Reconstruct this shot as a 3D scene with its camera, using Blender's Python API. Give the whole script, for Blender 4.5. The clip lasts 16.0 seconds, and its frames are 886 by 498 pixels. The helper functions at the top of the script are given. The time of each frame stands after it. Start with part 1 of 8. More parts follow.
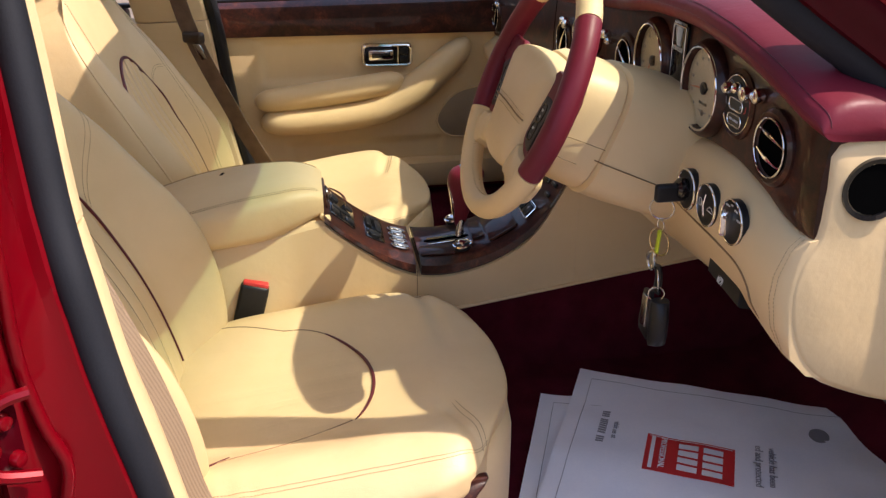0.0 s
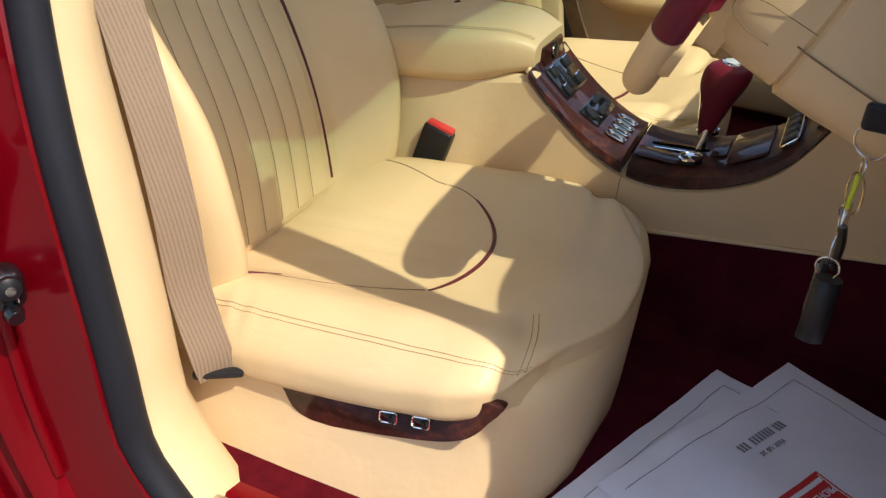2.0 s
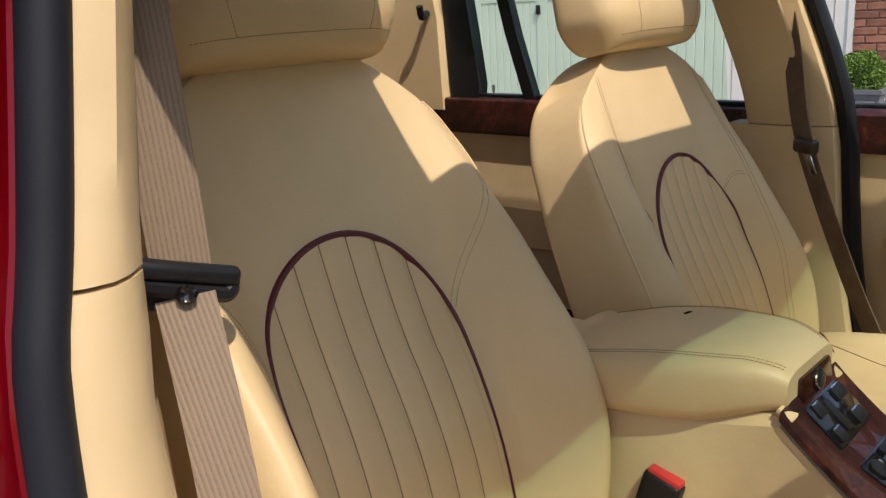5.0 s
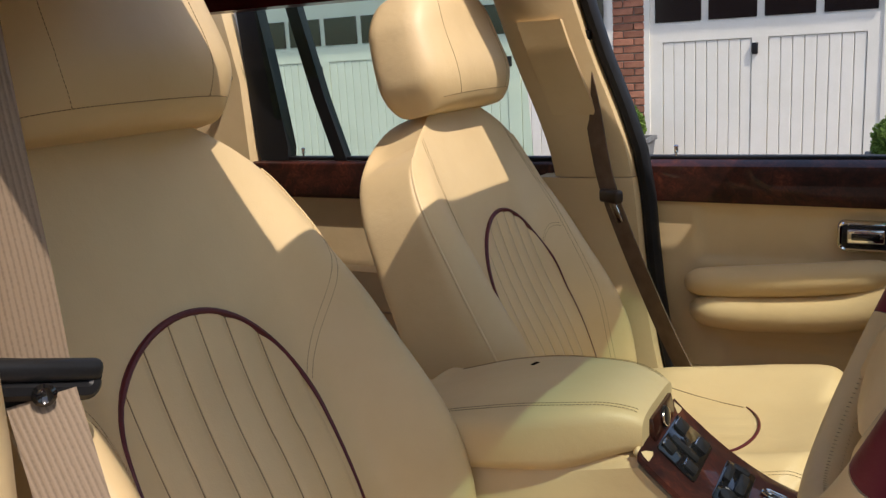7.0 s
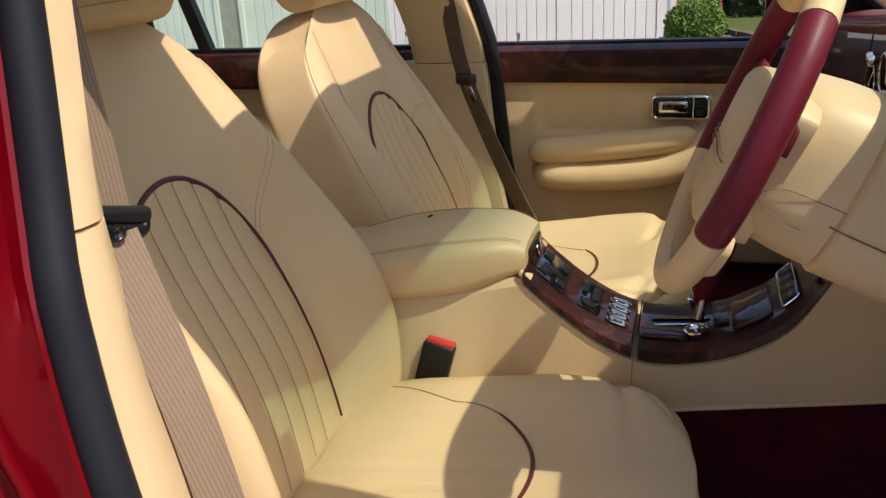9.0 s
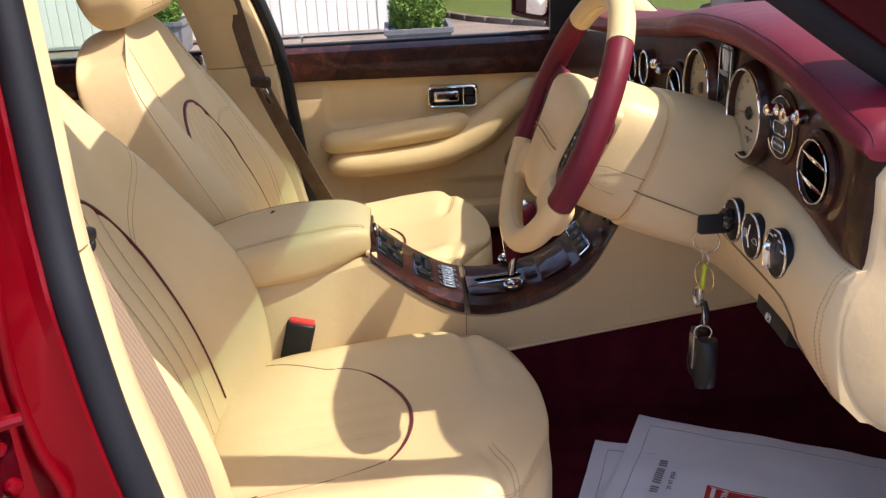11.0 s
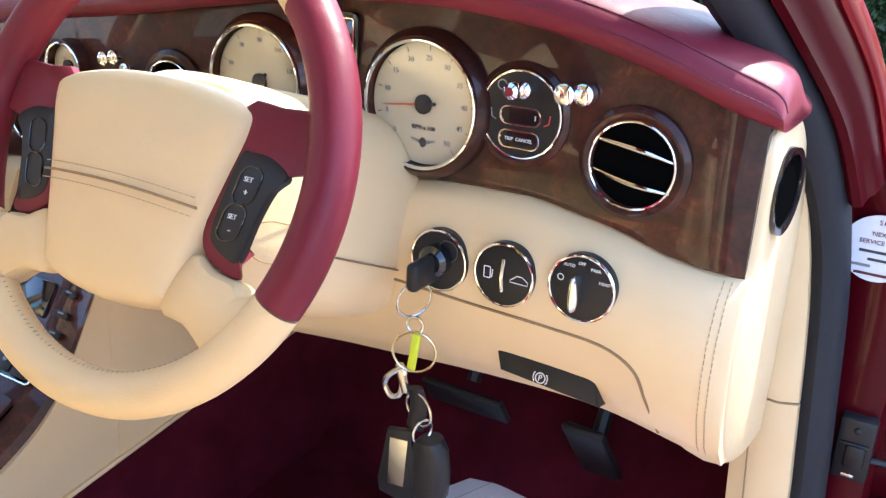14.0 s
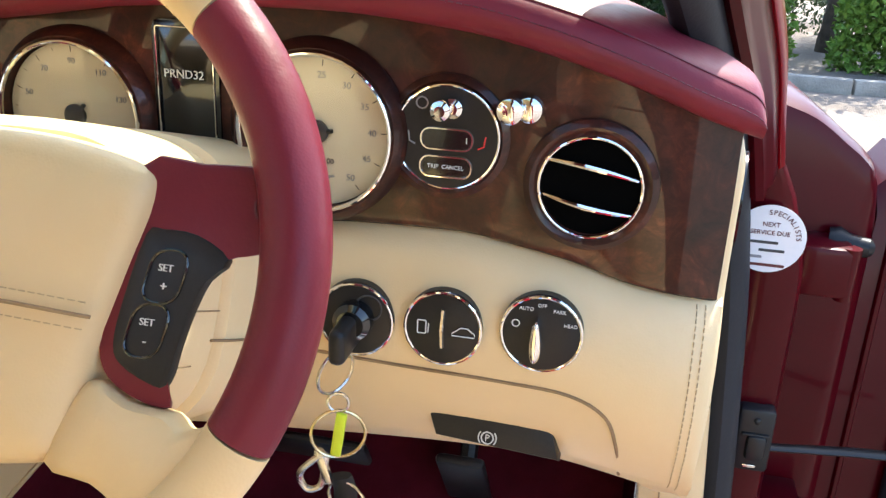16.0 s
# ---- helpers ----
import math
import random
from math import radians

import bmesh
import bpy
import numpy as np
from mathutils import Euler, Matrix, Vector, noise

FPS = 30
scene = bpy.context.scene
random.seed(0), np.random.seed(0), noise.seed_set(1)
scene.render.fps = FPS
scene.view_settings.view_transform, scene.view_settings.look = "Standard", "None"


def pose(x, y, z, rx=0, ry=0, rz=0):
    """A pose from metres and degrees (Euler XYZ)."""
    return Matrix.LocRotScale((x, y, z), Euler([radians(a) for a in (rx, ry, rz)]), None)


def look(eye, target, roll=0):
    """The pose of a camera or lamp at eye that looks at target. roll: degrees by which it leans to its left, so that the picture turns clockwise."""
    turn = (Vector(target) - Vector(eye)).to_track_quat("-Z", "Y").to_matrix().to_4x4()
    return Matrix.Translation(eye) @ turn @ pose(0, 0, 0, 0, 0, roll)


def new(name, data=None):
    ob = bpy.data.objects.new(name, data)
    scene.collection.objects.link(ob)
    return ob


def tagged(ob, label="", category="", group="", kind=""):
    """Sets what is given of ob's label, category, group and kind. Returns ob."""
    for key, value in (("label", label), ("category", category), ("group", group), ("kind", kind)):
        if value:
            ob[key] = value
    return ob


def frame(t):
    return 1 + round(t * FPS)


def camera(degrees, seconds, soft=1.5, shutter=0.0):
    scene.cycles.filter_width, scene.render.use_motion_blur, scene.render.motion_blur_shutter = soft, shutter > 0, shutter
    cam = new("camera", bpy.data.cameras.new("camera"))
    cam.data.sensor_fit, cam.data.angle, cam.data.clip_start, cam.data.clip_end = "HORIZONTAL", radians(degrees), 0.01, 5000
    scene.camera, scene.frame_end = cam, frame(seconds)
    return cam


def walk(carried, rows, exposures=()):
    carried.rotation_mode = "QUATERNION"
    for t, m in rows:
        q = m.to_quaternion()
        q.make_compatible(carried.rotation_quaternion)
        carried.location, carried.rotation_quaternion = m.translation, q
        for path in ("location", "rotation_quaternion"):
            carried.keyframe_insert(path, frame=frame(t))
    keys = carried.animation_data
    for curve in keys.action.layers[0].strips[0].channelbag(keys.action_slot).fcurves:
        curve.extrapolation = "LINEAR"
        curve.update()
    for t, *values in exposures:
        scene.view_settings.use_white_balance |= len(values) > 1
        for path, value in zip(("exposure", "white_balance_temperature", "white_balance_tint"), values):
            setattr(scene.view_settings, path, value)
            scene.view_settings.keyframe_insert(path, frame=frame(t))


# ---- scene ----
cam = camera(52.6, 16.0, soft=1.35)
PATH = [
    (0, (0.011, -1.648, 1.396), (0.298, 0.235, 0.513), -0.5),
    (0.5, (0.159, -1.655, 1.386), (0.170, 0.269, 0.545), 0.5),
    (1, (0.214, -1.595, 1.373), (-0.014, 0.261, 0.419), 1.4),
    (1.5, (0.324, -1.487, 1.262), (-0.150, 0.274, 0.221), 3),
    (2, (0.411, -1.404, 1.224), (-0.255, 0.275, 0.154), 4.9),
    (2.5, (0.418, -1.371, 1.222), (-0.301, 0.308, 0.183), 5.3),
    (3, (0.392, -1.333, 1.212), (-0.428, 0.337, 0.239), 3),
    (3.5, (0.382, -1.271, 1.206), (-0.641, 0.319, 0.292), 0.3),
    (4, (0.377, -1.181, 1.194), (-0.811, 0.345, 0.374), -1.2),
    (4.5, (0.371, -1.116, 1.200), (-0.911, 0.395, 0.502), -2.1),
    (5, (0.367, -1.073, 1.230), (-0.989, 0.435, 0.683), -2.9),
    (5.2, (0.361, -1.068, 1.244), (-1.016, 0.443, 0.761), -2.9),
    (7.3, (0.292, -1.123, 1.239), (-0.609, 0.715, 0.769), -3.5),
    (7.5, (0.305, -1.162, 1.240), (-0.565, 0.674, 0.708), -3.9),
    (8, (0.294, -1.225, 1.224), (-0.416, 0.652, 0.606), -3.8),
    (8.2, (0.284, -1.239, 1.226), (-0.364, 0.650, 0.580), -3.5),
    (10.3, (0.204, -1.661, 1.358), (-0.157, 0.270, 0.617), -4.1),
    (10.5, (0.178, -1.663, 1.361), (-0.077, 0.280, 0.603), -4.1),
    (11, (0.104, -1.628, 1.357), (0.171, 0.325, 0.587), -3),
    (11.5, (-0.042, -1.618, 1.361), (0.398, 0.297, 0.619), -1.8),
    (12, (-0.114, -1.485, 1.371), (0.651, 0.347, 0.684), -1.4),
    (12.5, (-0.169, -1.351, 1.376), (0.909, 0.321, 0.706), -0.8),
    (13, (-0.238, -1.209, 1.376), (1.114, 0.234, 0.668), 0.7),
    (13.5, (-0.220, -1.070, 1.309), (1.344, 0.139, 0.601), 1.9),
    (14, (-0.118, -0.945, 1.238), (1.579, 0.050, 0.504), 2.7),
    (14.5, (-0.045, -0.883, 1.181), (1.772, -0.115, 0.458), 4.3),
    (15, (-0.017, -0.839, 1.150), (1.883, -0.249, 0.476), 4.8),
    (15.5, (-0.019, -0.791, 1.195), (1.914, -0.337, 0.511), 3.6),
    (16, (-0.051, -0.745, 1.232), (1.877, -0.365, 0.491), 2.7),
]
EXPOSURES = [(0.0, 1.2, 7000, 20), (1.0, 1.15, 6900, 18), (1.5, 1.1, 6800, 15), (2.0, 0.95, 6800, 14), (2.5, 0.76, 6800, 14), (3.5, 0.78, 6700, 14), (4.3, 0.72, 6700, 14), (5.0, 0.56, 6700, 14), (8.0, 0.6, 6700, 15), (10.5, 1.12, 6700, 20), (11.5, 1.55, 6600, 18), (12.5, 2.2, 6000, 16),
             (13.5, 2.8, 5700, 14), (15.0, 2.6, 6200, 8), (16.0, 2.5, 6300, 6)]
walk(cam, [(t, look(eye, target, roll)) for t, eye, target, roll in PATH], EXPOSURES)

# ---- light ----
SUN_TO = Vector((0.62, -0.26, 0.95)).normalized()
world = bpy.data.worlds.new("sky")
scene.world = world
world.use_nodes = True
_wn = world.node_tree.nodes
_sky = _wn.new("ShaderNodeTexSky")
_sky.sky_type = "NISHITA"
_sky.sun_disc = False
_sky.sun_elevation = math.asin(SUN_TO.z)
_sky.sun_rotation = math.atan2(SUN_TO.x, SUN_TO.y)
_sky.dust_density = 1.5
world.node_tree.links.new(_sky.outputs["Color"], _wn["Background"].inputs["Color"])
_wn["Background"].inputs["Strength"].default_value = 0.14
sun_data = bpy.data.lights.new("sun", "SUN")
sun_data.energy, sun_data.angle, sun_data.color = 2.6, radians(0.55), (1.0, 0.94, 0.84)
sun = new("sun", sun_data)
sun.matrix_world = look((0, 0, 30), Vector((0, 0, 30)) - SUN_TO)


# ---- materials ----
def node_mat(name):
    m = bpy.data.materials.new(name)
    m.use_nodes = True
    n, l = m.node_tree.nodes, m.node_tree.links
    return m, n, l, n["Principled BSDF"]


def noise_of(n, l, scale, detail=4.0, rough=0.55, coords="Object", stretch=None, distort=0.0):
    tc = n.new("ShaderNodeTexCoord")
    t = n.new("ShaderNodeTexNoise")
    t.inputs["Scale"].default_value, t.inputs["Detail"].default_value = scale, detail
    t.inputs["Roughness"].default_value, t.inputs["Distortion"].default_value = rough, distort
    src = tc.outputs[coords]
    if stretch:
        mp = n.new("ShaderNodeMapping")
        mp.inputs["Scale"].default_value = stretch
        l.new(src, mp.inputs["Vector"])
        src = mp.outputs["Vector"]
    l.new(src, t.inputs["Vector"])
    return t


def ramp_of(n, l, fac, stops):
    r = n.new("ShaderNodeValToRGB")
    els = r.color_ramp.elements
    while len(els) < len(stops):
        els.new(0.5)
    for e, (p, c) in zip(els, stops):
        e.position, e.color = p, (*c, 1)
    l.new(fac, r.inputs["Fac"])
    return r


def bump_of(n, l, height, strength, dist, prev=None):
    b = n.new("ShaderNodeBump")
    b.inputs["Strength"].default_value, b.inputs["Distance"].default_value = strength, dist
    l.new(height, b.inputs["Height"])
    if prev:
        l.new(prev.outputs["Normal"], b.inputs["Normal"])
    return b


def surface(name, dark, light, rough=0.5, scale=6.0, fine=180.0, bump=0.15, dist=0.0006, metal=0.0, coat=0.0, spec=0.5, sheen=0.0, vary=0.0):
    """A material that varies between two tones at two scales, with fine relief."""
    m, n, l, p = node_mat(name)
    big = noise_of(n, l, scale, 5.0)
    small = noise_of(n, l, fine, 3.0)
    mix = n.new("ShaderNodeMath")
    mix.operation = "MULTIPLY_ADD"
    l.new(small.outputs["Fac"], mix.inputs[0])
    mix.inputs[1].default_value = 0.35
    l.new(big.outputs["Fac"], mix.inputs[2])
    r = ramp_of(n, l, mix.outputs[0], [(0.45, dark), (0.85, light)])
    out = r.outputs["Color"]
    if vary:
        oi = n.new("ShaderNodeObjectInfo")
        hsv = n.new("ShaderNodeHueSaturation")
        mr = n.new("ShaderNodeMapRange")
        mr.inputs["To Min"].default_value, mr.inputs["To Max"].default_value = 1 - vary, 1 + vary
        l.new(oi.outputs["Random"], mr.inputs["Value"])
        l.new(mr.outputs["Result"], hsv.inputs["Value"])
        l.new(out, hsv.inputs["Color"])
        out = hsv.outputs["Color"]
    l.new(out, p.inputs["Base Color"])
    p.inputs["Roughness"].default_value, p.inputs["Metallic"].default_value = rough, metal
    p.inputs["Coat Weight"].default_value, p.inputs["Coat Roughness"].default_value = coat, 0.03
    p.inputs["Specular IOR Level"].default_value = spec
    p.inputs["Sheen Weight"].default_value = sheen
    if bump:
        l.new(bump_of(n, l, small.outputs["Fac"], bump, dist).outputs["Normal"], p.inputs["Normal"])
    return m


def leather(name, dark, light, rough=0.45, grain=520.0, strength=0.22, spec=0.4):
    m, n, l, p = node_mat(name)
    big = noise_of(n, l, 7.0, 4.0)
    r = ramp_of(n, l, big.outputs["Fac"], [(0.3, dark), (0.7, light)])
    l.new(r.outputs["Color"], p.inputs["Base Color"])
    tc = n.new("ShaderNodeTexCoord")
    v = n.new("ShaderNodeTexVoronoi")
    v.inputs["Scale"].default_value = grain
    l.new(tc.outputs["Object"], v.inputs["Vector"])
    b = bump_of(n, l, v.outputs["Distance"], strength, 0.0005)
    w = noise_of(n, l, 26.0, 3.0)
    b2 = bump_of(n, l, w.outputs["Fac"], 0.26, 0.005, b)
    l.new(b2.outputs["Normal"], p.inputs["Normal"])
    rr = n.new("ShaderNodeMapRange")
    rr.inputs["To Min"].default_value, rr.inputs["To Max"].default_value = rough - 0.06, rough + 0.08
    l.new(big.outputs["Fac"], rr.inputs["Value"])
    l.new(rr.outputs["Result"], p.inputs["Roughness"])
    p.inputs["Specular IOR Level"].default_value = spec
    return m


def burl(name):
    """Dark lacquered walnut burl."""
    m, n, l, p = node_mat(name)
    a = noise_of(n, l, 9.0, 6.0, 0.62, stretch=(1.0, 0.8, 1.3), distort=1.6)
    b = noise_of(n, l, 42.0, 5.0, 0.7, distort=2.4)
    mix = n.new("ShaderNodeMath")
    mix.operation = "MULTIPLY_ADD"
    l.new(b.outputs["Fac"], mix.inputs[0])
    mix.inputs[1].default_value = 0.6
    l.new(a.outputs["Fac"], mix.inputs[2])
    r = ramp_of(n, l, mix.outputs[0], [(0.55, (0.009, 0.0028, 0.0024)), (0.78, (0.032, 0.0080, 0.005)), (0.92, (0.066, 0.0155, 0.0085)), (1.05, (0.110, 0.030, 0.014))])
    l.new(r.outputs["Color"], p.inputs["Base Color"])
    p.inputs["Roughness"].default_value = 0.5
    p.inputs["Specular IOR Level"].default_value = 0.2
    p.inputs["Coat Weight"].default_value, p.inputs["Coat Roughness"].default_value = 0.55, 0.02
    p.inputs["Coat IOR"].default_value = 1.45
    return m


def pane(name, tint, gloss=1.0):
    """Thin window glass: clear with a tint, and Fresnel gloss."""
    m, n, l, p = node_mat(name)
    n.remove(p)
    tr, gl, mx, lw = n.new("ShaderNodeBsdfTransparent"), n.new("ShaderNodeBsdfGlossy"), n.new("ShaderNodeMixShader"), n.new("ShaderNodeLayerWeight")
    pw, ma = n.new("ShaderNodeMath"), n.new("ShaderNodeMath")
    pw.operation, ma.operation = "POWER", "MULTIPLY_ADD"
    lw.inputs["Blend"].default_value = 0.5
    tr.inputs["Color"].default_value = (*tint, 1)
    gl.inputs["Roughness"].default_value = 0.01
    l.new(lw.outputs["Facing"], pw.inputs[0])
    pw.inputs[1].default_value = 5.0
    l.new(pw.outputs[0], ma.inputs[0])
    ma.inputs[1].default_value, ma.inputs[2].default_value = 0.85 * gloss, 0.045 * gloss
    l.new(ma.outputs[0], mx.inputs[0])
    l.new(tr.outputs[0], mx.inputs[1])
    l.new(gl.outputs[0], mx.inputs[2])
    l.new(mx.outputs[0], n["Material Output"].inputs["Surface"])
    return m


def banded(m, z0, z1, clear, deep):
    """Lets the tint of a pane deepen with height, as a shade band does."""
    n, l = m.node_tree.nodes, m.node_tree.links
    tc, sx, mr = n.new("ShaderNodeTexCoord"), n.new("ShaderNodeSeparateXYZ"), n.new("ShaderNodeMapRange")
    l.new(tc.outputs["Object"], sx.inputs[0])
    l.new(sx.outputs["Z"], mr.inputs["Value"])
    mr.inputs["From Min"].default_value, mr.inputs["From Max"].default_value = z0, z1
    r = ramp_of(n, l, mr.outputs["Result"], [(0.0, clear), (1.0, deep)])
    l.new(r.outputs["Color"], n["Transparent BSDF"].inputs["Color"])
    return m


def webbing(name):
    m, n, l, p = node_mat(name)
    tc = n.new("ShaderNodeTexCoord")
    w = n.new("ShaderNodeTexWave")
    w.wave_type, w.bands_direction = "BANDS", "Y"
    w.inputs["Scale"].default_value, w.inputs["Distortion"].default_value = 78.0, 0.3
    w.inputs["Detail"].default_value = 2.0
    l.new(tc.outputs["Object"], w.inputs["Vector"])
    f = noise_of(n, l, 480.0, 2.0)
    mix = n.new("ShaderNodeMath")
    mix.operation = "MULTIPLY_ADD"
    l.new(f.outputs["Fac"], mix.inputs[0])
    mix.inputs[1].default_value = 1.0
    l.new(w.outputs["Fac"], mix.inputs[2])
    r = ramp_of(n, l, mix.outputs[0], [(0.2, (0.150, 0.104, 0.066)), (1.4, (0.260, 0.185, 0.120))])
    l.new(r.outputs["Color"], p.inputs["Base Color"])
    p.inputs["Roughness"].default_value = 0.6
    l.new(bump_of(n, l, mix.outputs[0], 0.5, 0.0008).outputs["Normal"], p.inputs["Normal"])
    return m


CREAM = leather("cream_leather", (0.655, 0.475, 0.25), (0.715, 0.535, 0.295), 0.44)
CREAM_PAD = leather("cream_trim_leather", (0.67, 0.495, 0.27), (0.73, 0.55, 0.315), 0.42, 620.0, 0.15)
SEAM = surface("tan_seam_thread", (0.22, 0.14, 0.07), (0.34, 0.22, 0.12), 0.8)
FLUTE_SEAM = surface("brown_seam", (0.17, 0.10, 0.05), (0.25, 0.16, 0.085), 0.8)
THREAD = surface("cream_stitch_thread", (0.42, 0.30, 0.17), (0.52, 0.38, 0.22), 0.8)
BURGUNDY = leather("burgundy_leather", (0.125, 0.010, 0.020), (0.165, 0.014, 0.028), 0.42, 560.0, 0.12, 0.28)
PIPING = surface("burgundy_piping", (0.07, 0.006, 0.010), (0.11, 0.010, 0.016), 0.4)
WALNUT = burl("walnut_burl")
CHROME = surface("chrome", (0.80, 0.80, 0.80), (0.88, 0.87, 0.86), 0.06, bump=0.0, metal=1.0)
STEEL = surface("brushed_steel", (0.55, 0.55, 0.55), (0.66, 0.65, 0.63), 0.25, bump=0.05, metal=1.0)
BLACK = surface("black_plastic", (0.010, 0.010, 0.011), (0.018, 0.018, 0.020), 0.38, fine=420.0, bump=0.12, spec=0.28)
GLOSS_BLACK = surface("gloss_black", (0.006, 0.006, 0.007), (0.010, 0.010, 0.011), 0.12, bump=0.0, coat=0.6)
VOID = surface("vent_void", (0.002, 0.002, 0.002), (0.003, 0.003, 0.003), 0.9, bump=0.0, spec=0.0)
RUBBER = surface("rubber_seal", (0.009, 0.010, 0.014), (0.015, 0.017, 0.023), 0.6, fine=300.0, bump=0.3, spec=0.3)
CARPET = surface("burgundy_carpet", (0.055, 0.005, 0.011), (0.105, 0.010, 0.021), 0.95, scale=14.0, fine=900.0, bump=0.9, dist=0.003, spec=0.05)
PAINT = surface("red_metallic_paint", (0.165, 0.0009, 0.005), (0.200, 0.0013, 0.0068), 0.30, scale=2.0, fine=1500.0, bump=0.0, metal=0.25, coat=0.35, spec=0.15)
# Body red darkened to carry the jambs' shade; also the mirror and satnav red.
PAINT_DEEP_SHADE = surface("deep_red_paint_with_shade", (0.044, 0.0006, 0.0030), (0.060, 0.0009, 0.0042), 0.30, scale=2.0, bump=0.0, metal=0.0, coat=0.14, spec=0.10)
BELT = webbing("tan_webbing")
BROWN = surface("brown_belt_plastic", (0.030, 0.018, 0.012), (0.045, 0.028, 0.018), 0.4)
PAPER = surface("white_paper", (0.72, 0.73, 0.78), (0.80, 0.80, 0.83), 0.7, scale=9.0, fine=200.0, bump=0.15, dist=0.001)
PRINT_RED = surface("red_print", (0.55, 0.020, 0.025), (0.62, 0.03, 0.03), 0.6, bump=0.0)
PRINT_GREY = surface("grey_print", (0.20, 0.20, 0.22), (0.26, 0.26, 0.28), 0.6, bump=0.0)
PRINT_DARK = surface("dark_print", (0.03, 0.03, 0.035), (0.05, 0.05, 0.055), 0.6, bump=0.0)
PRINT_PALE = surface("pale_print", (0.62, 0.62, 0.60), (0.72, 0.72, 0.70), 0.6, bump=0.0)
DIAL = surface("ivory_dial", (0.56, 0.48, 0.34), (0.64, 0.56, 0.41), 0.5, scale=10.0, bump=0.0)
NEEDLE = surface("orange_needle", (0.70, 0.09, 0.03), (0.75, 0.12, 0.05), 0.4, bump=0.0)
DIALGLASS = pane("dial_glass", (0.97, 0.97, 0.96))
SCREEN_GLASS = pane("tinted_glass", (0.80, 0.92, 0.90))
BAND_GLASS = banded(pane("windscreen_glass", (0.84, 0.92, 0.83), 0.2), 1.330, 1.412, (0.84, 0.92, 0.83), (0.12, 0.26, 0.19))
RED_TAB = surface("red_tab", (0.60, 0.03, 0.03), (0.68, 0.05, 0.05), 0.35, bump=0.0)
LIME = surface("lime_tag", (0.50, 0.62, 0.02), (0.58, 0.70, 0.04), 0.4, bump=0.0)
SPEAKER = surface("brown_mesh", (0.28, 0.21, 0.14), (0.40, 0.31, 0.21), 0.8, fine=900.0, bump=0.8, dist=0.002)
MIRROR = surface("mirror_glass", (0.86, 0.87, 0.88), (0.9, 0.9, 0.9), 0.02, bump=0.0, metal=1.0)
HEADLINER = surface("cream_headliner", (0.58, 0.48, 0.33), (0.64, 0.53, 0.37), 0.9, bump=0.3)
GARAGE = surface("cream_painted_timber", (0.80, 0.78, 0.69), (0.86, 0.84, 0.76), 0.5, scale=3.0, fine=60.0, bump=0.2)
BRICK = surface("red_brick", (0.24, 0.085, 0.05), (0.42, 0.19, 0.115), 0.9, scale=9.0, fine=90.0, bump=0.7, dist=0.006, vary=0.3)
MORTAR = surface("mortar", (0.36, 0.32, 0.27), (0.46, 0.42, 0.36), 0.95, scale=7.0, fine=120.0, bump=0.6, dist=0.004)
GRAVEL = surface("gravel", (0.15, 0.12, 0.097), (0.30, 0.245, 0.20), 0.95, scale=1.2, fine=70.0, bump=0.9, dist=0.02)
GRASS = surface("lawn_grass", (0.056, 0.088, 0.012), (0.100, 0.138, 0.021), 0.9, scale=0.5, fine=40.0, bump=0.8, dist=0.03)
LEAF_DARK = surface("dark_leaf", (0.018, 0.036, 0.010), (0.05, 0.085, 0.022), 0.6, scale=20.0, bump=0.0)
LEAF_LIME = surface("bright_box_leaf", (0.075, 0.15, 0.018), (0.17, 0.28, 0.04), 0.6, scale=20.0, bump=0.0)
BARK = surface("bark", (0.05, 0.035, 0.025), (0.11, 0.08, 0.055), 0.95, scale=14.0, bump=0.8, dist=0.01)
LEAD = surface("grey_planter", (0.11, 0.12, 0.13), (0.17, 0.18, 0.19), 0.7, scale=10.0, bump=0.4)
STONE = surface("kerb_stone", (0.22, 0.20, 0.175), (0.36, 0.33, 0.29), 0.95, scale=5.0, fine=60.0, bump=0.7, dist=0.01)
EDGING = surface("weathered_edging", (0.10, 0.08, 0.062), (0.19, 0.155, 0.12), 0.95, scale=6.0, fine=60.0, bump=0.7, dist=0.01)
ROOF_SLATE = surface("roof_slate", (0.06, 0.06, 0.065), (0.12, 0.115, 0.11), 0.8)
RENDERED = surface("pale_wall", (0.55, 0.50, 0.45), (0.66, 0.60, 0.54), 0.9)


# ---- building helpers ----
def mesh_object(name, bm, mat, smooth=40):
    bm.normal_update()
    me = bpy.data.meshes.new(name)
    bm.to_mesh(me)
    bm.free()
    me.materials.append(mat)
    if smooth:
        me.polygons.foreach_set("use_smooth", [True] * len(me.polygons))
        me.set_sharp_from_angle(angle=radians(smooth))
    return new(name, me)


def thing(name, base, label, category, group="", kind=""):
    """An Empty at the base of a thing whose parts hang under it."""
    ob = new(name)
    ob.empty_display_size = 0.05
    ob.location = base
    return tagged(ob, label, category, group, kind)


def part(name, bm, material, parent, label="", smooth=40):
    ob = mesh_object(name, bm, material, smooth)
    ob.parent = parent
    if parent.type == "EMPTY":
        ob.matrix_parent_inverse = Matrix.Translation(parent.location).inverted()
    return tagged(ob, label)


def single(name, bm, material, label, category, kind="", group="", smooth=40):
    return tagged(mesh_object(name, bm, material, smooth), label, category, group, kind)


def lerp(a, b, t):
    return a + (b - a) * t


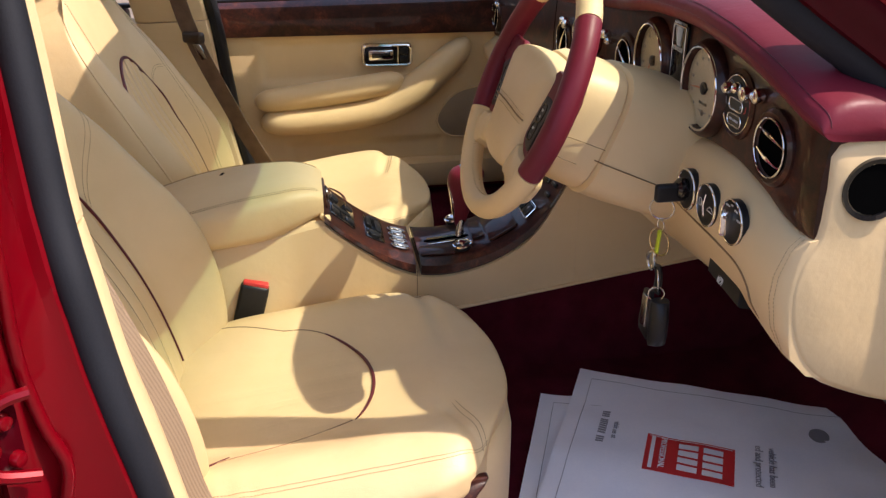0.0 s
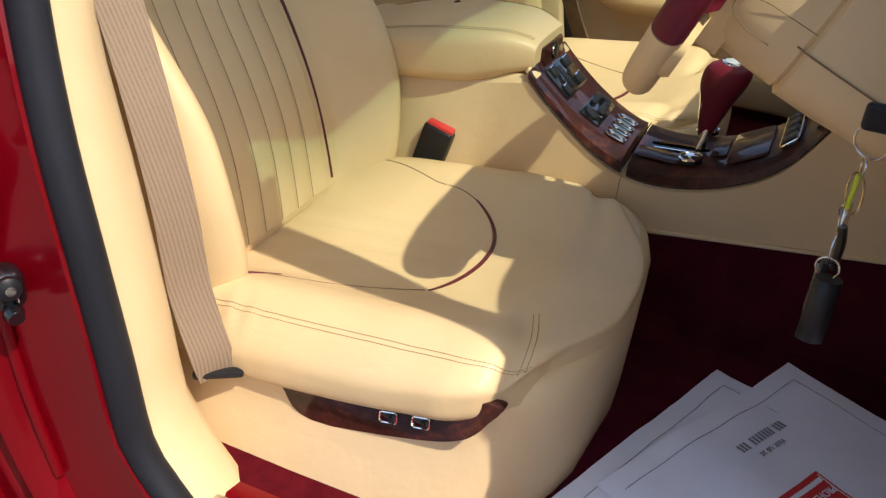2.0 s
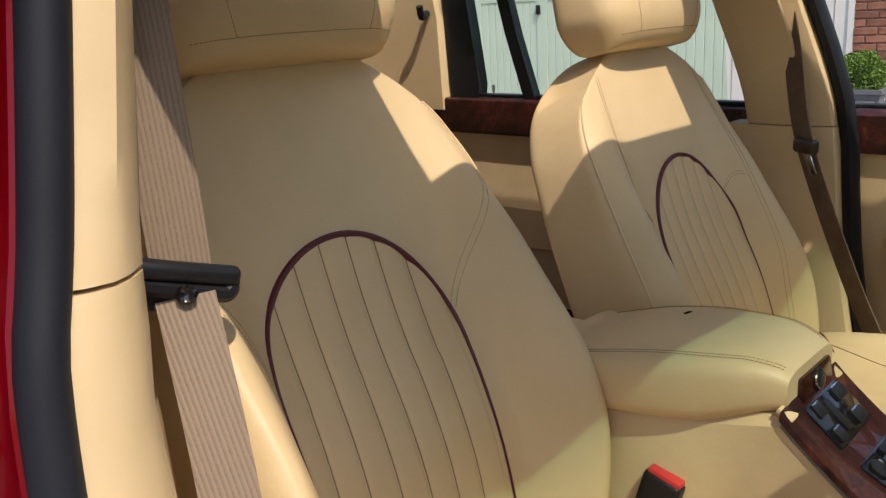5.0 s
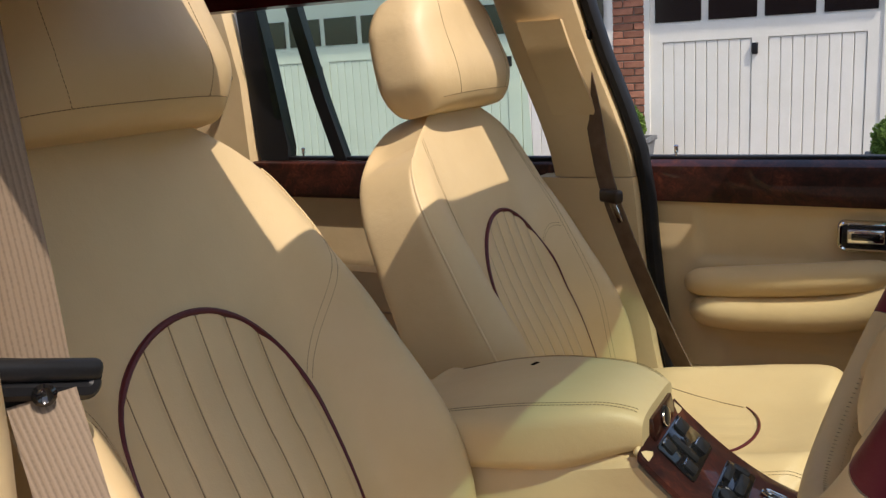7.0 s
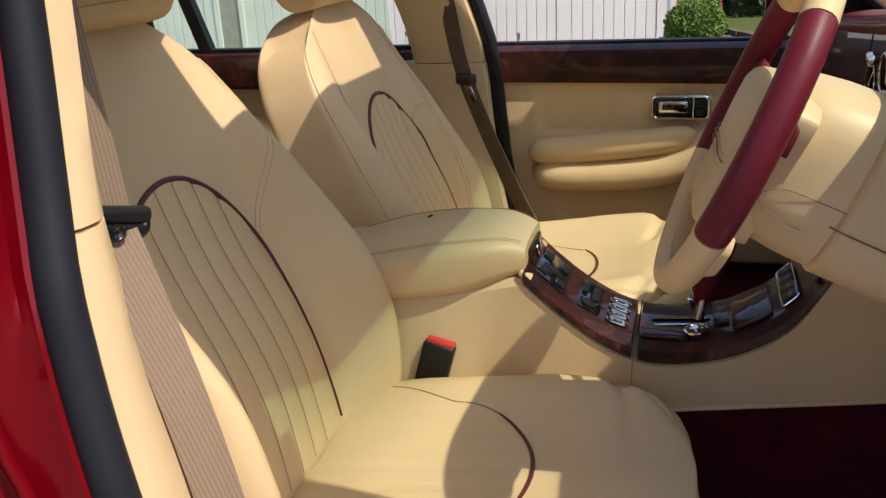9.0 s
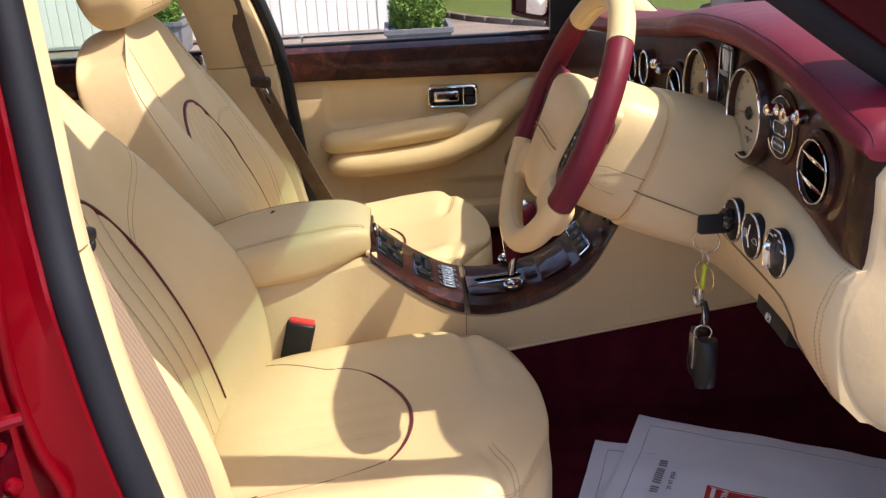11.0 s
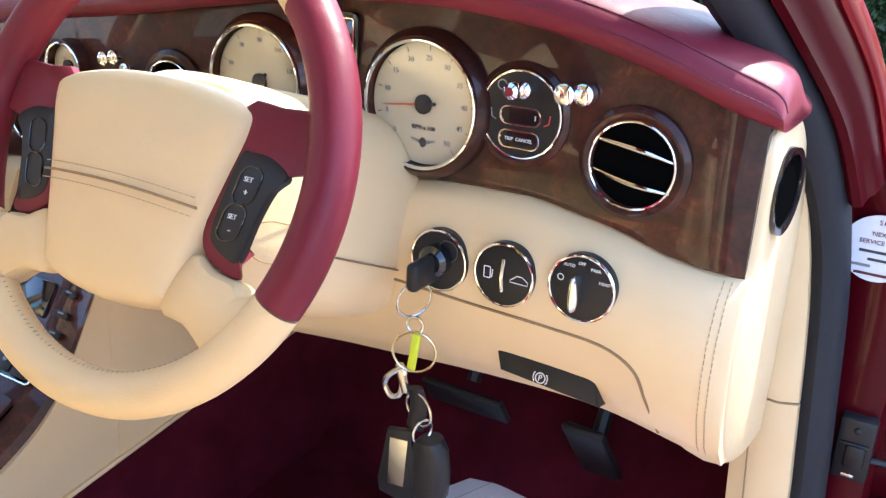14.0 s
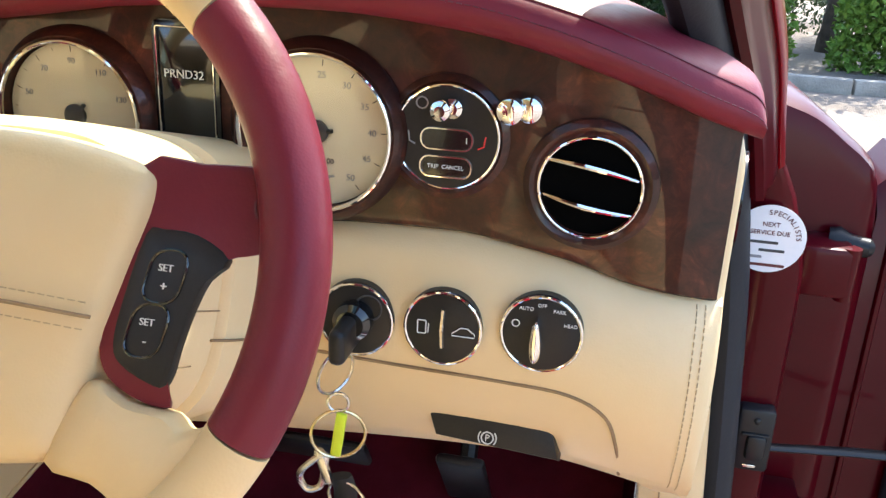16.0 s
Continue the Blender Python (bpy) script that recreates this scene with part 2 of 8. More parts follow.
def curve_at(table, x):
    """Smooth reading of a small table of (x, value)."""
    if x <= table[0][0]:
        return table[0][1]
    def slope(i):
        if i in (0, len(table) - 1):
            a, b = (table[0], table[1]) if i == 0 else (table[-2], table[-1])
            return (b[1] - a[1]) / (b[0] - a[0])
        h0, h1 = table[i][0] - table[i - 1][0], table[i + 1][0] - table[i][0]
        d0, d1 = (table[i][1] - table[i - 1][1]) / h0, (table[i + 1][1] - table[i][1]) / h1
        if d0 * d1 <= 0:
            return 0.0
        w0, w1 = 2 * h1 + h0, h1 + 2 * h0
        return (w0 + w1) / (w0 / d0 + w1 / d1)
    for i in range(len(table) - 1):
        (x0, v0), (x1, v1) = table[i], table[i + 1]
        if x <= x1:
            h = x1 - x0
            t = (x - x0) / h
            return v0 * (1 + 2 * t) * (1 - t) ** 2 + slope(i) * h * t * (1 - t) ** 2 + v1 * t * t * (3 - 2 * t) + slope(i + 1) * h * t * t * (t - 1)
    return table[-1][1]


def axes(n):
    n = Vector(n).normalized()
    ref = Vector((0, 0, 1)) if abs(n.z) < 0.95 else Vector((1, 0, 0))
    u = ref.cross(n).normalized()
    return u, n.cross(u), n


def loft(rings, caps=True, closed=True, bm=None):
    """Skin over rings of equally many points."""
    bm = bm or bmesh.new()
    vs = [[bm.verts.new(p) for p in ring] for ring in rings]
    k = len(rings[0])
    for a, b in zip(vs, vs[1:]):
        for i in range(k if closed else k - 1):
            j = (i + 1) % k
            bm.faces.new((a[i], a[j], b[j], b[i]))
    if caps and closed:
        bm.faces.new(list(reversed(vs[0])))
        bm.faces.new(vs[-1])
    bmesh.ops.recalc_face_normals(bm, faces=bm.faces)
    return bm


def sheet(fn, nu, nv, bm=None):
    """A grid over fn(u, v), u and v from 0 to 1."""
    bm = bm or bmesh.new()
    vs = [[bm.verts.new(fn(i / nu, j / nv)) for j in range(nv + 1)] for i in range(nu + 1)]
    for i in range(nu):
        for j in range(nv):
            bm.faces.new((vs[i][j], vs[i + 1][j], vs[i + 1][j + 1], vs[i][j + 1]))
    return bm


def slab(fn, nu, nv, offset):
    """A grid with thickness: offset(u, v) gives the second face."""
    bm = bmesh.new()
    top = [[bm.verts.new(fn(i / nu, j / nv)) for j in range(nv + 1)] for i in range(nu + 1)]
    low = [[bm.verts.new(Vector(fn(i / nu, j / nv)) + Vector(offset(i / nu, j / nv))) for j in range(nv + 1)] for i in range(nu + 1)]
    for i in range(nu):
        for j in range(nv):
            bm.faces.new((top[i][j], top[i + 1][j], top[i + 1][j + 1], top[i][j + 1]))
            bm.faces.new((low[i][j + 1], low[i + 1][j + 1], low[i + 1][j], low[i][j]))
    for i in range(nu):
        for j in (0, nv):
            bm.faces.new((top[i][j], low[i][j], low[i + 1][j], top[i + 1][j]))
    for j in range(nv):
        for i in (0, nu):
            bm.faces.new((top[i][j], top[i][j + 1], low[i][j + 1], low[i][j]))
    bmesh.ops.recalc_face_normals(bm, faces=bm.faces)
    return bm


def tube(points, r, n=8, closed=False, bm=None, flat=1.0):
    """A round bar along points; r may be a list."""
    pts = [Vector(p) for p in points]
    rs = r if isinstance(r, (list, tuple)) else [r] * len(pts)
    rings, prev = [], None
    for i, p in enumerate(pts):
        a = pts[(i - 1) % len(pts)] if closed or i else p
        b = pts[(i + 1) % len(pts)] if closed or i < len(pts) - 1 else p
        t = (b - a).normalized()
        if prev is None:
            u = axes(t)[0]
        else:
            u = (prev - t * prev.dot(t)).normalized()
        prev = u
        v = t.cross(u)
        rings.append([p + (u * math.cos(q) + v * math.sin(q) * flat) * rs[i] for q in [2 * math.pi * k / n for k in range(n)]])
    if closed:
        return loft(rings + [rings[0]], caps=False, bm=bm)
    return loft(rings, bm=bm)


def lathe(profile, at, axis, n=32, bm=None, squash=1.0):
    """Turn (radius, height) pairs about an axis."""
    u, v, w = axes(axis)
    at = Vector(at)
    rings = [[at + (u * math.cos(q) * squash + v * math.sin(q)) * max(r, 1e-4) + w * h for q in [2 * math.pi * k / n for k in range(n)]] for r, h in profile]
    return loft(rings, bm=bm)


def rbox(center, size, r=0.004, seg=2, rot=None, bm=None):
    """A box with rounded edges."""
    own = bmesh.new()
    bmesh.ops.create_cube(own, size=1.0)
    for v in own.verts:
        v.co = Vector((v.co.x * size[0], v.co.y * size[1], v.co.z * size[2]))
    if r:
        bmesh.ops.bevel(own, geom=list(own.edges), offset=min(r, min(size) * 0.49), segments=seg, profile=0.5, affect="EDGES")
    m = Matrix.Translation(center) @ (rot or Matrix.Identity(4))
    own.transform(m)
    if bm is None:
        return own
    me = bpy.data.meshes.new("tmp")
    own.to_mesh(me)
    own.free()
    bm.from_mesh(me)
    bpy.data.meshes.remove(me)
    return bm


def plate(outline, at, u, v, depth, bevel=0.0015, seg=2):
    """A flat piece: an outline in the axes u, v from at, with depth towards u x v and rounded edges."""
    at, u, v = Vector(at), Vector(u).normalized(), Vector(v).normalized()
    w = u.cross(v)
    bm = bmesh.new()
    lo = [bm.verts.new(at + u * a + v * b) for a, b in outline]
    hi = [bm.verts.new(at + u * a + v * b + w * depth) for a, b in outline]
    k = len(lo)
    bm.faces.new(list(reversed(lo)))
    top = bm.faces.new(hi)
    for i in range(k):
        bm.faces.new((lo[i], lo[(i + 1) % k], hi[(i + 1) % k], hi[i]))
    if bevel:
        bmesh.ops.bevel(bm, geom=list(top.edges), offset=bevel, segments=seg, profile=0.5, affect="EDGES")
    bmesh.ops.recalc_face_normals(bm, faces=bm.faces)
    return bm


def round_rect(w, h, r, n=5):
    r = min(r, w / 2 - 1e-4, h / 2 - 1e-4)
    pts = []
    for cx, cy, a0 in ((w / 2 - r, h / 2 - r, 0), (-w / 2 + r, h / 2 - r, 90), (-w / 2 + r, -h / 2 + r, 180), (w / 2 - r, -h / 2 + r, 270)):
        pts += [(cx + r * math.cos(radians(a0 + 90 * k / n)), cy + r * math.sin(radians(a0 + 90 * k / n))) for k in range(n + 1)]
    return pts


def oval(w, h, n=28):
    return [(w / 2 * math.cos(2 * math.pi * k / n), h / 2 * math.sin(2 * math.pi * k / n)) for k in range(n)]


def ring_of(outline, at, u, v, r, n=6, bm=None):
    at, u, v = Vector(at), Vector(u).normalized(), Vector(v).normalized()
    return tube([at + u * a + v * b for a, b in outline], r, n, closed=True, bm=bm)


def smooth_path(pts, n=8, closed=False):
    """Catmull-Rom through a few points."""
    p = [Vector(q) for q in pts]
    out = []
    k = len(p)
    for i in range(k if closed else k - 1):
        a, b, c, d = (p[(i - 1) % k], p[i], p[(i + 1) % k], p[(i + 2) % k]) if closed else (p[max(i - 1, 0)], p[i], p[i + 1], p[min(i + 2, k - 1)])
        for j in range(n):
            t = j / n
            out.append(0.5 * ((2 * b) + (c - a) * t + (2 * a - 5 * b + 4 * c - d) * t * t + (3 * b - a - 3 * c + d) * t ** 3))
    if not closed:
        out.append(p[-1])
    return out


def words(text, size, at, u, v, mat, parent, name="lettering", depth=0.0004, align="CENTER"):
    """Lettering with the built-in font, laid in the axes u (along) and v (up)."""
    cu = bpy.data.curves.new(name, "FONT")
    cu.body, cu.size, cu.extrude, cu.resolution_u = text, size, depth, 3
    cu.align_x, cu.align_y = align, "CENTER"
    tmp = new(name, cu)
    me = bpy.data.meshes.new_from_object(tmp.evaluated_get(bpy.context.evaluated_depsgraph_get()))
    bpy.data.objects.remove(tmp)
    bpy.data.curves.remove(cu)
    u, v = Vector(u).normalized(), Vector(v).normalized()
    w = u.cross(v)
    m = Matrix((u, v, w)).transposed().to_4x4()
    me.transform(Matrix.Translation(at) @ m)
    me.materials.clear()
    me.materials.append(mat)
    ob = new(name, me)
    ob.parent = parent
    if parent.type == "EMPTY":
        ob.matrix_parent_inverse = Matrix.Translation(parent.location).inverted()
    return ob


class Pillow:
    """A padded block over an outline: a runs across (-1 to 1), b along (0 to 1); place(y, s, off) sets it in the world."""

    def __init__(self, width, length, place, front, back, pa=3.2, pb=6.0, centre=None, pa_rear=None):
        self.width, self.length, self.place, self.front, self.back, self.pa, self.pb = width, length, place, front, back, pa, pb
        self.pa_rear = pa_rear or pa
        self.centre = centre or (lambda b: 0.0)

    def depth(self, a, b, side=1):
        pa = self.pa if side > 0 else self.pa_rear
        da = max(0.0, 1 - abs(a) ** pa) ** (1 / pa)
        db = max(0.0, 1 - abs(2 * b - 1) ** self.pb) ** (1 / self.pb)
        return da * db

    def at(self, a, b, side=1, lift=0.0):
        d = self.depth(a, b, side)
        off = d * self.front(a, b) if side > 0 else -d * self.back(a, b)
        return self.place(a * self.width(b) + self.centre(b), b * self.length(a), off + lift)

    def spot(self, y, s, lift=0.0):
        a, b = 0.0, 0.5
        for _ in range(8):
            b = s / self.length(a)
            a = (y - self.centre(b)) / self.width(b)
            a, b = max(-0.995, min(0.995, a)), max(0.004, min(0.996, b))
        return self.at(a, b, 1, lift)

    def mesh(self, na=44, nb=44):
        bm = bmesh.new()
        A = [math.sin(math.pi * (i / na - 0.5)) for i in range(na + 1)]
        B = [0.5 + 0.5 * math.sin(math.pi * (j / nb - 0.5)) for j in range(nb + 1)]
        grids = []
        for side in (1, -1):
            g = []
            for i, a in enumerate(A):
                row = []
                for j, b in enumerate(B):
                    edge = i in (0, na) or j in (0, nb)
                    if side < 0 and edge:
                        row.append(grids[0][i][j])
                    else:
                        row.append(bm.verts.new(self.at(a, b, side)))
                g.append(row)
            grids.append(g)
        for side, g in zip((1, -1), grids):
            for i in range(na):
                for j in range(nb):
                    q = (g[i][j], g[i + 1][j], g[i + 1][j + 1], g[i][j + 1])
                    bm.faces.new(q if side > 0 else q[::-1])
        bmesh.ops.recalc_face_normals(bm, faces=bm.faces)
        return bm


def stitches(points, length=0.0034, gap=0.0016, r=0.0005, lift=(0, 0, 0)):
    """A row of short thread stitches along a path."""
    bm = bmesh.new()
    pts = [Vector(p) + Vector(lift) for p in points]
    runs = [0.0]
    for a, b in zip(pts, pts[1:]):
        runs.append(runs[-1] + (b - a).length)

    def along(t):
        k = 0
        while k < len(pts) - 2 and runs[k + 1] < t:
            k += 1
        return pts[k].lerp(pts[k + 1], (t - runs[k]) / max(1e-9, runs[k + 1] - runs[k]))

    t = 0.0
    while t + length <= runs[-1]:
        tube([along(t), along(t + length)], r, 4, bm=bm)
        t += length + gap
    return bm


# ---- car shell ----
def box_rings(x0, x1, y0, y1, z0, z1):
    return [[(x, y0, z0), (x, y1, z0), (x, y1, z1), (x, y0, z1)] for x in (x0, x1)]


# floor carpet: flat in the middle, rising to the toe board
def floor_at(u, v):
    x, y = lerp(-1.6, 1.25, u), lerp(-0.80, 0.875, v)
    z = 0.42 + max(0.0, x - 0.86) ** 1.3 * 1.35
    return (x, y, z + 0.004 * noise.noise((x * 7, y * 7, 0)))


floor = single("floor", slab(floor_at, 60, 40, lambda u, v: (0, 0, -0.03)), CARPET, "deep burgundy cut-pile car floor carpet", "floor", "structure")

# carpet on the tunnel below the leather sides
tunnel = bmesh.new()
rings = []
for x in [lerp(-0.45, 1.15, i / 24) for i in range(25)]:
    zt = 0.575 + 0.13 * (x - 0.29)
    rings.append([(x, -0.150, 0.40), (x, 0.080, 0.40), (x, 0.068, zt), (x, 0.03, zt + 0.015), (x, -0.10, zt + 0.015), (x, -0.133, zt)])
single("tunnel", loft(rings), CARPET, "burgundy carpet over the transmission tunnel", "carpet", "structure")
single("toe_board", loft([[(1.05, -0.82, 0.40), (1.09, -0.82, 0.40), (1.20, -0.82, 1.0), (1.16, -0.82, 1.0)], [(1.05, 0.82, 0.40), (1.09, 0.82, 0.40), (1.20, 0.82, 1.0), (1.16, 0.82, 1.0)]]), CARPET, "burgundy carpeted toe board", "bulkhead", "structure")

# driver's sill, between the carpet and the outside
sill = loft([[(x, -0.76, 0.36), (x, -0.765, 0.425), (x, -0.80, 0.435), (x, -0.85, 0.425), (x, -0.90, 0.39), (x, -0.955, 0.33), (x, -0.95, 0.22), (x, -0.80, 0.20)] for x in (-1.7, -0.9, -0.2, 0.3, 0.95)])
single("sill", sill, PAINT, "red painted door sill", "sill", "structure")
single("kick_plate", rbox((0.30, -0.832, 0.4375), (0.86, 0.045, 0.006), 0.002), STEEL, "brushed metal kick plate on the sill", "trim", "structure")
single("sill_carpet", loft([[(x, -0.60, 0.40), (x, -0.775, 0.405), (x, -0.785, 0.422), (x, -0.770, 0.428), (x, -0.70, 0.424), (x, -0.60, 0.422)] for x in (-0.5, 0.0, 0.5, 0.9)]), surface("red_carpet_edge", (0.075, 0.004, 0.008), (0.13, 0.008, 0.013), 0.95, scale=30.0, fine=900.0, bump=0.9, dist=0.003, spec=0.05), "red carpet edge along the sill", "carpet", "structure")


# B pillar of the driver's side
def bx(z):
    return curve_at([(0.30, 0.17), (0.36, 0.095), (0.43, 0.050), (0.55, 0.012), (0.70, 0.0), (0.96, 0.0), (1.25, 0.025), (1.42, 0.06)], z)


def pillar_rings(section, zs):
    return [[(p[0] + bx(z) + (0.0 if len(p) < 3 else p[2] * max(0, z - 1.0)), p[1] + max(0.0, z - 0.95) * 0.16, z) for p in section] for z in zs]


ZS = [0.30 + 0.056 * i for i in range(21)]
b_pillar = thing("b_pillar", (-0.32, -0.82, 0.36), "red painted door pillar with cream leather trim", "pillar", kind="structure")
SEAL_B = [(0.30, -0.02, -0.850), (0.40, -0.06, -0.850), (0.46, -0.110, -0.850), (0.52, -0.148, -0.850), (0.63, -0.163, -0.850), (0.69, -0.172, -0.850), (0.80, -0.190, -0.849), (0.90, -0.210, -0.842), (1.0, -0.225, -0.832), (1.075, -0.238, -0.811), (1.2, -0.248, -0.786), (1.42, -0.268, -0.745)]


def seal_at(z):
    return curve_at([(q[0], q[1]) for q in SEAL_B], z), curve_at([(q[0], q[2]) for q in SEAL_B], z)


def jamb_at(z):
    cx, cy = seal_at(z)
    dy = max(0.0, z - 0.95) * 0.16
    old = [(-0.345, -0.905), (-0.334, -0.902), (-0.324, -0.888), (-0.316, -0.887), (-0.307, -0.905), (-0.300, -0.909), (-0.290, -0.904), (-0.278, -0.890), (-0.272, -0.880)]
    return [(x + bx(z), y + dy, z) for x, y in old] + [(lerp(-0.272 + bx(z), cx - 0.022, 0.45), lerp(-0.880 + dy, cy - 0.018, 0.45) + 0.004, z), (cx - 0.026, cy - 0.019, z), (cx - 0.014, cy - 0.019, z), (cx - 0.006, cy - 0.010, z), (cx - 0.03, cy + 0.05, z), (-0.42 + bx(z), -0.80 + dy, z), (-0.44 + bx(z), -0.89 + dy, z)]


def trim_at(z, g=0.0):
    cx, cy = seal_at(z)
    dy = max(0.0, z - 0.95) * 0.16
    return [(cx + 0.002, cy + 0.004, z), (cx + 0.013 + g, cy + 0.024, z), (cx + 0.015 + g, cy + 0.045, z), (cx + 0.007 + g, -0.772 + dy, z), (cx - 0.010 + g, -0.752 + dy, z), (cx - 0.06, -0.730 + dy, z), (-0.46, -0.712 + dy, z), (-0.46, -0.79 + dy, z)]


part("jamb", loft([jamb_at(z) for z in ZS]), PAINT, b_pillar, "glossy red painted jamb")
part("seal", loft([[(seal_at(z)[0] + 0.019 * math.cos(q), seal_at(z)[1] + 0.019 * math.sin(q), z) for q in [2 * math.pi * k / 16 for k in range(16)]] for z in [0.30 + 0.028 * i for i in range(41)]]), RUBBER, b_pillar, "dark rubber door seal")
part("upper_trim", loft([trim_at(1.052 + 0.03 * i) for i in range(13)]), CREAM_PAD, b_pillar, "cream leather upper pillar trim")
part("lower_trim", loft([trim_at(0.335 + 0.0476 * i, 0.002) for i in range(15)] + [trim_at(1.048, 0.0)]), CREAM_PAD, b_pillar, "cream leather lower pillar trim")

# striker and its plate on the jamb
striker = thing("door_striker", (-0.262, -0.885, 0.70), "black and steel door latch striker bolted to the red jamb", "latch")
_sr = Matrix.Rotation(radians(-28), 4, "Z")
part("plate", plate([(0.020, 0.030), (-0.018, 0.026), (-0.022, -0.012), (-0.008, -0.034), (0.016, -0.030), (0.022, 0.0)], (-0.270, -0.884, 0.710), (-0.47, -0.88, 0), (0, 0, 1), 0.006, 0.002), GLOSS_BLACK, striker)
part("body", rbox((-0.250, -0.892, 0.712), (0.036, 0.036, 0.046), 0.013, 4, rot=_sr), GLOSS_BLACK, striker)
part("pin", lathe([(0.010, 0), (0.0125, 0.004), (0.012, 0.010), (0.006, 0.014)], (-0.236, -0.900, 0.722), (0.85, -0.5, 0.1), 20), BLACK, striker, "black pin")
part("lower_pin", lathe([(0.009, 0), (0.011, 0.006), (0.008, 0.014)], (-0.238, -0.899, 0.692), (0.9, -0.42, -0.2), 18), GLOSS_BLACK, striker)
part("bright_mark", lathe([(0.005, 0), (0.005, 0.0012), (0.002, 0.0018)], (-0.2245, -0.9065, 0.7232), (0.85, -0.5, 0.1), 14), STEEL, striker, "bright metal mark")

# raised flange, and a black strip painting the shade of the jamb gap
part("flange", tube(smooth_path([(-0.276, -0.872, 1.12), (-0.271, -0.880, 1.05), (-0.272, -0.886, 0.99), (-0.271, -0.886, 0.94), (-0.262, -0.886, 0.881), (-0.250, -0.884, 0.832), (-0.260, -0.884, 0.78), (-0.272, -0.884, 0.70), (-0.262, -0.884, 0.58), (-0.235, -0.884, 0.46)], 6), 0.0065, 10), PAINT, b_pillar, "raised red flange")
part("gap_shade", tube(smooth_path([(-0.300, -0.896, 1.08), (-0.318, -0.902, 1.0), (-0.324, -0.903, 0.92), (-0.325, -0.903, 0.80), (-0.322, -0.903, 0.65), (-0.30, -0.903, 0.5)], 5), 0.005, 8), RUBBER, b_pillar, "black strip for the shade in the gap")

# hinge plate of the rear door on the same pillar
hinge = thing("hinge_plate", (-0.30, -0.91, 0.84), "red painted hinge bracket with three bolts on the door jamb", "hinge")
_hr = Matrix.Rotation(radians(58), 4, "Z")
# darkened red plate stands for the dark cavity behind the hinge
part("plate", rbox((-0.298, -0.912, 0.885), (0.055, 0.010, 0.075), 0.006, rot=_hr), PAINT_DEEP_SHADE, hinge)
for dx, dz in ((0.006, 0.022), (-0.012, 0.0), (0.012, -0.024)):
    part("bolt", lathe([(0.009, 0), (0.009, 0.004), (0.007, 0.008), (0.004, 0.009)], (-0.294 + dx * 0.55, -0.915 + dx * 0.85, 0.885 + dz), (0.86, -0.51, 0), 12), PAINT, hinge)
for nm, path in (("upper_arm", [(-0.340, -0.930, 0.905), (-0.309, -0.924, 0.915), (-0.283, -0.916, 0.932), (-0.262, -0.906, 0.934)]), ("lower_arm", [(-0.322, -0.930, 0.884), (-0.312, -0.930, 0.870), (-0.296, -0.926, 0.856), (-0.266, -0.912, 0.844)]), ("link", [(-0.343, -0.926, 0.842), (-0.322, -0.928, 0.854), (-0.302, -0.926, 0.857)])):
    part(nm, tube(smooth_path(path, 4), 0.0065, 8), PAINT, hinge, "red hinge arm")

# rear door of the driver's side, closed behind the pillar
rear_door = thing("door_1", (-0.95, -0.96, 0.30), "closed red rear car door with chrome window frame", "door", kind="structure")


def edge_x(z):
    return curve_at([(0.30, -0.30), (0.60, -0.330), (0.83, -0.326), (0.98, -0.304), (1.09, -0.275), (1.20, -0.267), (1.31, -0.265), (1.42, -0.262)], z)


def door_skin(u, v):
    z = lerp(0.30, 1.085, v)
    x = lerp(edge_x(z), -1.55, u ** 1.6)
    return (x, -0.938 - 0.028 * math.sin(math.pi * (v * 0.9 + 0.05)) + 0.022 * math.exp(-u * 26), z)


part("panel", slab(door_skin, 30, 24, lambda u, v: (0, 0.03, 0)), PAINT, rear_door, "glossy red door panel")
part("crease", tube([(edge_x(0.985) - 0.006, -0.958, 0.985), (-0.8, -0.9665, 0.990), (-1.5, -0.9665, 0.990)], 0.004, 6), PAINT, rear_door)
part("shut_edge", loft([[(edge_x(z) + 0.004, -0.945, z), (edge_x(z) + 0.008, -0.925, z), (edge_x(z) - 0.004, -0.905, z), (edge_x(z) - 0.03, -0.905, z), (edge_x(z) - 0.03, -0.94, z)] for z in [0.30 + 0.05 * i for i in range(16)]]), PAINT_DEEP_SHADE, rear_door, "red door edge")


def frame_bar(name, x0, x1, y0, y1, mat, label=""):
    return part(name, loft([[(edge_x(z) + x0, y0 + (z - 1.08) * 0.20, z), (edge_x(z) + (x0 + x1) / 2, y0 - 0.006 + (z - 1.08) * 0.20, z), (edge_x(z) + x1, y0 + (z - 1.08) * 0.20, z), (edge_x(z) + x1, y1 + (z - 1.08) * 0.20, z), (edge_x(z) + x0, y1 + (z - 1.08) * 0.20, z)] for z in (1.085, 1.15, 1.22, 1.3, 1.42)]), mat, rear_door, label)


frame_bar("front_frame", -0.058, -0.016, -0.958, -0.93, CHROME, "chrome window frame")
frame_bar("inner_frame", -0.082, -0.060, -0.952, -0.93, CHROME, "chrome window frame")
frame_bar("glass_run", -0.10, -0.084, -0.945, -0.92, RUBBER)
frame_bar("frame_seal", -0.012, 0.003, -0.952, -0.934, RUBBER)
part("belt_strip", rbox((-0.93, -0.957, 1.094), (1.26, 0.026, 0.018), 0.006), CHROME, rear_door, "chrome waist strip")
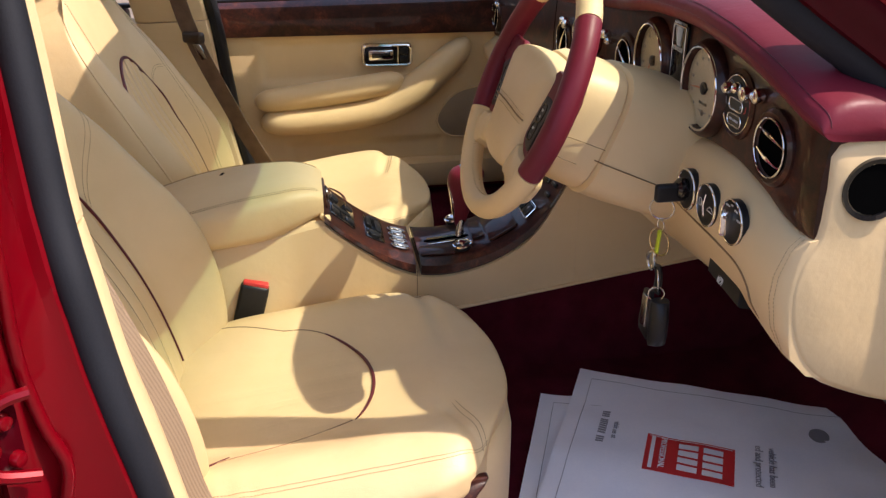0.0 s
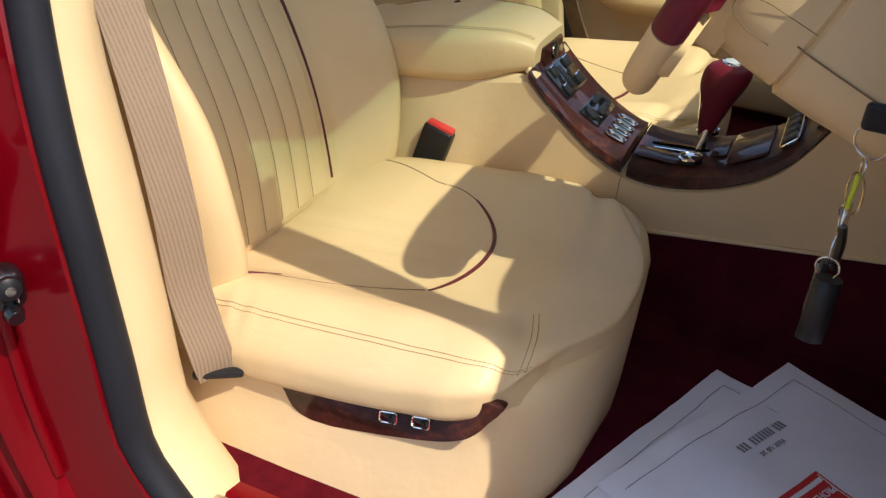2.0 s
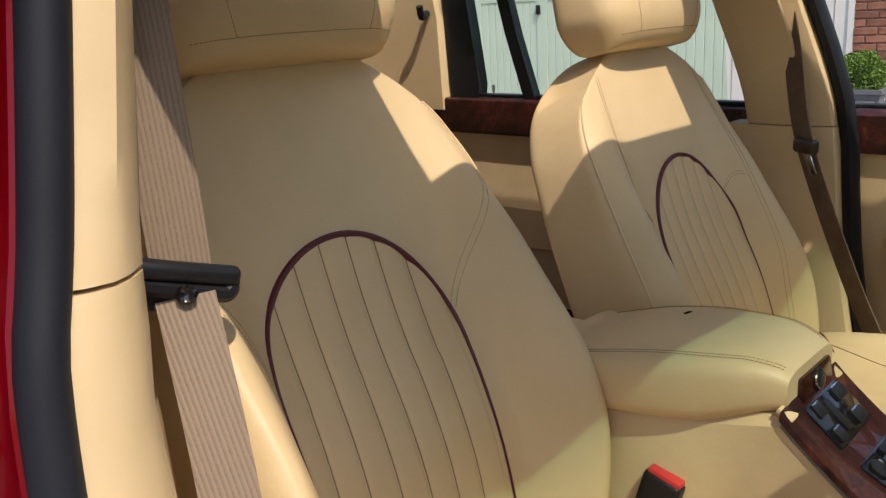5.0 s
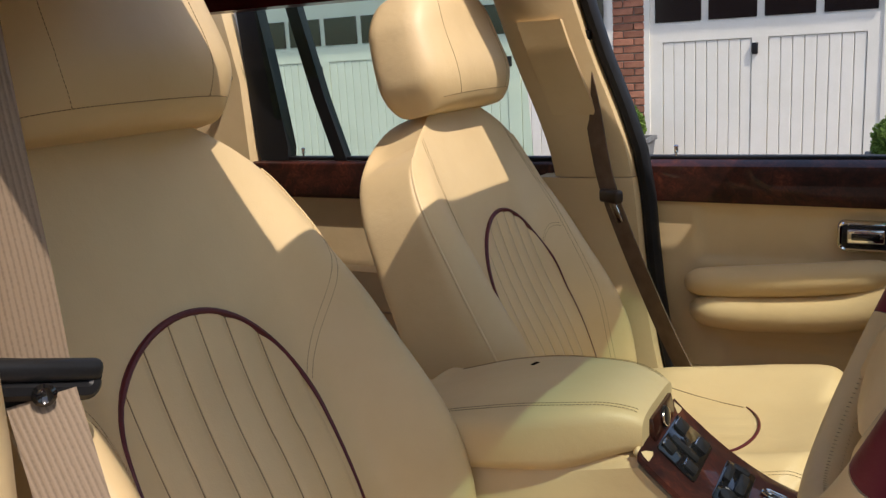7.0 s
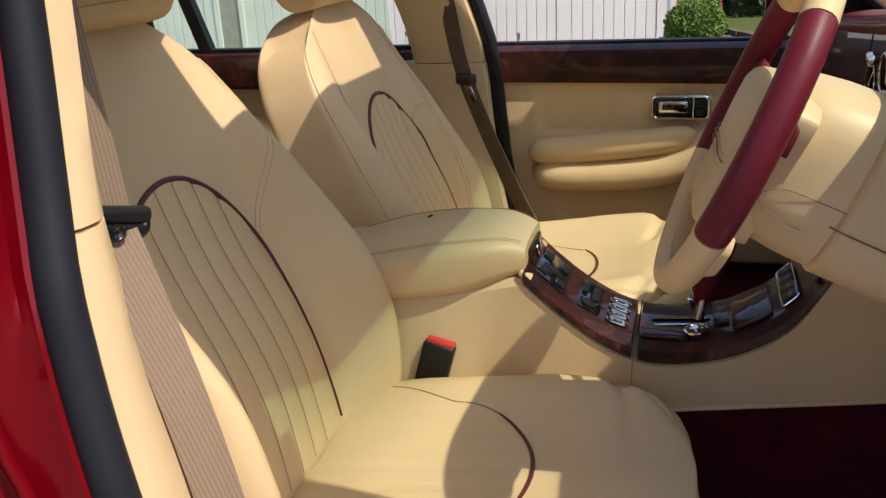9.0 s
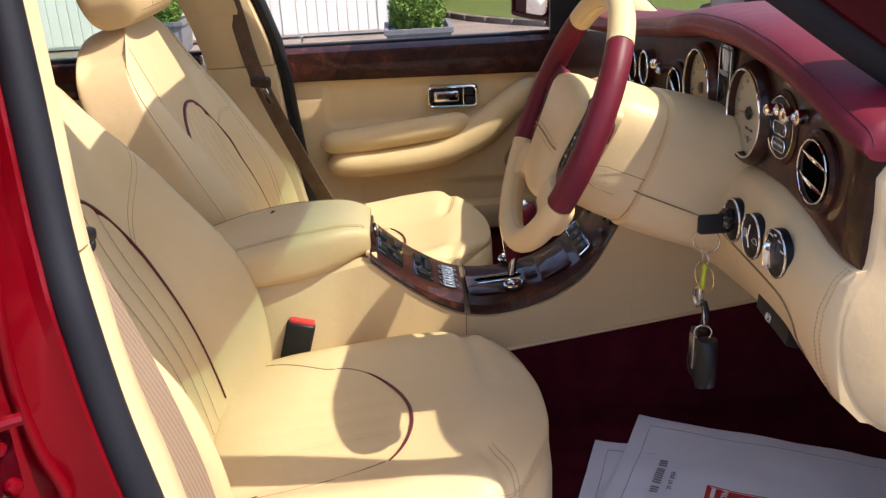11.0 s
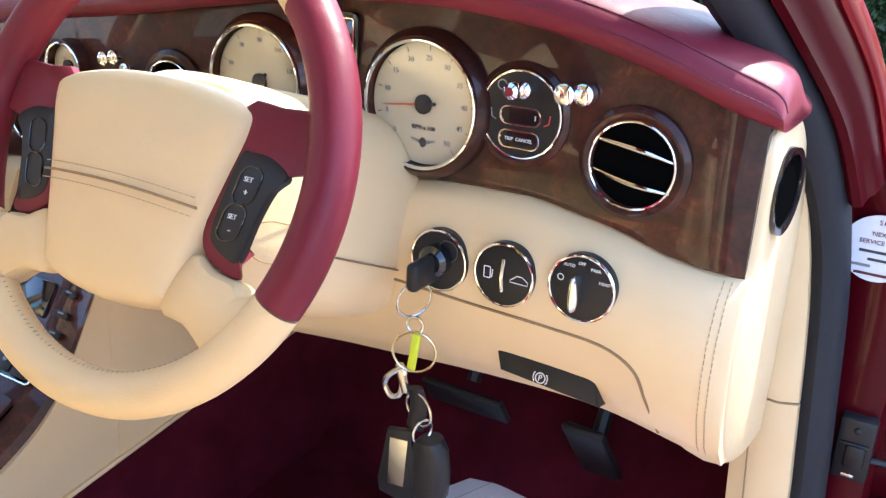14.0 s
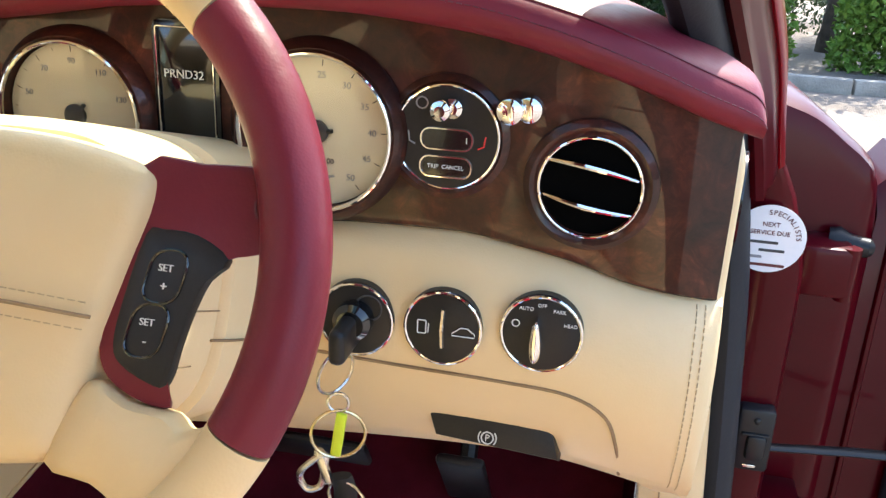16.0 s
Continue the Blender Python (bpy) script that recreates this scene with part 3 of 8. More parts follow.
part("pane", sheet(lambda u, v: (lerp(edge_x(1.24) - 0.09, -1.5, u), -0.935 + 0.20 * v * 0.33, lerp(1.09, 1.42, v)), 4, 4), SCREEN_GLASS, rear_door)
part("cap", rbox((edge_x(1.085) - 0.002, -0.942, 1.082), (0.026, 0.024, 0.036), 0.006), BLACK, rear_door, "black rubber end cap")

# unseen roof with an open glass hatch; its edges are placed to shape sunlight
roof = bmesh.new()
for x0, x1, y0, y1 in ((-1.75, -0.52, -0.66, 0.60), (-0.52, -0.11, -0.66, -0.365), (-0.52, -0.11, 0.39, 0.60)):
    loft(box_rings(x0, x1, y0, y1, 1.405, 1.445), bm=roof)
# the front edge follows the windscreen's curve, tuned to place shade on the seats
loft([[(-0.11, y, 1.405), (x, y, 1.405), (x, y, 1.445), (-0.11, y, 1.445)] for y, x in ((-0.66, 0.19), (-0.5, 0.245), (-0.34, 0.275), (-0.2, 0.292), (0.05, 0.30), (0.3, 0.285), (0.45, 0.225), (0.60, 0.17))], bm=roof)
single("ceiling", roof, HEADLINER, "cream headlining with an open sunroof", "ceiling", "structure")
for sgn, yy in ((-1, -0.69), (1, 0.63)):
    single("roof_rail", loft([[(x, yy - 0.04 + sgn * o, z - 0.035), (x, yy + 0.04 + sgn * o, z - 0.035), (x, yy + 0.035 + sgn * o, z + 0.035), (x, yy - 0.035 + sgn * o, z + 0.035)] for x, o, z in ((0.275, 0.012, 1.384), (0.18, 0.003, 1.402), (0.08, 0.0, 1.405), (-0.6, 0.0, 1.405), (-1.75, 0.0, 1.405))]), PAINT_DEEP_SHADE, "red painted roof rail", "rail", "structure")
rear_shell = bmesh.new()
loft(box_rings(-1.80, -1.74, -0.95, 0.90, 0.3, 1.42), bm=rear_shell)
single("wall_rear", rear_shell, HEADLINER, "cream rear bulkhead and parcel shelf", "wall", "structure")

# A pillars: seal, red pillar outside, cream trim inside
A_LINE = [(0.770, -0.884, 0.55), (0.768, -0.878, 0.68), (0.766, -0.870, 0.79), (0.765, -0.859, 0.91), (0.752, -0.844, 1.0), (0.700, -0.823, 1.08), (0.613, -0.790, 1.158), (0.536, -0.765, 1.215), (0.467, -0.742, 1.268), (0.398, -0.715, 1.318), (0.25, -0.675, 1.395)]
a_pillar = thing("a_pillar", (0.80, -0.88, 0.40), "red windscreen pillar with a dark rubber door seal", "pillar", kind="structure")


def sweep(path, section, tilt=0.0):
    """Section (across, away) swept on a path; across is the car's y, away is in the x-z plane, square to the path."""
    pts = smooth_path(path, 5)
    rings = []
    for i, p in enumerate(pts):
        t = (pts[min(i + 1, len(pts) - 1)] - pts[max(i - 1, 0)]).normalized()
        out = Vector((0, 1, 0))
        aw = out.cross(t).normalized()
        rings.append([p + out * a + aw * b for a, b in section])
    return loft(rings)


part("seal", sweep(A_LINE, [(0.020 * math.cos(q), 0.034 * math.sin(q) + 0.013) for q in [2 * math.pi * k / 12 for k in range(12)]]), RUBBER, a_pillar, "dark rubber door seal")
# shaded copy of the pillar paint for the flank turned from the sun
part("aperture", sweep(A_LINE[4:], [(0.0, 0.030), (-0.014, 0.012), (-0.024, 0.004), (-0.031, 0.006), (-0.034, 0.020), (-0.039, 0.026), (-0.044, 0.048), (-0.040, 0.058), (0.0, 0.058), (0.004, 0.05)]), PAINT_DEEP_SHADE, a_pillar, "red door aperture, darkened for its shade")
part("pillar", sweep(A_LINE[4:], [(-0.040, 0.049), (-0.046, 0.047), (-0.050, 0.052), (-0.051, 0.064), (-0.048, 0.073), (-0.036, 0.080), (-0.012, 0.074), (0.002, 0.060)]), PAINT, a_pillar, "glossy red painted pillar")
part("trim", sweep([(x, y + 0.03, z) for x, y, z in A_LINE[5:]], [(-0.03, 0.030), (-0.008, 0.026), (0.004, 0.045), (-0.02, 0.06)]), CREAM_PAD, a_pillar, "cream inner trim")
PA_LINE = [(0.93, 0.86, 0.86), (0.80, 0.80, 0.98), (0.70, 0.755, 1.07), (0.58, 0.715, 1.165), (0.42, 0.675, 1.28), (0.25, 0.63, 1.39)]
a_pillar_b = thing("a_pillar_passenger", (0.80, 0.80, 0.90), "cream trimmed windscreen pillar", "pillar", kind="structure")
part("trim", sweep(PA_LINE, [(-0.026, -0.034), (-0.032, -0.012), (-0.024, 0.016), (0.0, 0.040), (0.05, 0.03), (0.06, -0.034)]), CREAM_PAD, a_pillar_b, "cream padded inner trim")
part("screen_rubber", sweep(PA_LINE, [(-0.030, -0.046), (-0.036, -0.036), (-0.024, -0.030), (-0.010, -0.040)]), RUBBER, a_pillar_b, "black windscreen rubber")
part("pillar", sweep([(x - 0.02, y + 0.06, z) for x, y, z in PA_LINE], [(-0.02, -0.06), (0.04, -0.06), (0.05, 0.05), (-0.03, 0.06)]), BLACK, a_pillar_b, "dark window frame")
part("corner", plate([(0.50, -0.02), (0.72, -0.03), (0.66, 0.04), (0.58, 0.10), (0.50, 0.14)], (0.0, 0.79, 1.02), (1, 0, 0), (0, 0.02, 1), 0.02, 0.002), BLACK, a_pillar_b, "black mirror corner")

# lower hinge jamb of the driver's front door
def jamb_ring(z):
    k = curve_at([(0.3, 0.0), (0.6, 0.0), (0.9, 0.0), (0.99, 0.0), (1.03, -0.015), (1.07, -0.05), (1.10, -0.09), (1.14, -0.13)], z)
    o = curve_at([(0.3, 0.0), (0.90, 0.0), (0.94, 0.006), (1.0, 0.024), (1.06, 0.055), (1.14, 0.072)], z)
    k += 0.021
    return [(0.80 + k, -0.862 + o * 0.3, z), (0.792 + k, -0.878 + o * 0.45, z), (0.790 + k, -0.918 + o * 0.8, z), (0.793 + k, -0.930 + o, z), (0.803 + k, -0.935 + o, z), (0.95 + k * 0.5, -0.937 + o, z), (0.98 + k * 0.5, -0.90 + o * 0.5, z), (0.98 + k * 0.5, -0.862 + o * 0.3, z)]


front_jamb = thing("front_jamb", (0.85, -0.90, 0.30), "red painted front door jamb", "pillar", kind="structure")
# jamb, wing end and hinges have their shade put into the red
part("jamb", loft([jamb_ring(0.30 + 0.0385 * i) for i in range(21)]), PAINT_DEEP_SHADE, front_jamb, "glossy red jamb, darkened for its shade")


def wing_ring(y):
    top = curve_at([(-1.016, 0.955), (-1.012, 0.985), (-1.005, 1.004), (-0.970, 1.036), (-0.934, 1.060), (-0.905, 1.070)], y)
    f = curve_at([(-1.016, 0.012), (-1.0, 0.0), (-0.905, 0.0)], y)
    return [(0.912 + f, y, 0.30), (0.908 + f, y, 0.70), (0.908 + f, y, top - 0.030), (0.914 + f, y, top - 0.008), (0.930 + f, y, top), (1.16, y, top - 0.005), (1.16, y, 0.30)]


part("wing_end", loft([wing_ring(-1.016 + 0.111 * i / 16) for i in range(17)]), PAINT_DEEP_SHADE, front_jamb, "red wing end, darkened for its shade")
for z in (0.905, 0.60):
    part("hinge", rbox((0.886, -0.962, z), (0.06, 0.055, 0.055), 0.006), PAINT_DEEP_SHADE, front_jamb, "red hinge block")
    part("hinge_pin", lathe([(0.009, -0.030), (0.010, 0.027)], (0.866, -0.985, z), (0, 0, 1), 12), PAINT_DEEP_SHADE, front_jamb)
SEAL_Y = [(0.42, -0.885), (0.55, -0.884), (0.68, -0.878), (0.79, -0.870), (0.91, -0.859), (1.0, -0.844), (1.06, -0.829), (1.09, -0.820)]
SEAL_X = [(0.42, 0.0), (0.91, 0.0), (1.0, -0.010), (1.06, -0.045), (1.09, -0.075)]


def trim_ring(z):
    y, x = curve_at(SEAL_Y, z), curve_at(SEAL_X, z)
    return [(0.752 + x, y + 0.075, z), (0.740 + x, y + 0.055, z), (0.736 + x, y + 0.030, z), (0.744 + x, y + 0.012, z), (0.79 + x, y + 0.004, z), (0.80 + x, y + 0.075, z)]


part("kick_trim", loft([trim_ring(z) for z in (0.42, 0.5, 0.6, 0.7, 0.795)]), CREAM_PAD, front_jamb, "cream leather kick trim")
part("upper_trim", loft([trim_ring(z) for z in (0.798, 0.85, 0.90, 0.95, 1.0, 1.03, 1.06, 1.085)]), CREAM_PAD, front_jamb, "cream trim beside the dash end")
part("kick_trim_seam", tube([Vector(trim_ring(z)[1]) + Vector((-0.0006, 0, 0)) for z in (0.43, 0.55, 0.68, 0.79)], 0.0009, 5), SEAM, front_jamb)

sticker = thing("service_sticker", (0.787, -0.898, 0.93), "round white service reminder sticker on the red jamb", "sticker")
_sc, _su, _sv = Vector((0.8060, -0.8935, 0.952)), Vector((0.0, -1, 0)), Vector((0, 0, 1))
part("disc", plate(oval(0.068, 0.068, 40), _sc, _su, _sv, 0.0008, 0), PAPER, sticker)
for t, size, dz in (("NEXT", 0.0063, 0.0145), ("SERVICE DUE", 0.0063, 0.0062)):
    words(t, size, _sc - Vector((0.0011, 0, -dz)), _su, _sv, PIPING, sticker)
for i, ch in enumerate("SPECIALISTS"):
    q = radians(95 - 9.0 * i)
    words(ch, 0.0070, _sc + _su * (0.0265 * math.cos(q)) + _sv * (0.0265 * math.sin(q)) - Vector((0.0011, 0, 0)), _su * math.sin(q) - _sv * math.cos(q), _su * math.cos(q) + _sv * math.sin(q), PIPING, sticker, "letter")
for a, b, w, m_ in ((-0.004, -0.0035, 0.026, PRINT_DARK), (0.004, -0.0115, 0.024, PRINT_DARK), (-0.013, -0.0185, 0.018, PRINT_GREY), (0.0, -0.0265, 0.036, PIPING)):
    part("print_bar", plate(round_rect(w, 0.0028, 0.0008), _sc + _su * a + _sv * b - Vector((0.0009, 0, 0)), _su, _sv, 0.0003, 0), m_, sticker)
check = thing("door_check", (0.79, -0.92, 0.70), "black door check box with a dark arm", "check strap")
part("box", rbox((0.806, -0.913, 0.736), (0.022, 0.036, 0.072), 0.004), BLACK, check)
part("latch", rbox((0.796, -0.915, 0.730), (0.016, 0.020, 0.030), 0.005), BLACK, check)
part("lip", rbox((0.795, -0.913, 0.744), (0.006, 0.028, 0.004), 0.0015), BLACK, check)
part("rivet", lathe([(0.0035, 0), (0.0035, 0.002), (0.002, 0.003)], (0.795, -0.913, 0.760), (-1, 0, 0), 12), BLACK, check)
part("bright_mark", rbox((0.7945, -0.912, 0.707), (0.002, 0.013, 0.004), 0.001), STEEL, check, "bright metal mark")
part("arm", tube([(0.800, -0.918, 0.728), (0.83, -1.02, 0.720), (0.85, -1.10, 0.712)], [0.006, 0.008, 0.008], 8, flat=0.5), BLACK, check)

# open front door, seen at its hinge end
front_door = thing("door_2", (0.95, -1.5, 0.30), "wide open red front car door with cream lining", "door", kind="structure")
_dd, _dn = Vector((0.10, -0.99, 0)).normalized(), Vector((0.99, 0.10, 0)).normalized()


def door_pt(s, o, z):
    return Vector((0.935, -1.02, 0)) + _dd * s + _dn * o + Vector((0, 0, z))


# the shade on the shell is in its darker red
part("shell", loft([[door_pt(s, o, z) for o, z in ((0.0, 0.34), (0.0, 0.95), (0.02, 1.005 - 0.03 * (s < 0.01)), (0.11, 1.01 - 0.04 * (s < 0.01)), (0.145, 0.80), (0.145, 0.34))] for s in (0.0, 0.03, 0.4, 0.8, 1.08)]), PAINT_DEEP_SHADE, front_door, "glossy red door shell, darkened for its shade")
part("lining", loft([[door_pt(s, o, z) for o, z in ((-0.035, 0.40), (-0.045, 0.60), (-0.03, 0.90), (0.0, 0.94), (0.0, 0.40))] for s in (0.09, 0.5, 1.04)]), CREAM_PAD, front_door, "cream leather door lining")
part("wood_rail", loft([[door_pt(s, o, z) for o, z in ((-0.02, 0.945), (-0.01, 1.0), (0.02, 1.012), (0.02, 0.945))] for s in (0.09, 0.5, 1.04)]), WALNUT, front_door, "walnut waist rail")

part("seal", tube([door_pt(0.082, -0.010, z) for z in (0.36, 0.5, 0.65, 0.8, 0.90, 0.94)], 0.013, 10), RUBBER, front_door, "black rubber door seal")
part("grommet", lathe([(0.016, -0.01), (0.018, 0.0), (0.012, 0.012), (0.010, 0.03)], (0.898, -0.978, 0.925), (-0.2, -1, 0), 16), BLACK, front_door, "black cable grommet")
part("cable_sleeve", tube(smooth_path([(0.897, -0.980, 0.925), (0.903, -0.995, 0.922), (0.914, -1.012, 0.918)], 5), 0.010, 10), BLACK, front_door, "black cable sleeve")
part("edge_crease", tube([door_pt(0.020, -0.002, z) for z in (0.36, 0.6, 0.8, 0.93)], 0.004, 6), PAINT_DEEP_SHADE, front_door)

# windscreen, cowl, wipers and bonnet
screen_thing = thing("windscreen", (0.9, 0.0, 1.04), "green tinted curved windscreen glass with a darker top band", "windscreen", kind="structure")
def screen_at(u, v):
    return (lerp(0.80 + 0.24 * math.sin(math.pi * u), 0.20 + 0.07 * math.sin(math.pi * u), v), lerp(lerp(-0.80, 0.76, u), lerp(-0.66, 0.60, u), v), lerp(1.045, 1.425, v))


part("pane", sheet(screen_at, 24, 14), BAND_GLASS, screen_thing)


def bonnet_at(u, v):
    x, y = lerp(1.02, 2.75, u), lerp(-0.90, 0.88, v)
    e = abs(2 * v - 1)
    return (x + 0.10 * (1 - e * e), y * (1 - 0.05 * u), 1.005 - 0.13 * u - 0.05 * e ** 5 + 0.012 * math.exp(-((e) / 0.12) ** 2))


single("bonnet", slab(bonnet_at, 16, 28, lambda u, v: (0, 0, -0.03)), PAINT, "red painted bonnet with a raised centre line", "bonnet", "structure")
for sgn, y0, y1 in ((-1, -0.99, -0.90), (1, 0.88, 0.97)):
    single("wing", slab(lambda u, v: (lerp(1.0, 2.9, u), lerp(y0, y1, v), 1.045 - 0.19 * u - 0.07 * ((1 - v) if sgn < 0 else v) ** 2 - (0.10 if sgn > 0 else 0.0) * (1 - u)), 10, 4, lambda u, v: (0, 0, -0.5)), PAINT, "red painted front wing", "wing", "structure")
single("cowl", slab(lambda u, v: (lerp(0.86, 1.08, u) + 0.12 * math.sin(math.pi * v), lerp(-0.78, 0.76, v), 1.015 + 0.008 * math.sin(u * 20)), 14, 20, lambda u, v: (0, 0, -0.02)), BLACK, "black scuttle panel below the windscreen", "cowl", "structure")
for arm_pts, blade_pts in (([(1.02, -0.62, 1.060), (0.97, -0.45, 1.112), (0.955, -0.15, 1.150)], [(0.950, -0.58, 1.092), (0.950, -0.35, 1.132), (0.940, -0.08, 1.150)]),
                           ([(1.02, 0.80, 1.020), (0.96, 0.66, 1.072), (0.950, 0.42, 1.112)], [(0.945, 0.88, 1.030), (0.945, 0.62, 1.080), (0.940, 0.36, 1.118)])):
    wiper = thing("wiper", arm_pts[0], "black windscreen wiper at rest", "wiper", "windscreen wipers")
    part("arm", tube(smooth_path(arm_pts, 6), 0.008, 6), BLACK, wiper)
    part("blade", tube(smooth_path(blade_pts, 6), 0.013, 6), BLACK, wiper)


# ---- front seats ----
LEAN = radians(20.0)


def build_seat(cy, dz, m, label, panel, aw=0.166, ac=0.0):
    """A front seat round the line y = cy; m is 1 where its outer side faces -y, else -1."""
    seat = thing("car_seat", (0.0, cy, 0.42 + 0 * dz), label, "seat", "front seats")
    x0, z0 = -0.245, 0.553 + dz

    def back_place(y, s, off):
        return Vector((x0 - math.sin(LEAN) * s + math.cos(LEAN) * off, cy + m * y, z0 + math.cos(LEAN) * s + math.sin(LEAN) * off))

    def back_front(a, b):
        d = abs(a) - 0.86
        wing = math.exp(-(d / (0.21 if d < 0 else 0.30)) ** 2) * curve_at([(0.0, 0.118), (0.30, 0.138), (0.6, 0.088), (0.8, 0.030), (0.92, 0.004), (1.0, 0.0)], b) * (1.0 if m > 0 else 0.72)
        lumbar = 0.012 * math.exp(-((b - 0.25) / 0.2) ** 2)
        groove = 0.007 * math.exp(-((abs(a) - 0.585) / 0.035) ** 2) * max(0.0, min(1.0, (0.50 - b) / 0.10))
        return 0.012 + wing + lumbar - groove + 0.004 * math.sin(9 * b) * (1 - abs(a))

    back = Pillow(lambda b: curve_at([(0.0, 0.245), (0.25, 0.272), (0.55, 0.270), (0.8, 0.256), (0.90, 0.238), (0.96, 0.214), (1.0, 0.160)], b),
                  lambda a: 0.660 + (0.018 if m > 0 else 0.008) * math.exp(-((abs(a) - 0.45) / 0.28) ** 2) - 0.050 * (max(0.0, abs(a) - 0.45) / 0.55) ** 2.2,
                  back_place, back_front, lambda a, b: 0.105 + 0.01 * b, 3.6, 8.0, lambda b: curve_at([(0.0, 0.0), (0.4, 0.012), (0.8, 0.012), (1.0, 0.006)], b), 14.0)
    bk = part("backrest", back.mesh(84, 60), CREAM, seat)

    # arched, fluted middle of the backrest
    AS, AH = 0.285, 0.170

    def arch_half(s):
        if s < AS:
            return curve_at([(0.0, aw * 1.04), (AS, aw)], s)
        return aw * math.sqrt(max(0.0, 1 - ((s - AS) / AH) ** 2))

    def arch_mid(s):
        return ac + curve_at([(0.0, -0.022), (0.16, -0.006), (AS, 0.0), (0.46, 0.0)], s) * (1 if m > 0 else 0)

    def arch_top(y):
        return AS + AH * math.sqrt(max(0.0, 1 - (y / aw) ** 2)) if abs(y) < aw else 0.0

    k = 7
    for i in range(k):
        ya, yb = (-0.5 + i / k) * 2, (-0.5 + (i + 1) / k) * 2

        def flute(u, v, ya=ya, yb=yb):
            f = lerp(ya, yb, u)
            y = f * (aw - 0.006)
            top = arch_top(y) - 0.003
            s = lerp(0.012, top, v)
            if s < AS:
                y = f * (arch_half(s) - 0.004)
            rise = 0.0048 * math.sqrt(max(0.0, 1 - (2 * u - 1) ** 2)) - 0.0014
            return back.spot(arch_mid(s) + y, s, rise)
        part("flute", sheet(flute, 8, 34), CREAM, bk)
        if i:
            part("flute_seam", tube([flute(0.0, j / 30) + Vector((0.0012, 0, 0.0005)) for j in range(31)], 0.0008 if m > 0 else 0.00045, 5), FLUTE_SEAM if m > 0 else SEAM, bk)
    arch = [back.spot(arch_mid(s) - arch_half(s), s, 0.0015) for s in [AS * i / 12 for i in range(1, 12)]]
    arch += [back.spot(ac + aw * math.cos(q), AS + AH * math.sin(q), 0.0015) for q in [math.pi * (1 - i / 36) for i in range(37)]]
    arch += [back.spot(arch_mid(s) + arch_half(s), s, 0.0015) for s in [AS * (11 - i) / 12 for i in range(11)]]
    part("piping", tube(arch, [(0.0010 if j < 20 else 0.0017) + 0.0023 * min(1.0, max(0.0, 4.0 * (min(j, len(arch) - 1 - j) - 6) / len(arch))) for j in range(len(arch))], 8), PIPING, bk, "burgundy piping")
    for sg in (-1, 1):
        for d in (0.0, 0.006):
            if m > 0:
                line = [back.spot(sg * (lerp(aw * 0.98 + sg * ac, 0.245, t) + d), 0.330 - d * 0.6 + 0.155 * t ** 0.9, 0.0004) for t in [i / 10 for i in range(11)]]
            else:
                line = [back.spot(sg * (curve_at([(0.05, 0.165), (0.4, 0.185), (0.66, 0.160)], q) + d), q, 0.0004) for q in [0.08 + 0.55 * i / 40 for i in range(41)]]
                part("seam", stitches([back.spot(sg * (lerp(aw * 0.98, 0.180, t)), 0.355 + 0.03 * math.sin(t * 2.2) + d, 0.0004) for t in [i / 8 for i in range(9)]], 0.0034, 0.0016, 0.0005), SEAM, bk)
            part("seam", stitches(line, 0.0034, 0.0016, 0.0005), SEAM, bk)
        edge = [back.at(sg * 0.972, b, 1, 0.001) for b in [0.03 + 0.93 * i / 40 for i in range(41)]]
        part("edge_piping", tube(edge, 0.0022, 6), CREAM_PAD, bk)

    # cushion, its lower edge rising to the front over the plinth
    def cush_mid(s):
        return curve_at([(0.0, 0.538), (0.115, 0.541), (0.275, 0.562), (0.413, 0.600), (0.47, 0.612), (0.58, 0.612)], s)

    def cush_place(y, s, off):
        return Vector((-0.255 + s, cy + m * y, cush_mid(s) + dz * 0.5 + off))

    def crease(a):
        return 0.80 - 0.20 * (a + 0.3)

    def cush_front(a, b):
        wing = math.exp(-((abs(a) - 0.78) / 0.25) ** 2) * curve_at([(0.0, 0.040), (0.3, 0.052), (0.6, 0.052), (0.8, 0.036), (1.0, 0.010)], b)
        s = b * cush_len(a)
        roll = 0.012 * math.exp(-((b - 0.84) / 0.13) ** 2)
        fold = 0.011 * max(0.0, min(1.0, (-0.25 - a) / 0.2)) * math.exp(-((b - crease(a)) / 0.024) ** 2)
        fold += 0.012 * max(0.0, min(1.0, (a - 0.15) / 0.6)) * math.exp(-((b - 0.855) / 0.030) ** 2)
        # small folds in the leather of the outer bolster
        wrinkle = 0.0022 * math.exp(-((a + 0.93) / 0.10) ** 2) * math.exp(-((b - 0.22) / 0.12) ** 2) * math.sin(b * 95 + a * 14)
        return 0.558 + 0.120 * s - cush_mid(s) + wing + roll - fold + wrinkle

    def cush_len(a):
        return 0.545 - 0.055 * abs(a) ** 2.6

    def cush_in(b):
        return curve_at([(0.0, 0.258), (0.3, 0.274), (0.6, 0.272), (0.78, 0.256), (0.855, 0.240), (0.90, 0.238), (1.0, 0.165)], b)

    def cush_out(b):
        return curve_at([(0.0, 0.276), (0.3, 0.292), (0.58, 0.297), (0.70, 0.300), (0.80, 0.300), (0.88, 0.290), (0.94, 0.266), (1.0, 0.190)], b)

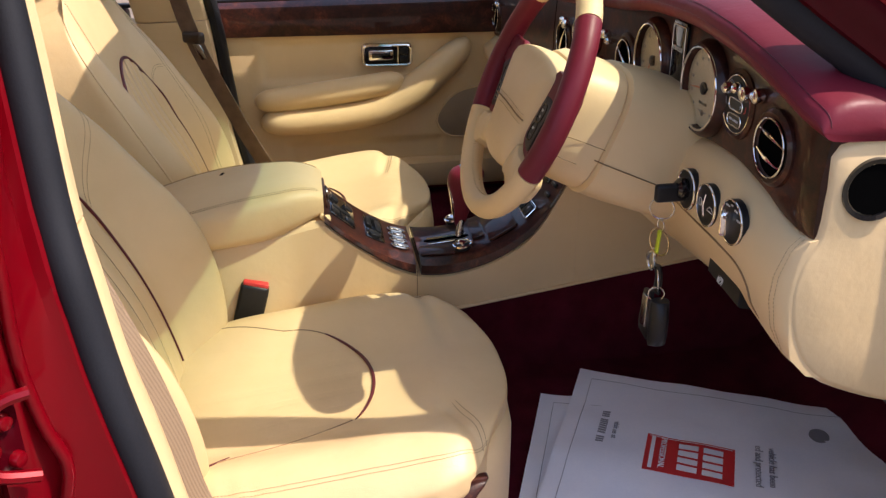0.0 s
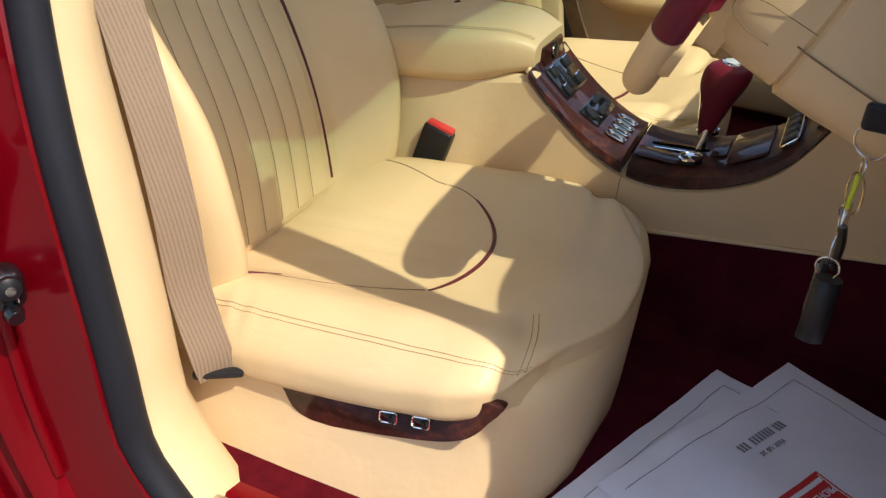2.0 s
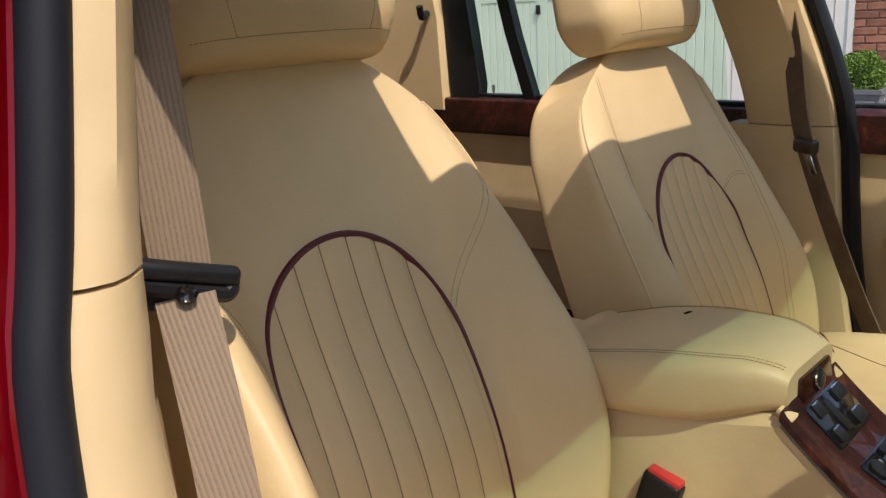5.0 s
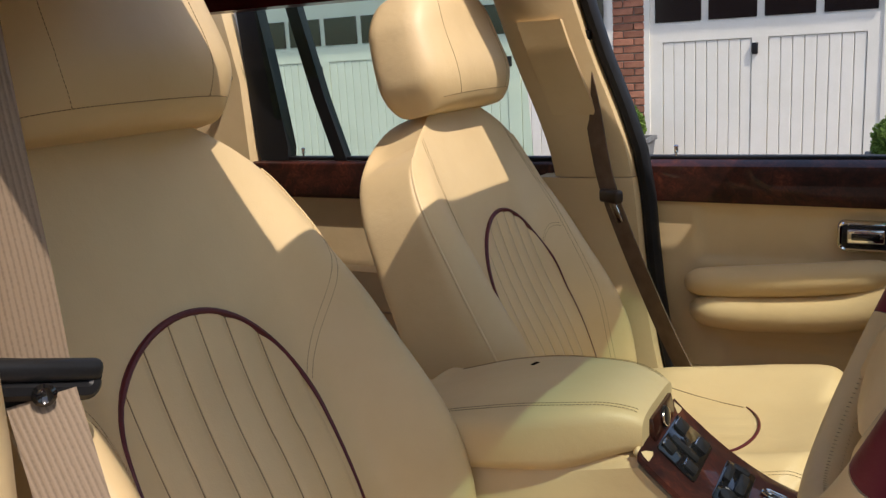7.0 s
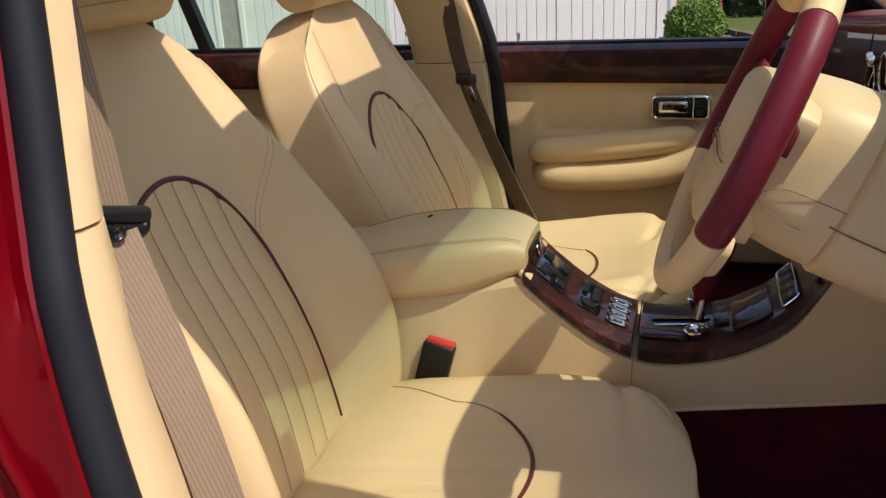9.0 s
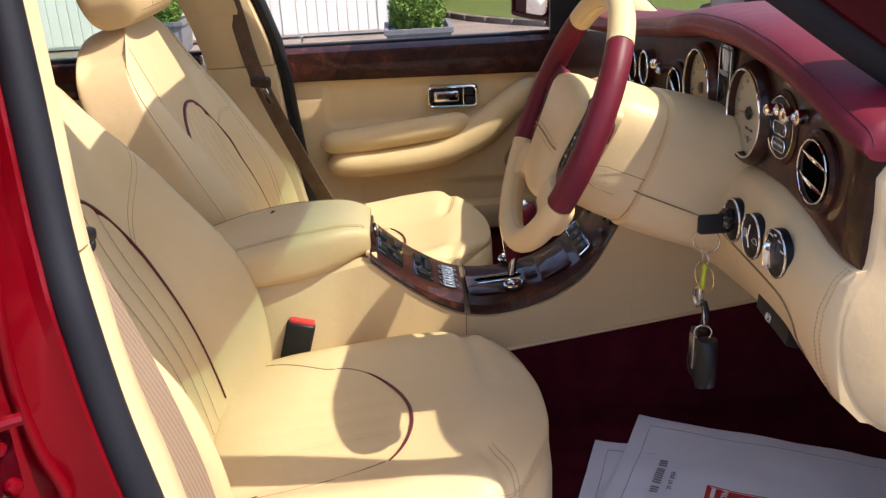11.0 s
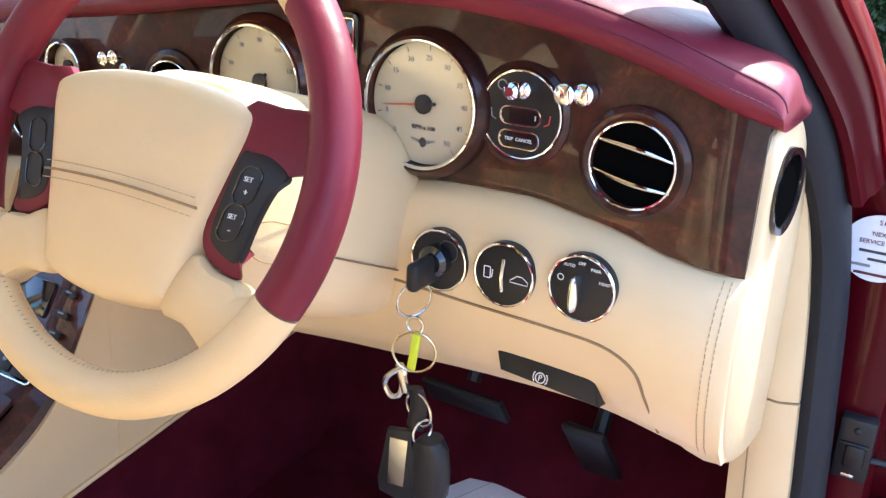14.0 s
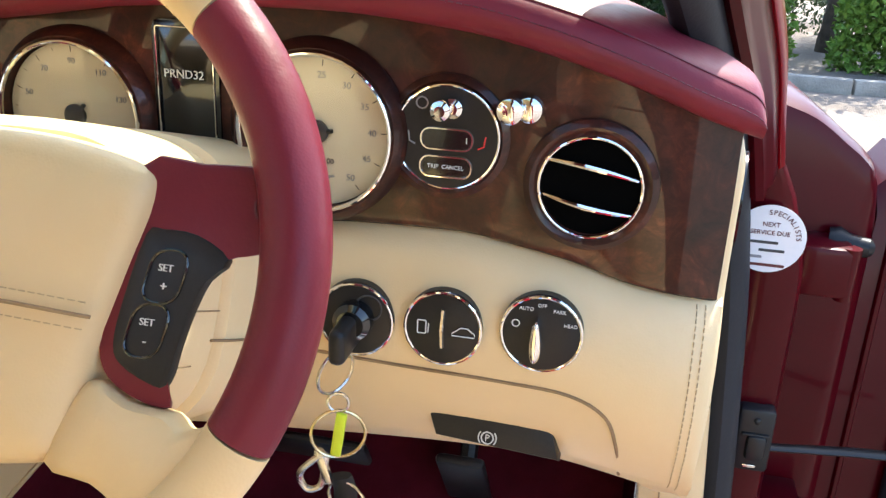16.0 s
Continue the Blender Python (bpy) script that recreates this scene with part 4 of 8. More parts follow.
    cush = Pillow(lambda b: (cush_in(b) + cush_out(b)) / 2, cush_len, cush_place, cush_front, lambda a, b: 0.032 + 0.016 * math.exp(-((a + 0.9) / 0.45) ** 2) * math.exp(-((b - 0.86) / 0.14) ** 2), 3.4, 6.5, lambda b: (cush_in(b) - cush_out(b)) / 2, 4.6)
    cs = part("cushion", cush.mesh(80, 110), CREAM, seat)
    for d in (0.010, 0.022):
        part("seam", stitches([cush.at(a, crease(a) + d + 0.004, 1, 0.0004) for a in [-0.90 + 0.56 * i / 24 for i in range(25)]], 0.0034, 0.0016, 0.0005), SEAM, cs)

    # the insert: wide at the backrest, round at the front
    def cut_half(q):
        if q < 0.20:
            return curve_at([(0.0, 0.205), (0.10, 0.190), (0.20, 0.158)], q)
        return 0.158 * math.sqrt(max(0.0, 1 - ((q - 0.20) / 0.138) ** 2))

    for i in range(7):
        ya, yb = (-0.5 + i / 7) * 2, (-0.5 + (i + 1) / 7) * 2

        def pad(u, v, ya=ya, yb=yb):
            f = lerp(ya, yb, u)
            top = 0.20 + 0.138 * math.sqrt(max(0.0, 1 - (f * 0.975) ** 2)) - 0.003
            q = lerp(0.03, top, v)
            y = f * (cut_half(q) - 0.004) if q < 0.20 else f * 0.154
            rise = 0.0016 * math.sqrt(max(0.0, 1 - (2 * u - 1) ** 2)) - 0.0011
            return cush.spot(y, q, rise)
        part("flute", sheet(pad, 8, 24), CREAM, cs)
    loop = [cush.spot(0.158 * math.cos(q), 0.20 + 0.138 * math.sin(q), 0.0013) for q in [math.pi * (0.735 - 0.575 * i / 36) for i in range(37)]]
    part("piping", tube(loop, [0.0010 + 0.0020 * math.sin(math.pi * i / 36) ** 0.6 for i in range(37)], 8), PIPING, cs, "burgundy piping")
    part("seam", tube([cush.spot(0.158 * math.cos(q), 0.20 + 0.138 * math.sin(q), 0.0006) for q in [math.pi * lerp(0.16, 0.03, i / 10) for i in range(11)]], 0.0009, 5), SEAM, cs)
    # straight outer seam of the insert and the short piping beside it
    part("seam", tube([cush.spot(lerp(-0.196, -0.106, t), lerp(0.05, 0.297, t) + 0.008 * math.sin(math.pi * t), 0.0006) for t in [i / 20 for i in range(21)]], 0.0009, 5), SEAM, cs)
    part("piping", tube([cush.spot(lerp(-0.236, -0.160, t), lerp(0.055, 0.118, t), 0.0008) for t in [i / 10 for i in range(11)]], [0.0024 - 0.0014 * i / 10 for i in range(11)], 6), PIPING, cs, "burgundy piping")
    part("seam", tube([cush.spot(cut_half(q), q, 0.0) for q in [0.05 + 0.16 * i / 10 for i in range(11)]], 0.0010, 5), SEAM, cs)
    for sg in (-1, 1):
        for d in (0.0, 0.007):
            side = [cush.at(sg * (0.885 - d * 2.6), b, 1, 0.0006) for b in [0.06 + 0.90 * i / 48 for i in range(49)]]
            part("seam", stitches(side, 0.0034, 0.0016, 0.0005), SEAM, cs)
    # plinth below the cushion
    def plinth_ring(z, k):
        pts = []
        for i in range(40):
            q = 2 * math.pi * i / 40
            c, s = math.cos(q), math.sin(q)
            ex = 0.279 * math.copysign(abs(c) ** 0.42, c)
            ey = 0.280 * math.copysign(abs(s) ** 0.42, s)
            bow = 0.048 * max(0.0, 1 - (ey / 0.280) ** 2) if c > 0 else 0.0
            x = -0.035 + (ex + bow) * k
            top = curve_at([(-0.32, 0.536), (-0.14, 0.540), (0.02, 0.558), (0.158, 0.594), (0.215, 0.608), (0.32, 0.606)], x) + 0.5 * dz - 0.026 * max(0.0, -m * ey / 0.280) * max(0.0, min(1.0, (x - 0.06) / 0.10))
            # the outer side flares towards the sill
            flare = curve_at([(0.42, 0.036), (0.46, 0.020), (0.49, 0.005), (0.51, 0.0)], z) * max(0.0, -m * ey / 0.280)
            pts.append((x, cy + ey * k - m * flare, z + (top - 0.560) * max(0.0, min(1.0, (z - 0.47) / 0.075))))
        return pts
    part("plinth", loft([plinth_ring(z, kk) for z, kk in ((0.421, 0.985), (0.47, 0.998), (0.52, 1.005), (0.545, 1.005), (0.560, 0.992), (0.570, 0.95), (0.575, 0.6))]), CREAM_PAD, seat)
    if panel:
        out = [(-0.054, 0.034), (-0.050, 0.012), (-0.036, -0.005), (-0.010, -0.011), (0.02, -0.007), (0.093, 0.010), (0.150, 0.027), (0.182, 0.046), (0.202, 0.075), (0.214, 0.100), (0.158, 0.087), (0.02, 0.050)]
        smoothed = [(p.x, p.y) for p in smooth_path([(a, b, 0) for a, b in out], 5, closed=True)]
        at = (0.0, cy - m * 0.2745, 0.505)
        pan = part("switch_panel", plate(smoothed, at, (1, 0, 0), (0, 0.06, 1), 0.012, 0.003), WALNUT, seat, "walnut seat switch panel")
        for sx, sz in ((0.085, 0.542), (0.125, 0.551)):
            part("bezel", ring_of(round_rect(0.021, 0.015, 0.003), (sx, cy - m * 0.287, sz), (1, 0, 0.22), (0, 0, 1), 0.0013), CHROME, pan, "chrome switch bezel")
            part("switch", rbox((sx, cy - m * 0.286, sz), (0.019, 0.006, 0.013), 0.002), GLOSS_BLACK, pan)
            part("rocker", rbox((sx + 0.004, cy - m * 0.2895, sz + 0.001), (0.005, 0.005, 0.010), 0.0015), BLACK, pan)
    # headrest on two posts
    hx, hz = x0 + 0.012 - math.sin(LEAN) * 0.675, z0 - 0.012 + math.cos(LEAN) * 0.675

    def head_place(y, s, off):
        l2 = radians(14)
        return Vector((hx + 0.012 - math.sin(l2) * s + math.cos(l2) * off, cy + m * y, hz + 0.000 + math.cos(l2) * s + math.sin(l2) * off))

    head = Pillow(lambda b: curve_at([(0.0, 0.146), (0.30, 0.172), (0.7, 0.160), (1.0, 0.120)], b), lambda a: 0.222 - 0.012 * a * a, head_place,
                  lambda a, b: 0.062 + 0.010 * math.exp(-((b - 0.3) / 0.25) ** 2), lambda a, b: 0.075, 3.2, 4.2, None, 6.0)
    hd = part("headrest", head.mesh(40, 36), CREAM, seat)
    for sg in (-1, 1):
        line = [head.at(sg * 0.60, b, 1, 0.0005) for b in [0.10 + 0.84 * i / 24 for i in range(25)]]
        part("seam", stitches(line, 0.0034, 0.0016, 0.0005), SEAM, hd)
        part("post", lathe([(0.0065, -0.045), (0.0065, 0.10)], (hx - 0.008, cy + sg * 0.062, hz), (-0.30, 0, 1), 16), CHROME, hd, "chrome post")
    low = [head.at(a, 0.10, 1, 0.0005) for a in [-0.9 + 1.8 * i / 30 for i in range(31)]]
    part("seam", stitches(low, 0.0034, 0.0016, 0.0005), SEAM, hd)
    return seat


build_seat(-0.418, 0.0, 1, "cream leather driver's seat with burgundy piping and fluted panels", True, 0.149, -0.004)
build_seat(0.402, -0.035, -1, "cream leather passenger seat with burgundy piping beside the console", False, 0.136, -0.010)


# ---- seat belts ----
def strap(path, half, across, thick=0.0012, name="strap"):
    pts = smooth_path(path, 8)
    rings = []
    for i, p in enumerate(pts):
        t = (pts[min(i + 1, len(pts) - 1)] - pts[max(i - 1, 0)]).normalized()
        a = Vector(across)
        a = (a - t * a.dot(t)).normalized()
        w = t.cross(a)
        rings.append([p + a * half + w * thick, p - a * half + w * thick, p - a * half - w * thick, p + a * half - w * thick])
    return loft(rings)


belt = thing("seat_belt", (-0.17, -0.70, 0.50), "tan webbing seat belt with a dark guide loop on the pillar", "seat belt", "seat belts")
part("strap", strap([(-0.132, -0.722, 0.532), (-0.140, -0.727, 0.566), (-0.166, -0.722, 0.64), (-0.183, -0.715, 0.73), (-0.208, -0.706, 0.82), (-0.236, -0.696, 0.90), (-0.276, -0.684, 1.006)], 0.025, (0.55, 0.83, 0)), BELT, belt, "tan woven webbing")
part("upper_strap", strap([(-0.281, -0.681, 1.012), (-0.288, -0.680, 1.10), (-0.300, -0.678, 1.20), (-0.318, -0.672, 1.36)], 0.025, (0.40, 0.91, 0)), BELT, belt, "tan woven webbing")
part("guide", ring_of(round_rect(0.080, 0.016, 0.007), (-0.281, -0.679, 1.018), (0.25, 0.93, -0.30), (-0.25, 0.33, 0.93), 0.0085, 8), BLACK, belt, "black guide loop")
part("bar", rbox((-0.276, -0.679, 1.026), (0.014, 0.094, 0.018), 0.007, 3, rot=Matrix.Rotation(radians(-14), 4, "Z") @ Matrix.Rotation(radians(-16), 4, "X")), BLACK, belt)
part("bolt", lathe([(0.008, 0.0), (0.009, 0.003), (0.006, 0.006), (0.003, 0.004)], (-0.270, -0.686, 1.010), (0.80, -0.58, 0.1), 16), GLOSS_BLACK, belt)
part("carrier", rbox((-0.298, -0.700, 1.012), (0.020, 0.050, 0.034), 0.006, rot=Matrix.Rotation(radians(-20), 4, "Z")), BLACK, belt)
part("slot", rbox((-0.132, -0.724, 0.533), (0.06, 0.014, 0.010), 0.004, rot=Matrix.Rotation(radians(35), 4, "Z")), BLACK, belt)

buckle = thing("belt_buckle", (-0.14, -0.145, 0.56), "black seat belt buckle with a red release tab", "buckle")
_br = Matrix.Rotation(radians(16), 4, "Y")
part("body", rbox((-0.122, -0.150, 0.602), (0.052, 0.026, 0.10), 0.006, 3, rot=_br @ Matrix.Rotation(radians(0), 4, "X")), BLACK, buckle)
part("release", rbox((-0.1075, -0.150, 0.6505), (0.046, 0.018, 0.010), 0.003, rot=_br), RED_TAB, buckle, "red release tab")

pbelt = thing("seat_belt", (-0.25, 0.72, 0.50), "brown webbing passenger belt hanging from the cream pillar", "seat belt", "seat belts")
PWEB = surface("brown_webbing", (0.11, 0.068, 0.042), (0.17, 0.11, 0.07), 0.7, scale=30.0, fine=600.0, bump=0.6)
part("strap", strap([(-0.345, 0.765, 1.235), (-0.315, 0.748, 1.12), (-0.27, 0.722, 0.935), (-0.17, 0.70, 0.70), (-0.10, 0.69, 0.56)], 0.025, (0.85, -0.5, 0.1)), PWEB, pbelt, "dark brown webbing")
part("stop", rbox((-0.266, 0.718, 0.930), (0.062, 0.022, 0.030), 0.008, 3, rot=Matrix.Rotation(radians(-35), 4, "Z")), BROWN, pbelt, "dark plastic tongue stop")
part("tongue", rbox((-0.254, 0.712, 0.898), (0.022, 0.004, 0.050), 0.002, rot=Matrix.Rotation(radians(-22), 4, "Y") @ Matrix.Rotation(radians(-35), 4, "Z")), STEEL, pbelt, "steel tongue")
part("anchor", tube(smooth_path([(-0.385, 0.770, 1.235), (-0.365, 0.764, 1.225), (-0.335, 0.755, 1.235), (-0.318, 0.752, 1.275)], 6), 0.011, 8), BLACK, pbelt, "black guide hook")


# ---- centre console ----
CY = -0.045
TOP = [(0.024, 0.771), (0.05, 0.745), (0.10, 0.705), (0.16, 0.676), (0.22, 0.664), (0.29, 0.668), (0.36, 0.690), (0.42, 0.735), (0.47, 0.800), (0.53, 0.905), (0.56, 0.960)]
LOW = [(0.024, 0.754), (0.05, 0.730), (0.10, 0.689), (0.16, 0.650), (0.22, 0.632), (0.29, 0.638), (0.36, 0.663), (0.42, 0.708), (0.47, 0.790), (0.53, 0.895), (0.56, 0.950)]


def smooth_table(table, n=6):
    return [(p.x, p.z) for p in smooth_path([(x, 0, z) for x, z in table], n)]


STOP, SLOW = smooth_table(TOP), smooth_table(LOW)
console = thing("centre_console", (0.2, CY, 0.42), "cream leather centre console with lacquered walnut top", "console")
rings = []
for (x, zt), (_, zl) in zip(STOP, SLOW):
    zl = max(zl, 0.0)
    base = 0.560 + 0.145 * (x - 0.29)
    rings.append([(x, CY - 0.090, base), (x, CY - 0.090, zl - 0.004), (x, CY - 0.078, zl + 0.002), (x, CY + 0.078, zl + 0.002), (x, CY + 0.090, zl - 0.004), (x, CY + 0.090, base)])
rear = [[(x, CY - 0.090 - 0.016 * f, 0.52), (x, CY - 0.090 - 0.016 * f, 0.745 - 0.03 * f), (x, CY - 0.075, 0.757), (x, CY + 0.075, 0.757), (x, CY + 0.090 + 0.016 * f, 0.745 - 0.03 * f), (x, CY + 0.090 + 0.016 * f, 0.52)] for x, f in ((-0.62, 1), (-0.4, 1), (-0.18, 1), (-0.08, 0.5))]
part("console_body", loft(rear + rings), CREAM_PAD, console, "cream leather console body")
ahead = [[(x, CY - 0.092, zb), (x, CY - 0.090, zt), (x, CY + 0.09, zt), (x, CY + 0.092, zb)] for x, zb, zt in ((0.50, 0.592, 0.86), (0.6, 0.607, 0.95), (0.75, 0.629, 1.0), (1.1, 0.68, 1.02))]
part("forward_panel", loft(ahead), CREAM_PAD, console, "cream leather tunnel side")
part("edge_welt", tube([(x, CY - 0.0925, 0.562 + 0.145 * (x - 0.29)) for x in [0.15 + 0.05 * i for i in range(18)]], 0.0035, 6), CREAM_PAD, console, "cream welt above the carpet")
part("joint_seam", tube([(0.190, CY - 0.0915, 0.545), (0.191, CY - 0.0915, 0.60), (0.192, CY - 0.0915, 0.645)], 0.0006, 4), SEAM, console)

# walnut top with a rolled edge
def wood_ring(i):
    (x, zt), (_, zl) = STOP[i], SLOW[i]
    h = 0.088
    return [(x, CY - h, zl), (x, CY - h - 0.006, zl + 0.006), (x, CY - h - 0.004, (zl + zt) / 2 + 0.006), (x, CY - h + 0.014, zt - 0.001), (x, CY - h + 0.026, zt + 0.001), (x, CY, zt + 0.002),
            (x, CY + h - 0.026, zt + 0.001), (x, CY + h - 0.014, zt - 0.001), (x, CY + h + 0.004, (zl + zt) / 2 + 0.006), (x, CY + h + 0.006, zl + 0.006), (x, CY + h, zl)]


JOIN = min(range(len(STOP)), key=lambda i: abs(STOP[i][0] - 0.195))
wood_rear = part("rear_wood_top", loft([wood_ring(i) for i in range(0, JOIN)]), WALNUT, console, "lacquered walnut switch panel")
wood_front = part("front_wood_top", loft([wood_ring(i) for i in range(JOIN, len(STOP))]), WALNUT, console, "lacquered walnut gear panel")


def on_top(x, y, lift=0.0):
    """A spot on the console top with its axes: along, across, up."""
    z = curve_at(STOP, x)
    d = (curve_at(STOP, x + 0.01) - curve_at(STOP, x - 0.01)) / 0.02
    along = Vector((1, 0, d)).normalized()
    up = along.cross(Vector((0, 1, 0)))
    up = up if up.z > 0 else -up
    return Vector((x, y, z + 0.002)) + up * lift, along, Vector((0, 1, 0)), up


def on_plate(name, x, y, w, h, r, mat, parent, lift=0.0, depth=0.003, label="", bevel=0.001):
    at, al, ac, up = on_top(x, y, lift)
    return part(name, plate(round_rect(w, h, r), at, al, ac, depth, bevel), mat, parent, label)


def on_ring(name, x, y, w, h, r, mat, parent, rad=0.0012, lift=0.003):
    at, al, ac, up = on_top(x, y, lift)
    return part(name, ring_of(round_rect(w, h, r), at, al, ac, rad), mat, parent)


# window switches, seat switches and the row of small chrome-rimmed buttons
sw = on_plate("window_switch_pack", 0.058, CY + 0.004, 0.060, 0.108, 0.005, GLOSS_BLACK, wood_rear, 0.0, 0.0022, "black window switch pack")
for dx, dy in ((-0.013, -0.034), (0.013, -0.034), (-0.013, 0.032), (0.013, 0.032)):
    small = dy < 0
    b = on_plate("rocker", 0.058 + dx, CY + 0.004 + dy, 0.017, 0.020 if small else 0.030, 0.003, BLACK, sw, 0.0022, 0.003)
    on_plate("rocker_edge", 0.058 + dx - 0.007, CY + 0.004 + dy, 0.0022, 0.018 if small else 0.027, 0.001, CHROME, b, 0.0050, 0.0008, "silver rocker edge")
on_plate("switch_label", 0.058, CY - 0.002, 0.042, 0.014, 0.002, BLACK, sw, 0.0022, 0.0012)
sw2 = on_plate("seat_switch_pack", 0.118, CY + 0.004, 0.040, 0.106, 0.004, GLOSS_BLACK, wood_rear, 0.0, 0.0022, "black seat switch pack")
on_plate("seat_switch", 0.124, CY + 0.008, 0.012, 0.050, 0.003, BLACK, sw2, 0.0022, 0.006)
on_plate("seat_switch", 0.107, CY + 0.020, 0.010, 0.040, 0.003, BLACK, sw2, 0.0022, 0.005)
on_plate("seat_switch", 0.116, CY - 0.032, 0.024, 0.024, 0.010, BLACK, sw2, 0.0022, 0.005)
on_plate("seat_switch", 0.118, CY + 0.046, 0.022, 0.014, 0.003, BLACK, sw2, 0.0022, 0.004)
for dx, dy in ((-0.006, -0.012), (0.010, -0.016), (0.004, 0.052)):
    on_plate("switch_mark", 0.118 + dx, CY + dy, 0.006, 0.003, 0.001, PRINT_GREY, sw2, 0.0024, 0.0004)
for row in range(4):
    x, y = 0.164, CY - 0.046 + 0.0255 * row
    bt = on_plate("button", x, y, 0.032, 0.015, 0.007, BLACK, wood_rear, 0.0, 0.003, "black button in an oval chrome rim")
    on_ring("button_rim", x, y, 0.034, 0.0175, 0.0085, CHROME, bt, 0.0017, 0.0030)
    for dx in (-0.008, 0.008):
        on_plate("button_lobe", x + dx, y, 0.009, 0.008, 0.0035, CHROME, bt, 0.0030, 0.0030)
    on_plate("button_bar", x, y, 0.024, 0.0028, 0.001, CHROME, bt, 0.0032, 0.0026)
part("wood_joint", tube([on_top(STOP[JOIN][0] - 0.002, CY + d, 0.0005)[0] for d in (-0.070, -0.035, 0, 0.035, 0.070)], 0.0009, 4), VOID, console)

# gear gate, chrome badge knobs, lidded tray and switch rows
gate = on_plate("gear_gate", 0.262, CY - 0.004, 0.115, 0.026, 0.006, GLOSS_BLACK, wood_front, 0.0004, 0.002, "gloss black gear gate")
on_plate("gate_slot", 0.262, CY - 0.004, 0.100, 0.009, 0.004, VOID, gate, 0.0024, 0.001)
on_plate("inlay", 0.236, CY - 0.050, 0.068, 0.040, 0.005, WALNUT, wood_front, 0.0006, 0.0022, "lacquered walnut inlay")
on_ring("gate_rim", 0.262, CY - 0.004, 0.116, 0.027, 0.006, CHROME, gate, 0.0008, 0.0020)
for x, y in ((0.286, -0.099), (0.290, 0.030)):
    at, al, ac, up = on_top(x, y, 0.0)
    kn = part("badge_knob", lathe([(0.017, 0.0), (0.0175, 0.005), (0.015, 0.009), (0.012, 0.010)], at, up, 28), BLACK, wood_front, "chrome rimmed badge knob")
    part("knob_rim", ring_of(oval(0.034, 0.034), at + up * 0.008, al, ac, 0.0025), CHROME, kn)
    part("knob_mark", plate(oval(0.010, 0.024), at + up * 0.009, al, ac, 0.004, 0.001), CHROME, kn)
    part("knob_mark", plate(oval(0.022, 0.008), at + up * 0.009, al, ac, 0.003, 0.001), CHROME, kn)
tray = on_plate("ashtray_lid", 0.366, CY, 0.062, 0.122, 0.006, WALNUT, wood_front, 0.0005, 0.005, "lacquered walnut lid", 0.0015)
on_plate("lid_gap", 0.366, CY, 0.066, 0.127, 0.007, VOID, tray, 0.0002, 0.0006)
on_plate("small_lid", 0.322, CY + 0.004, 0.024, 0.074, 0.004, WALNUT, wood_front, 0.0005, 0.004, "lacquered walnut lid")
bar = on_plate("switch_bar", 0.418, CY, 0.028, 0.132, 0.004, GLOSS_BLACK, wood_front, 0.0005, 0.004, "black switch bar in a chrome frame")
on_ring("bar_rim", 0.418, CY, 0.030, 0.135, 0.005, CHROME, bar, 0.0014, 0.0045)
for i in range(4):
    b = on_plate("bar_switch", 0.418, CY - 0.048 + 0.032 * i, 0.022, 0.028, 0.003, BLACK, bar, 0.0045, 0.003)
    on_plate("icon", 0.420, CY - 0.048 + 0.032 * i, 0.006, 0.007, 0.003, PRINT_GREY, b, 0.0076, 0.0004)
for i in range(2):
    for j in range(4):
        bt = on_plate("climate_button", 0.449 + 0.0135 * j, CY + (0.062 if i else -0.062), 0.0085, 0.024, 0.003, BLACK, wood_front, 0.0005, 0.004, "black climate button")
        on_plate("icon", 0.450 + 0.0135 * j, CY + (0.062 if i else -0.062), 0.002, 0.010, 0.0008, PRINT_GREY, bt, 0.0047, 0.0003)
on_plate("climate_display", 0.468, CY, 0.042, 0.070, 0.004, GLOSS_BLACK, wood_front, 0.0005, 0.003, "dark climate display")
for j in range(3):
    on_plate("climate_button", 0.502 + 0.010 * j, CY, 0.006, 0.066, 0.002, BLACK, wood_front, 0.0005, 0.004, "black climate button")

# gear lever
lever = thing("gear_lever", (0.285, CY, 0.668), "burgundy leather gear knob on a chrome stem", "gear lever")
part("stem", tube([(0.288, -0.043, 0.668), (0.291, -0.041, 0.690), (0.293, -0.039, 0.705)], [0.009, 0.007, 0.008], 12), STEEL, lever, "dark steel stem")
KNOB = [tuple(p) for p in smooth_path([(0.290, 0.690, 0.008), (0.291, 0.700, 0.0125), (0.293, 0.722, 0.0180), (0.296, 0.748, 0.0245), (0.300, 0.776, 0.0335), (0.304, 0.796, 0.0350), (0.306, 0.807, 0.029), (0.307, 0.812, 0.018), (0.307, 0.813, 0.012)], 4)]
knob = part("knob", loft([[Vector((cx, -0.035, z)) + Vector((r * math.cos(q), 0.86 * r * math.sin(q), 0)) for q in [2 * math.pi * k / 40 for k in range(40)]] for cx, z, r in KNOB]), BURGUNDY, lever, "burgundy leather knob", 85)
flash = []
for i, (cx, z, r) in enumerate(KNOB[4:17]):
    half = 0.34 * math.sin(math.pi * (i + 0.5) / 13) * (1.0 - 0.03 * i)
    flash.append([Vector((cx, -0.035, z)) + Vector((k * r * math.cos(q), 0.86 * k * r * math.sin(q), 0)) for k, q in ((0.9, 3.55 - half), (1.035, 3.55 - half * 0.9), (1.05, 3.55), (1.035, 3.55 + half * 0.9), (0.9, 3.55 + half))])
part("flash", loft(flash), CHROME, knob, "chrome teardrop")
